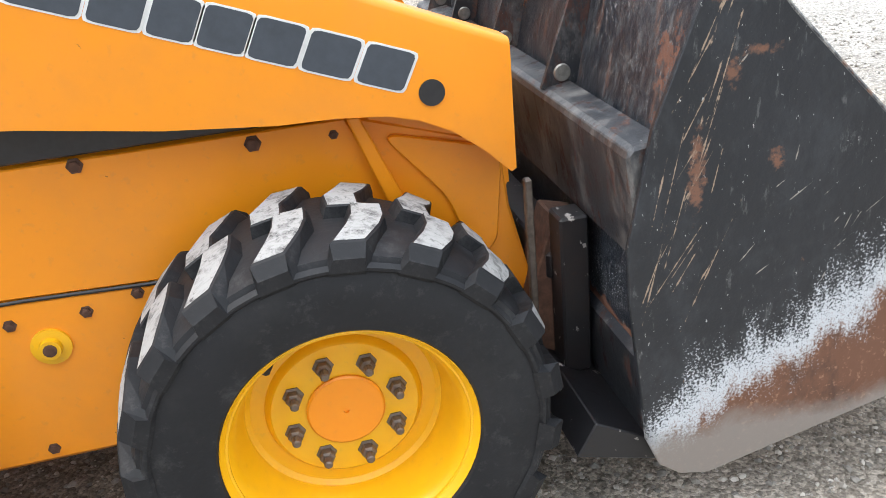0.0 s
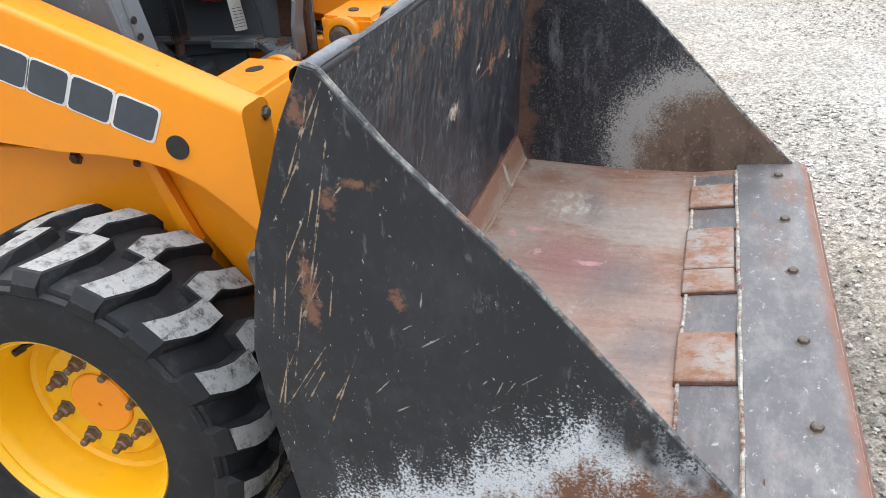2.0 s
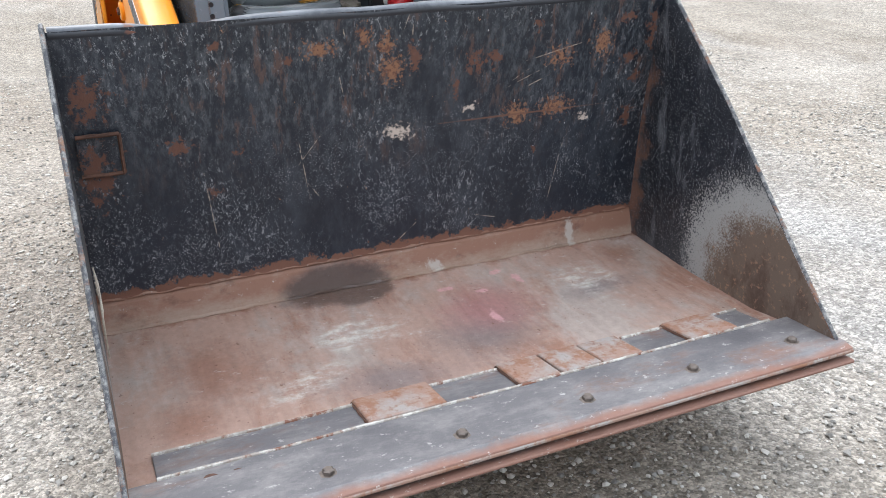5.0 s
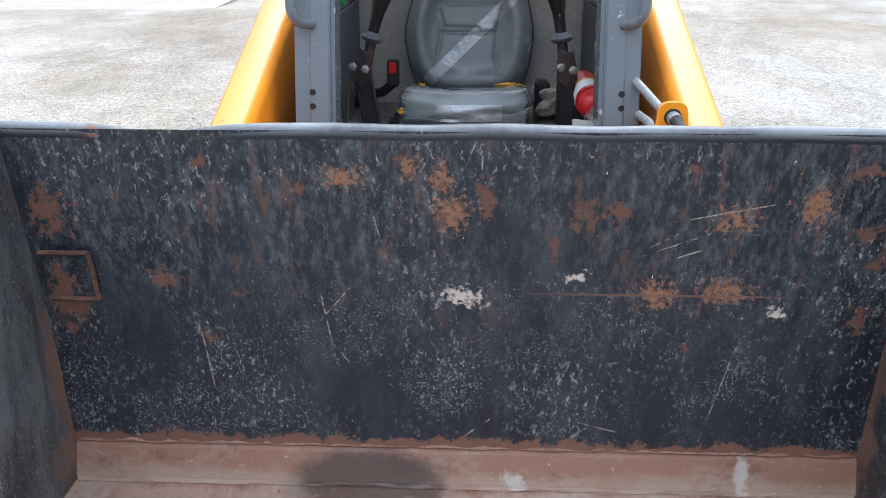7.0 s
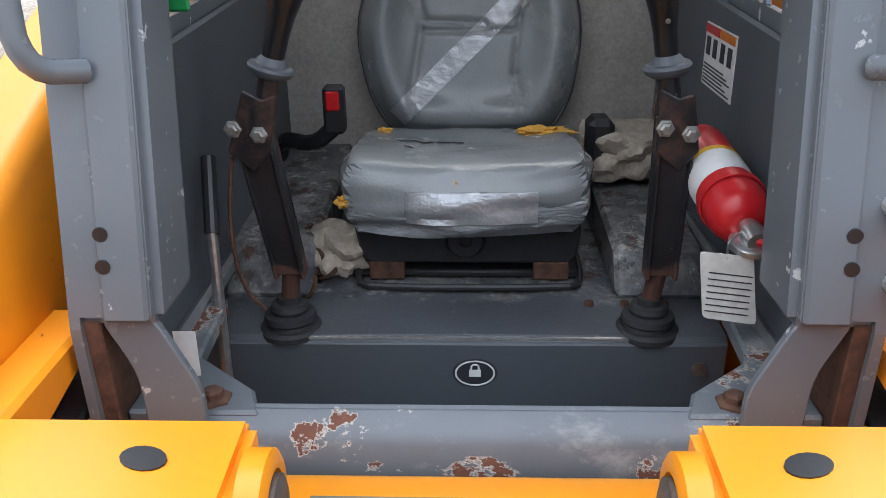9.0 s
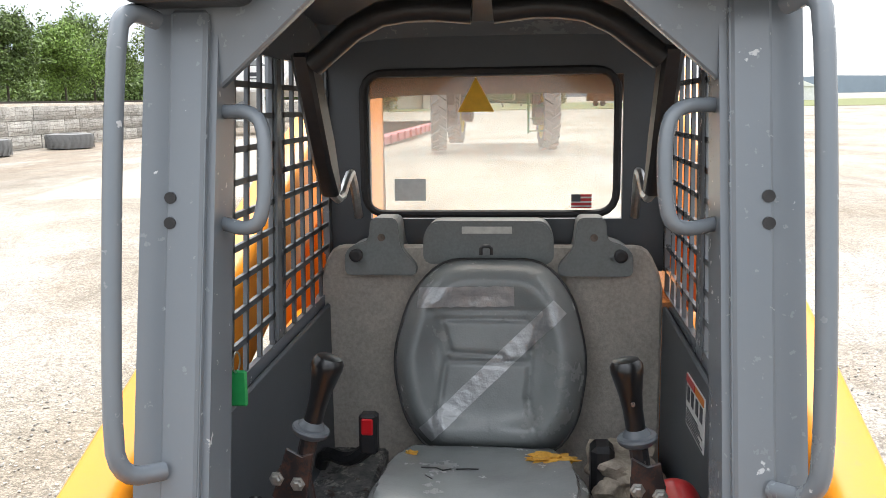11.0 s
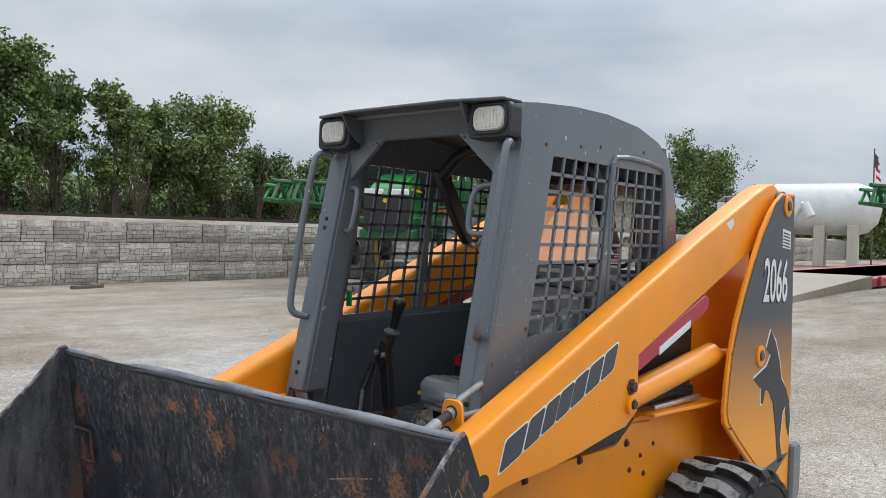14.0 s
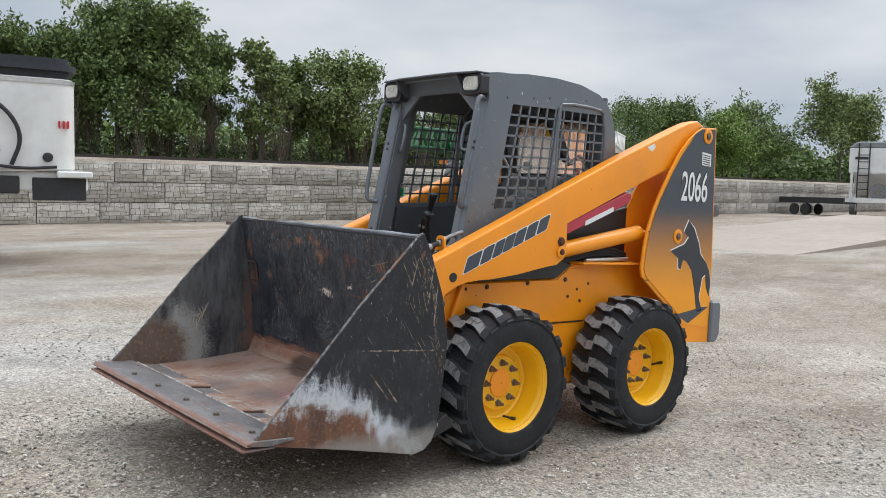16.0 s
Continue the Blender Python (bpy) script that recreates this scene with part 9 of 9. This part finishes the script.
part("air_hose", tube([(0.9, 1.27, 1.5), (0.75, 1.33, 1.9), (0.95, 1.35, 2.3), (1.4, 1.3, 2.55), (1.9, 1.28, 2.3)], 0.03, 8, 3), RUBBER, ht)
part("air_hose", tube([(0.3, 1.27, 1.48), (0.8, 1.31, 1.44), (1.5, 1.3, 1.55), (2.2, 1.28, 1.5)], 0.022, 8, 3), RUBBER, ht)
part("side_lamp", turned([(0.07, 0), (0.07, 0.04), (0.04, 0.05)], 16, "y"), BLACK, ht, m=pose(0.42, 1.26, 1.62))
part("side_lamp", turned([(0.06, 0), (0.06, 0.03), (0.03, 0.04)], 16, "y"), PLASTIC, ht, m=pose(1.1, 1.26, 1.7))
for k in range(3):
    part("print_bar", box(0.12 + 0.06 * k, 0.145 + 0.06 * k, 1.235 - 0.02 * (2 - k), 1.262, 2.05, 2.16), RED, ht)
for x in (4.0, 5.3):
    for y in (-1.0, 1.0):
        part("wheel", turned([(0.5, -0.14), (0.5, 0.14)], 24), FIELD_TYRE, ht, m=pose(x, y, 0.5))
gas = thing("plank", "weathered plank lying in front of the wall", "plank", pose(-8.4, -18.6, 0.03, 0, 0, 20))
part("board", box(-0.5, 0.5, -0.08, 0.08, -0.03, 0.06, 0.01), POLE_WOOD, gas)


# loose stones on the packed gravel
def stones(count, seed, boxes, size):
    nr = np.random.RandomState(seed)
    base = np.array([(1, 0, 0), (-1, 0, 0), (0, 1, 0), (0, -1, 0), (0, 0, 1), (0, 0, -1), (0.6, 0.6, 0.55), (-0.6, 0.55, 0.5), (0.5, -0.6, 0.5), (-0.55, -0.6, 0.55)], float)
    tri = [(4, 6, 7), (4, 7, 9), (4, 9, 8), (4, 8, 6), (6, 0, 2), (6, 2, 7), (7, 2, 1), (7, 1, 9), (9, 1, 3), (9, 3, 8), (8, 3, 0), (8, 0, 6), (0, 5, 2), (2, 5, 1), (1, 5, 3), (3, 5, 0)]
    verts, faces = [], []
    area = [(x1 - x0) * (y1 - y0) * w for x0, x1, y0, y1, w in boxes]
    pick = nr.choice(len(boxes), count, p=np.array(area) / sum(area))
    for b in pick:
        x0, x1, y0, y1, _ = boxes[b]
        x, y = nr.uniform(x0, x1), nr.uniform(y0, y1)
        s = size * (0.45 + 1.1 * nr.rand() ** 2.2)
        a = nr.uniform(0, 6.28)
        v = base * (1 + nr.uniform(-0.28, 0.28, (10, 3))) * s * np.array([1, nr.uniform(0.6, 1), nr.uniform(0.45, 0.8)])
        v = v @ np.array([[math.cos(a), math.sin(a), 0], [-math.sin(a), math.cos(a), 0], [0, 0, 1]])
        k = len(verts)
        verts += (v + np.array([x, y, ground_z(x, y) + 0.15 * s])).tolist()
        faces += [(i + k, j + k, l + k) for i, j, l in tri]
    ob = from_arrays("gravel_stones", verts, faces, CHIPS)
    return tagged(ob, "loose pale limestone chips strewn over the yard", "gravel", kind="stuff")


stones(26000, 3, [(-1.5, 4.5, -1.6, 6.0, 1.0), (1.0, 6.5, 1.0, 7.0, 0.5), (-2.5, 2.5, -1.9, 0.5, 1.2)], 0.0075)
stones(32000, 5, [(-5.5, 7.0, -4.5, 4.5, 1.0), (-4.0, 2.5, 1.0, 5.0, 1.0)], 0.0095)
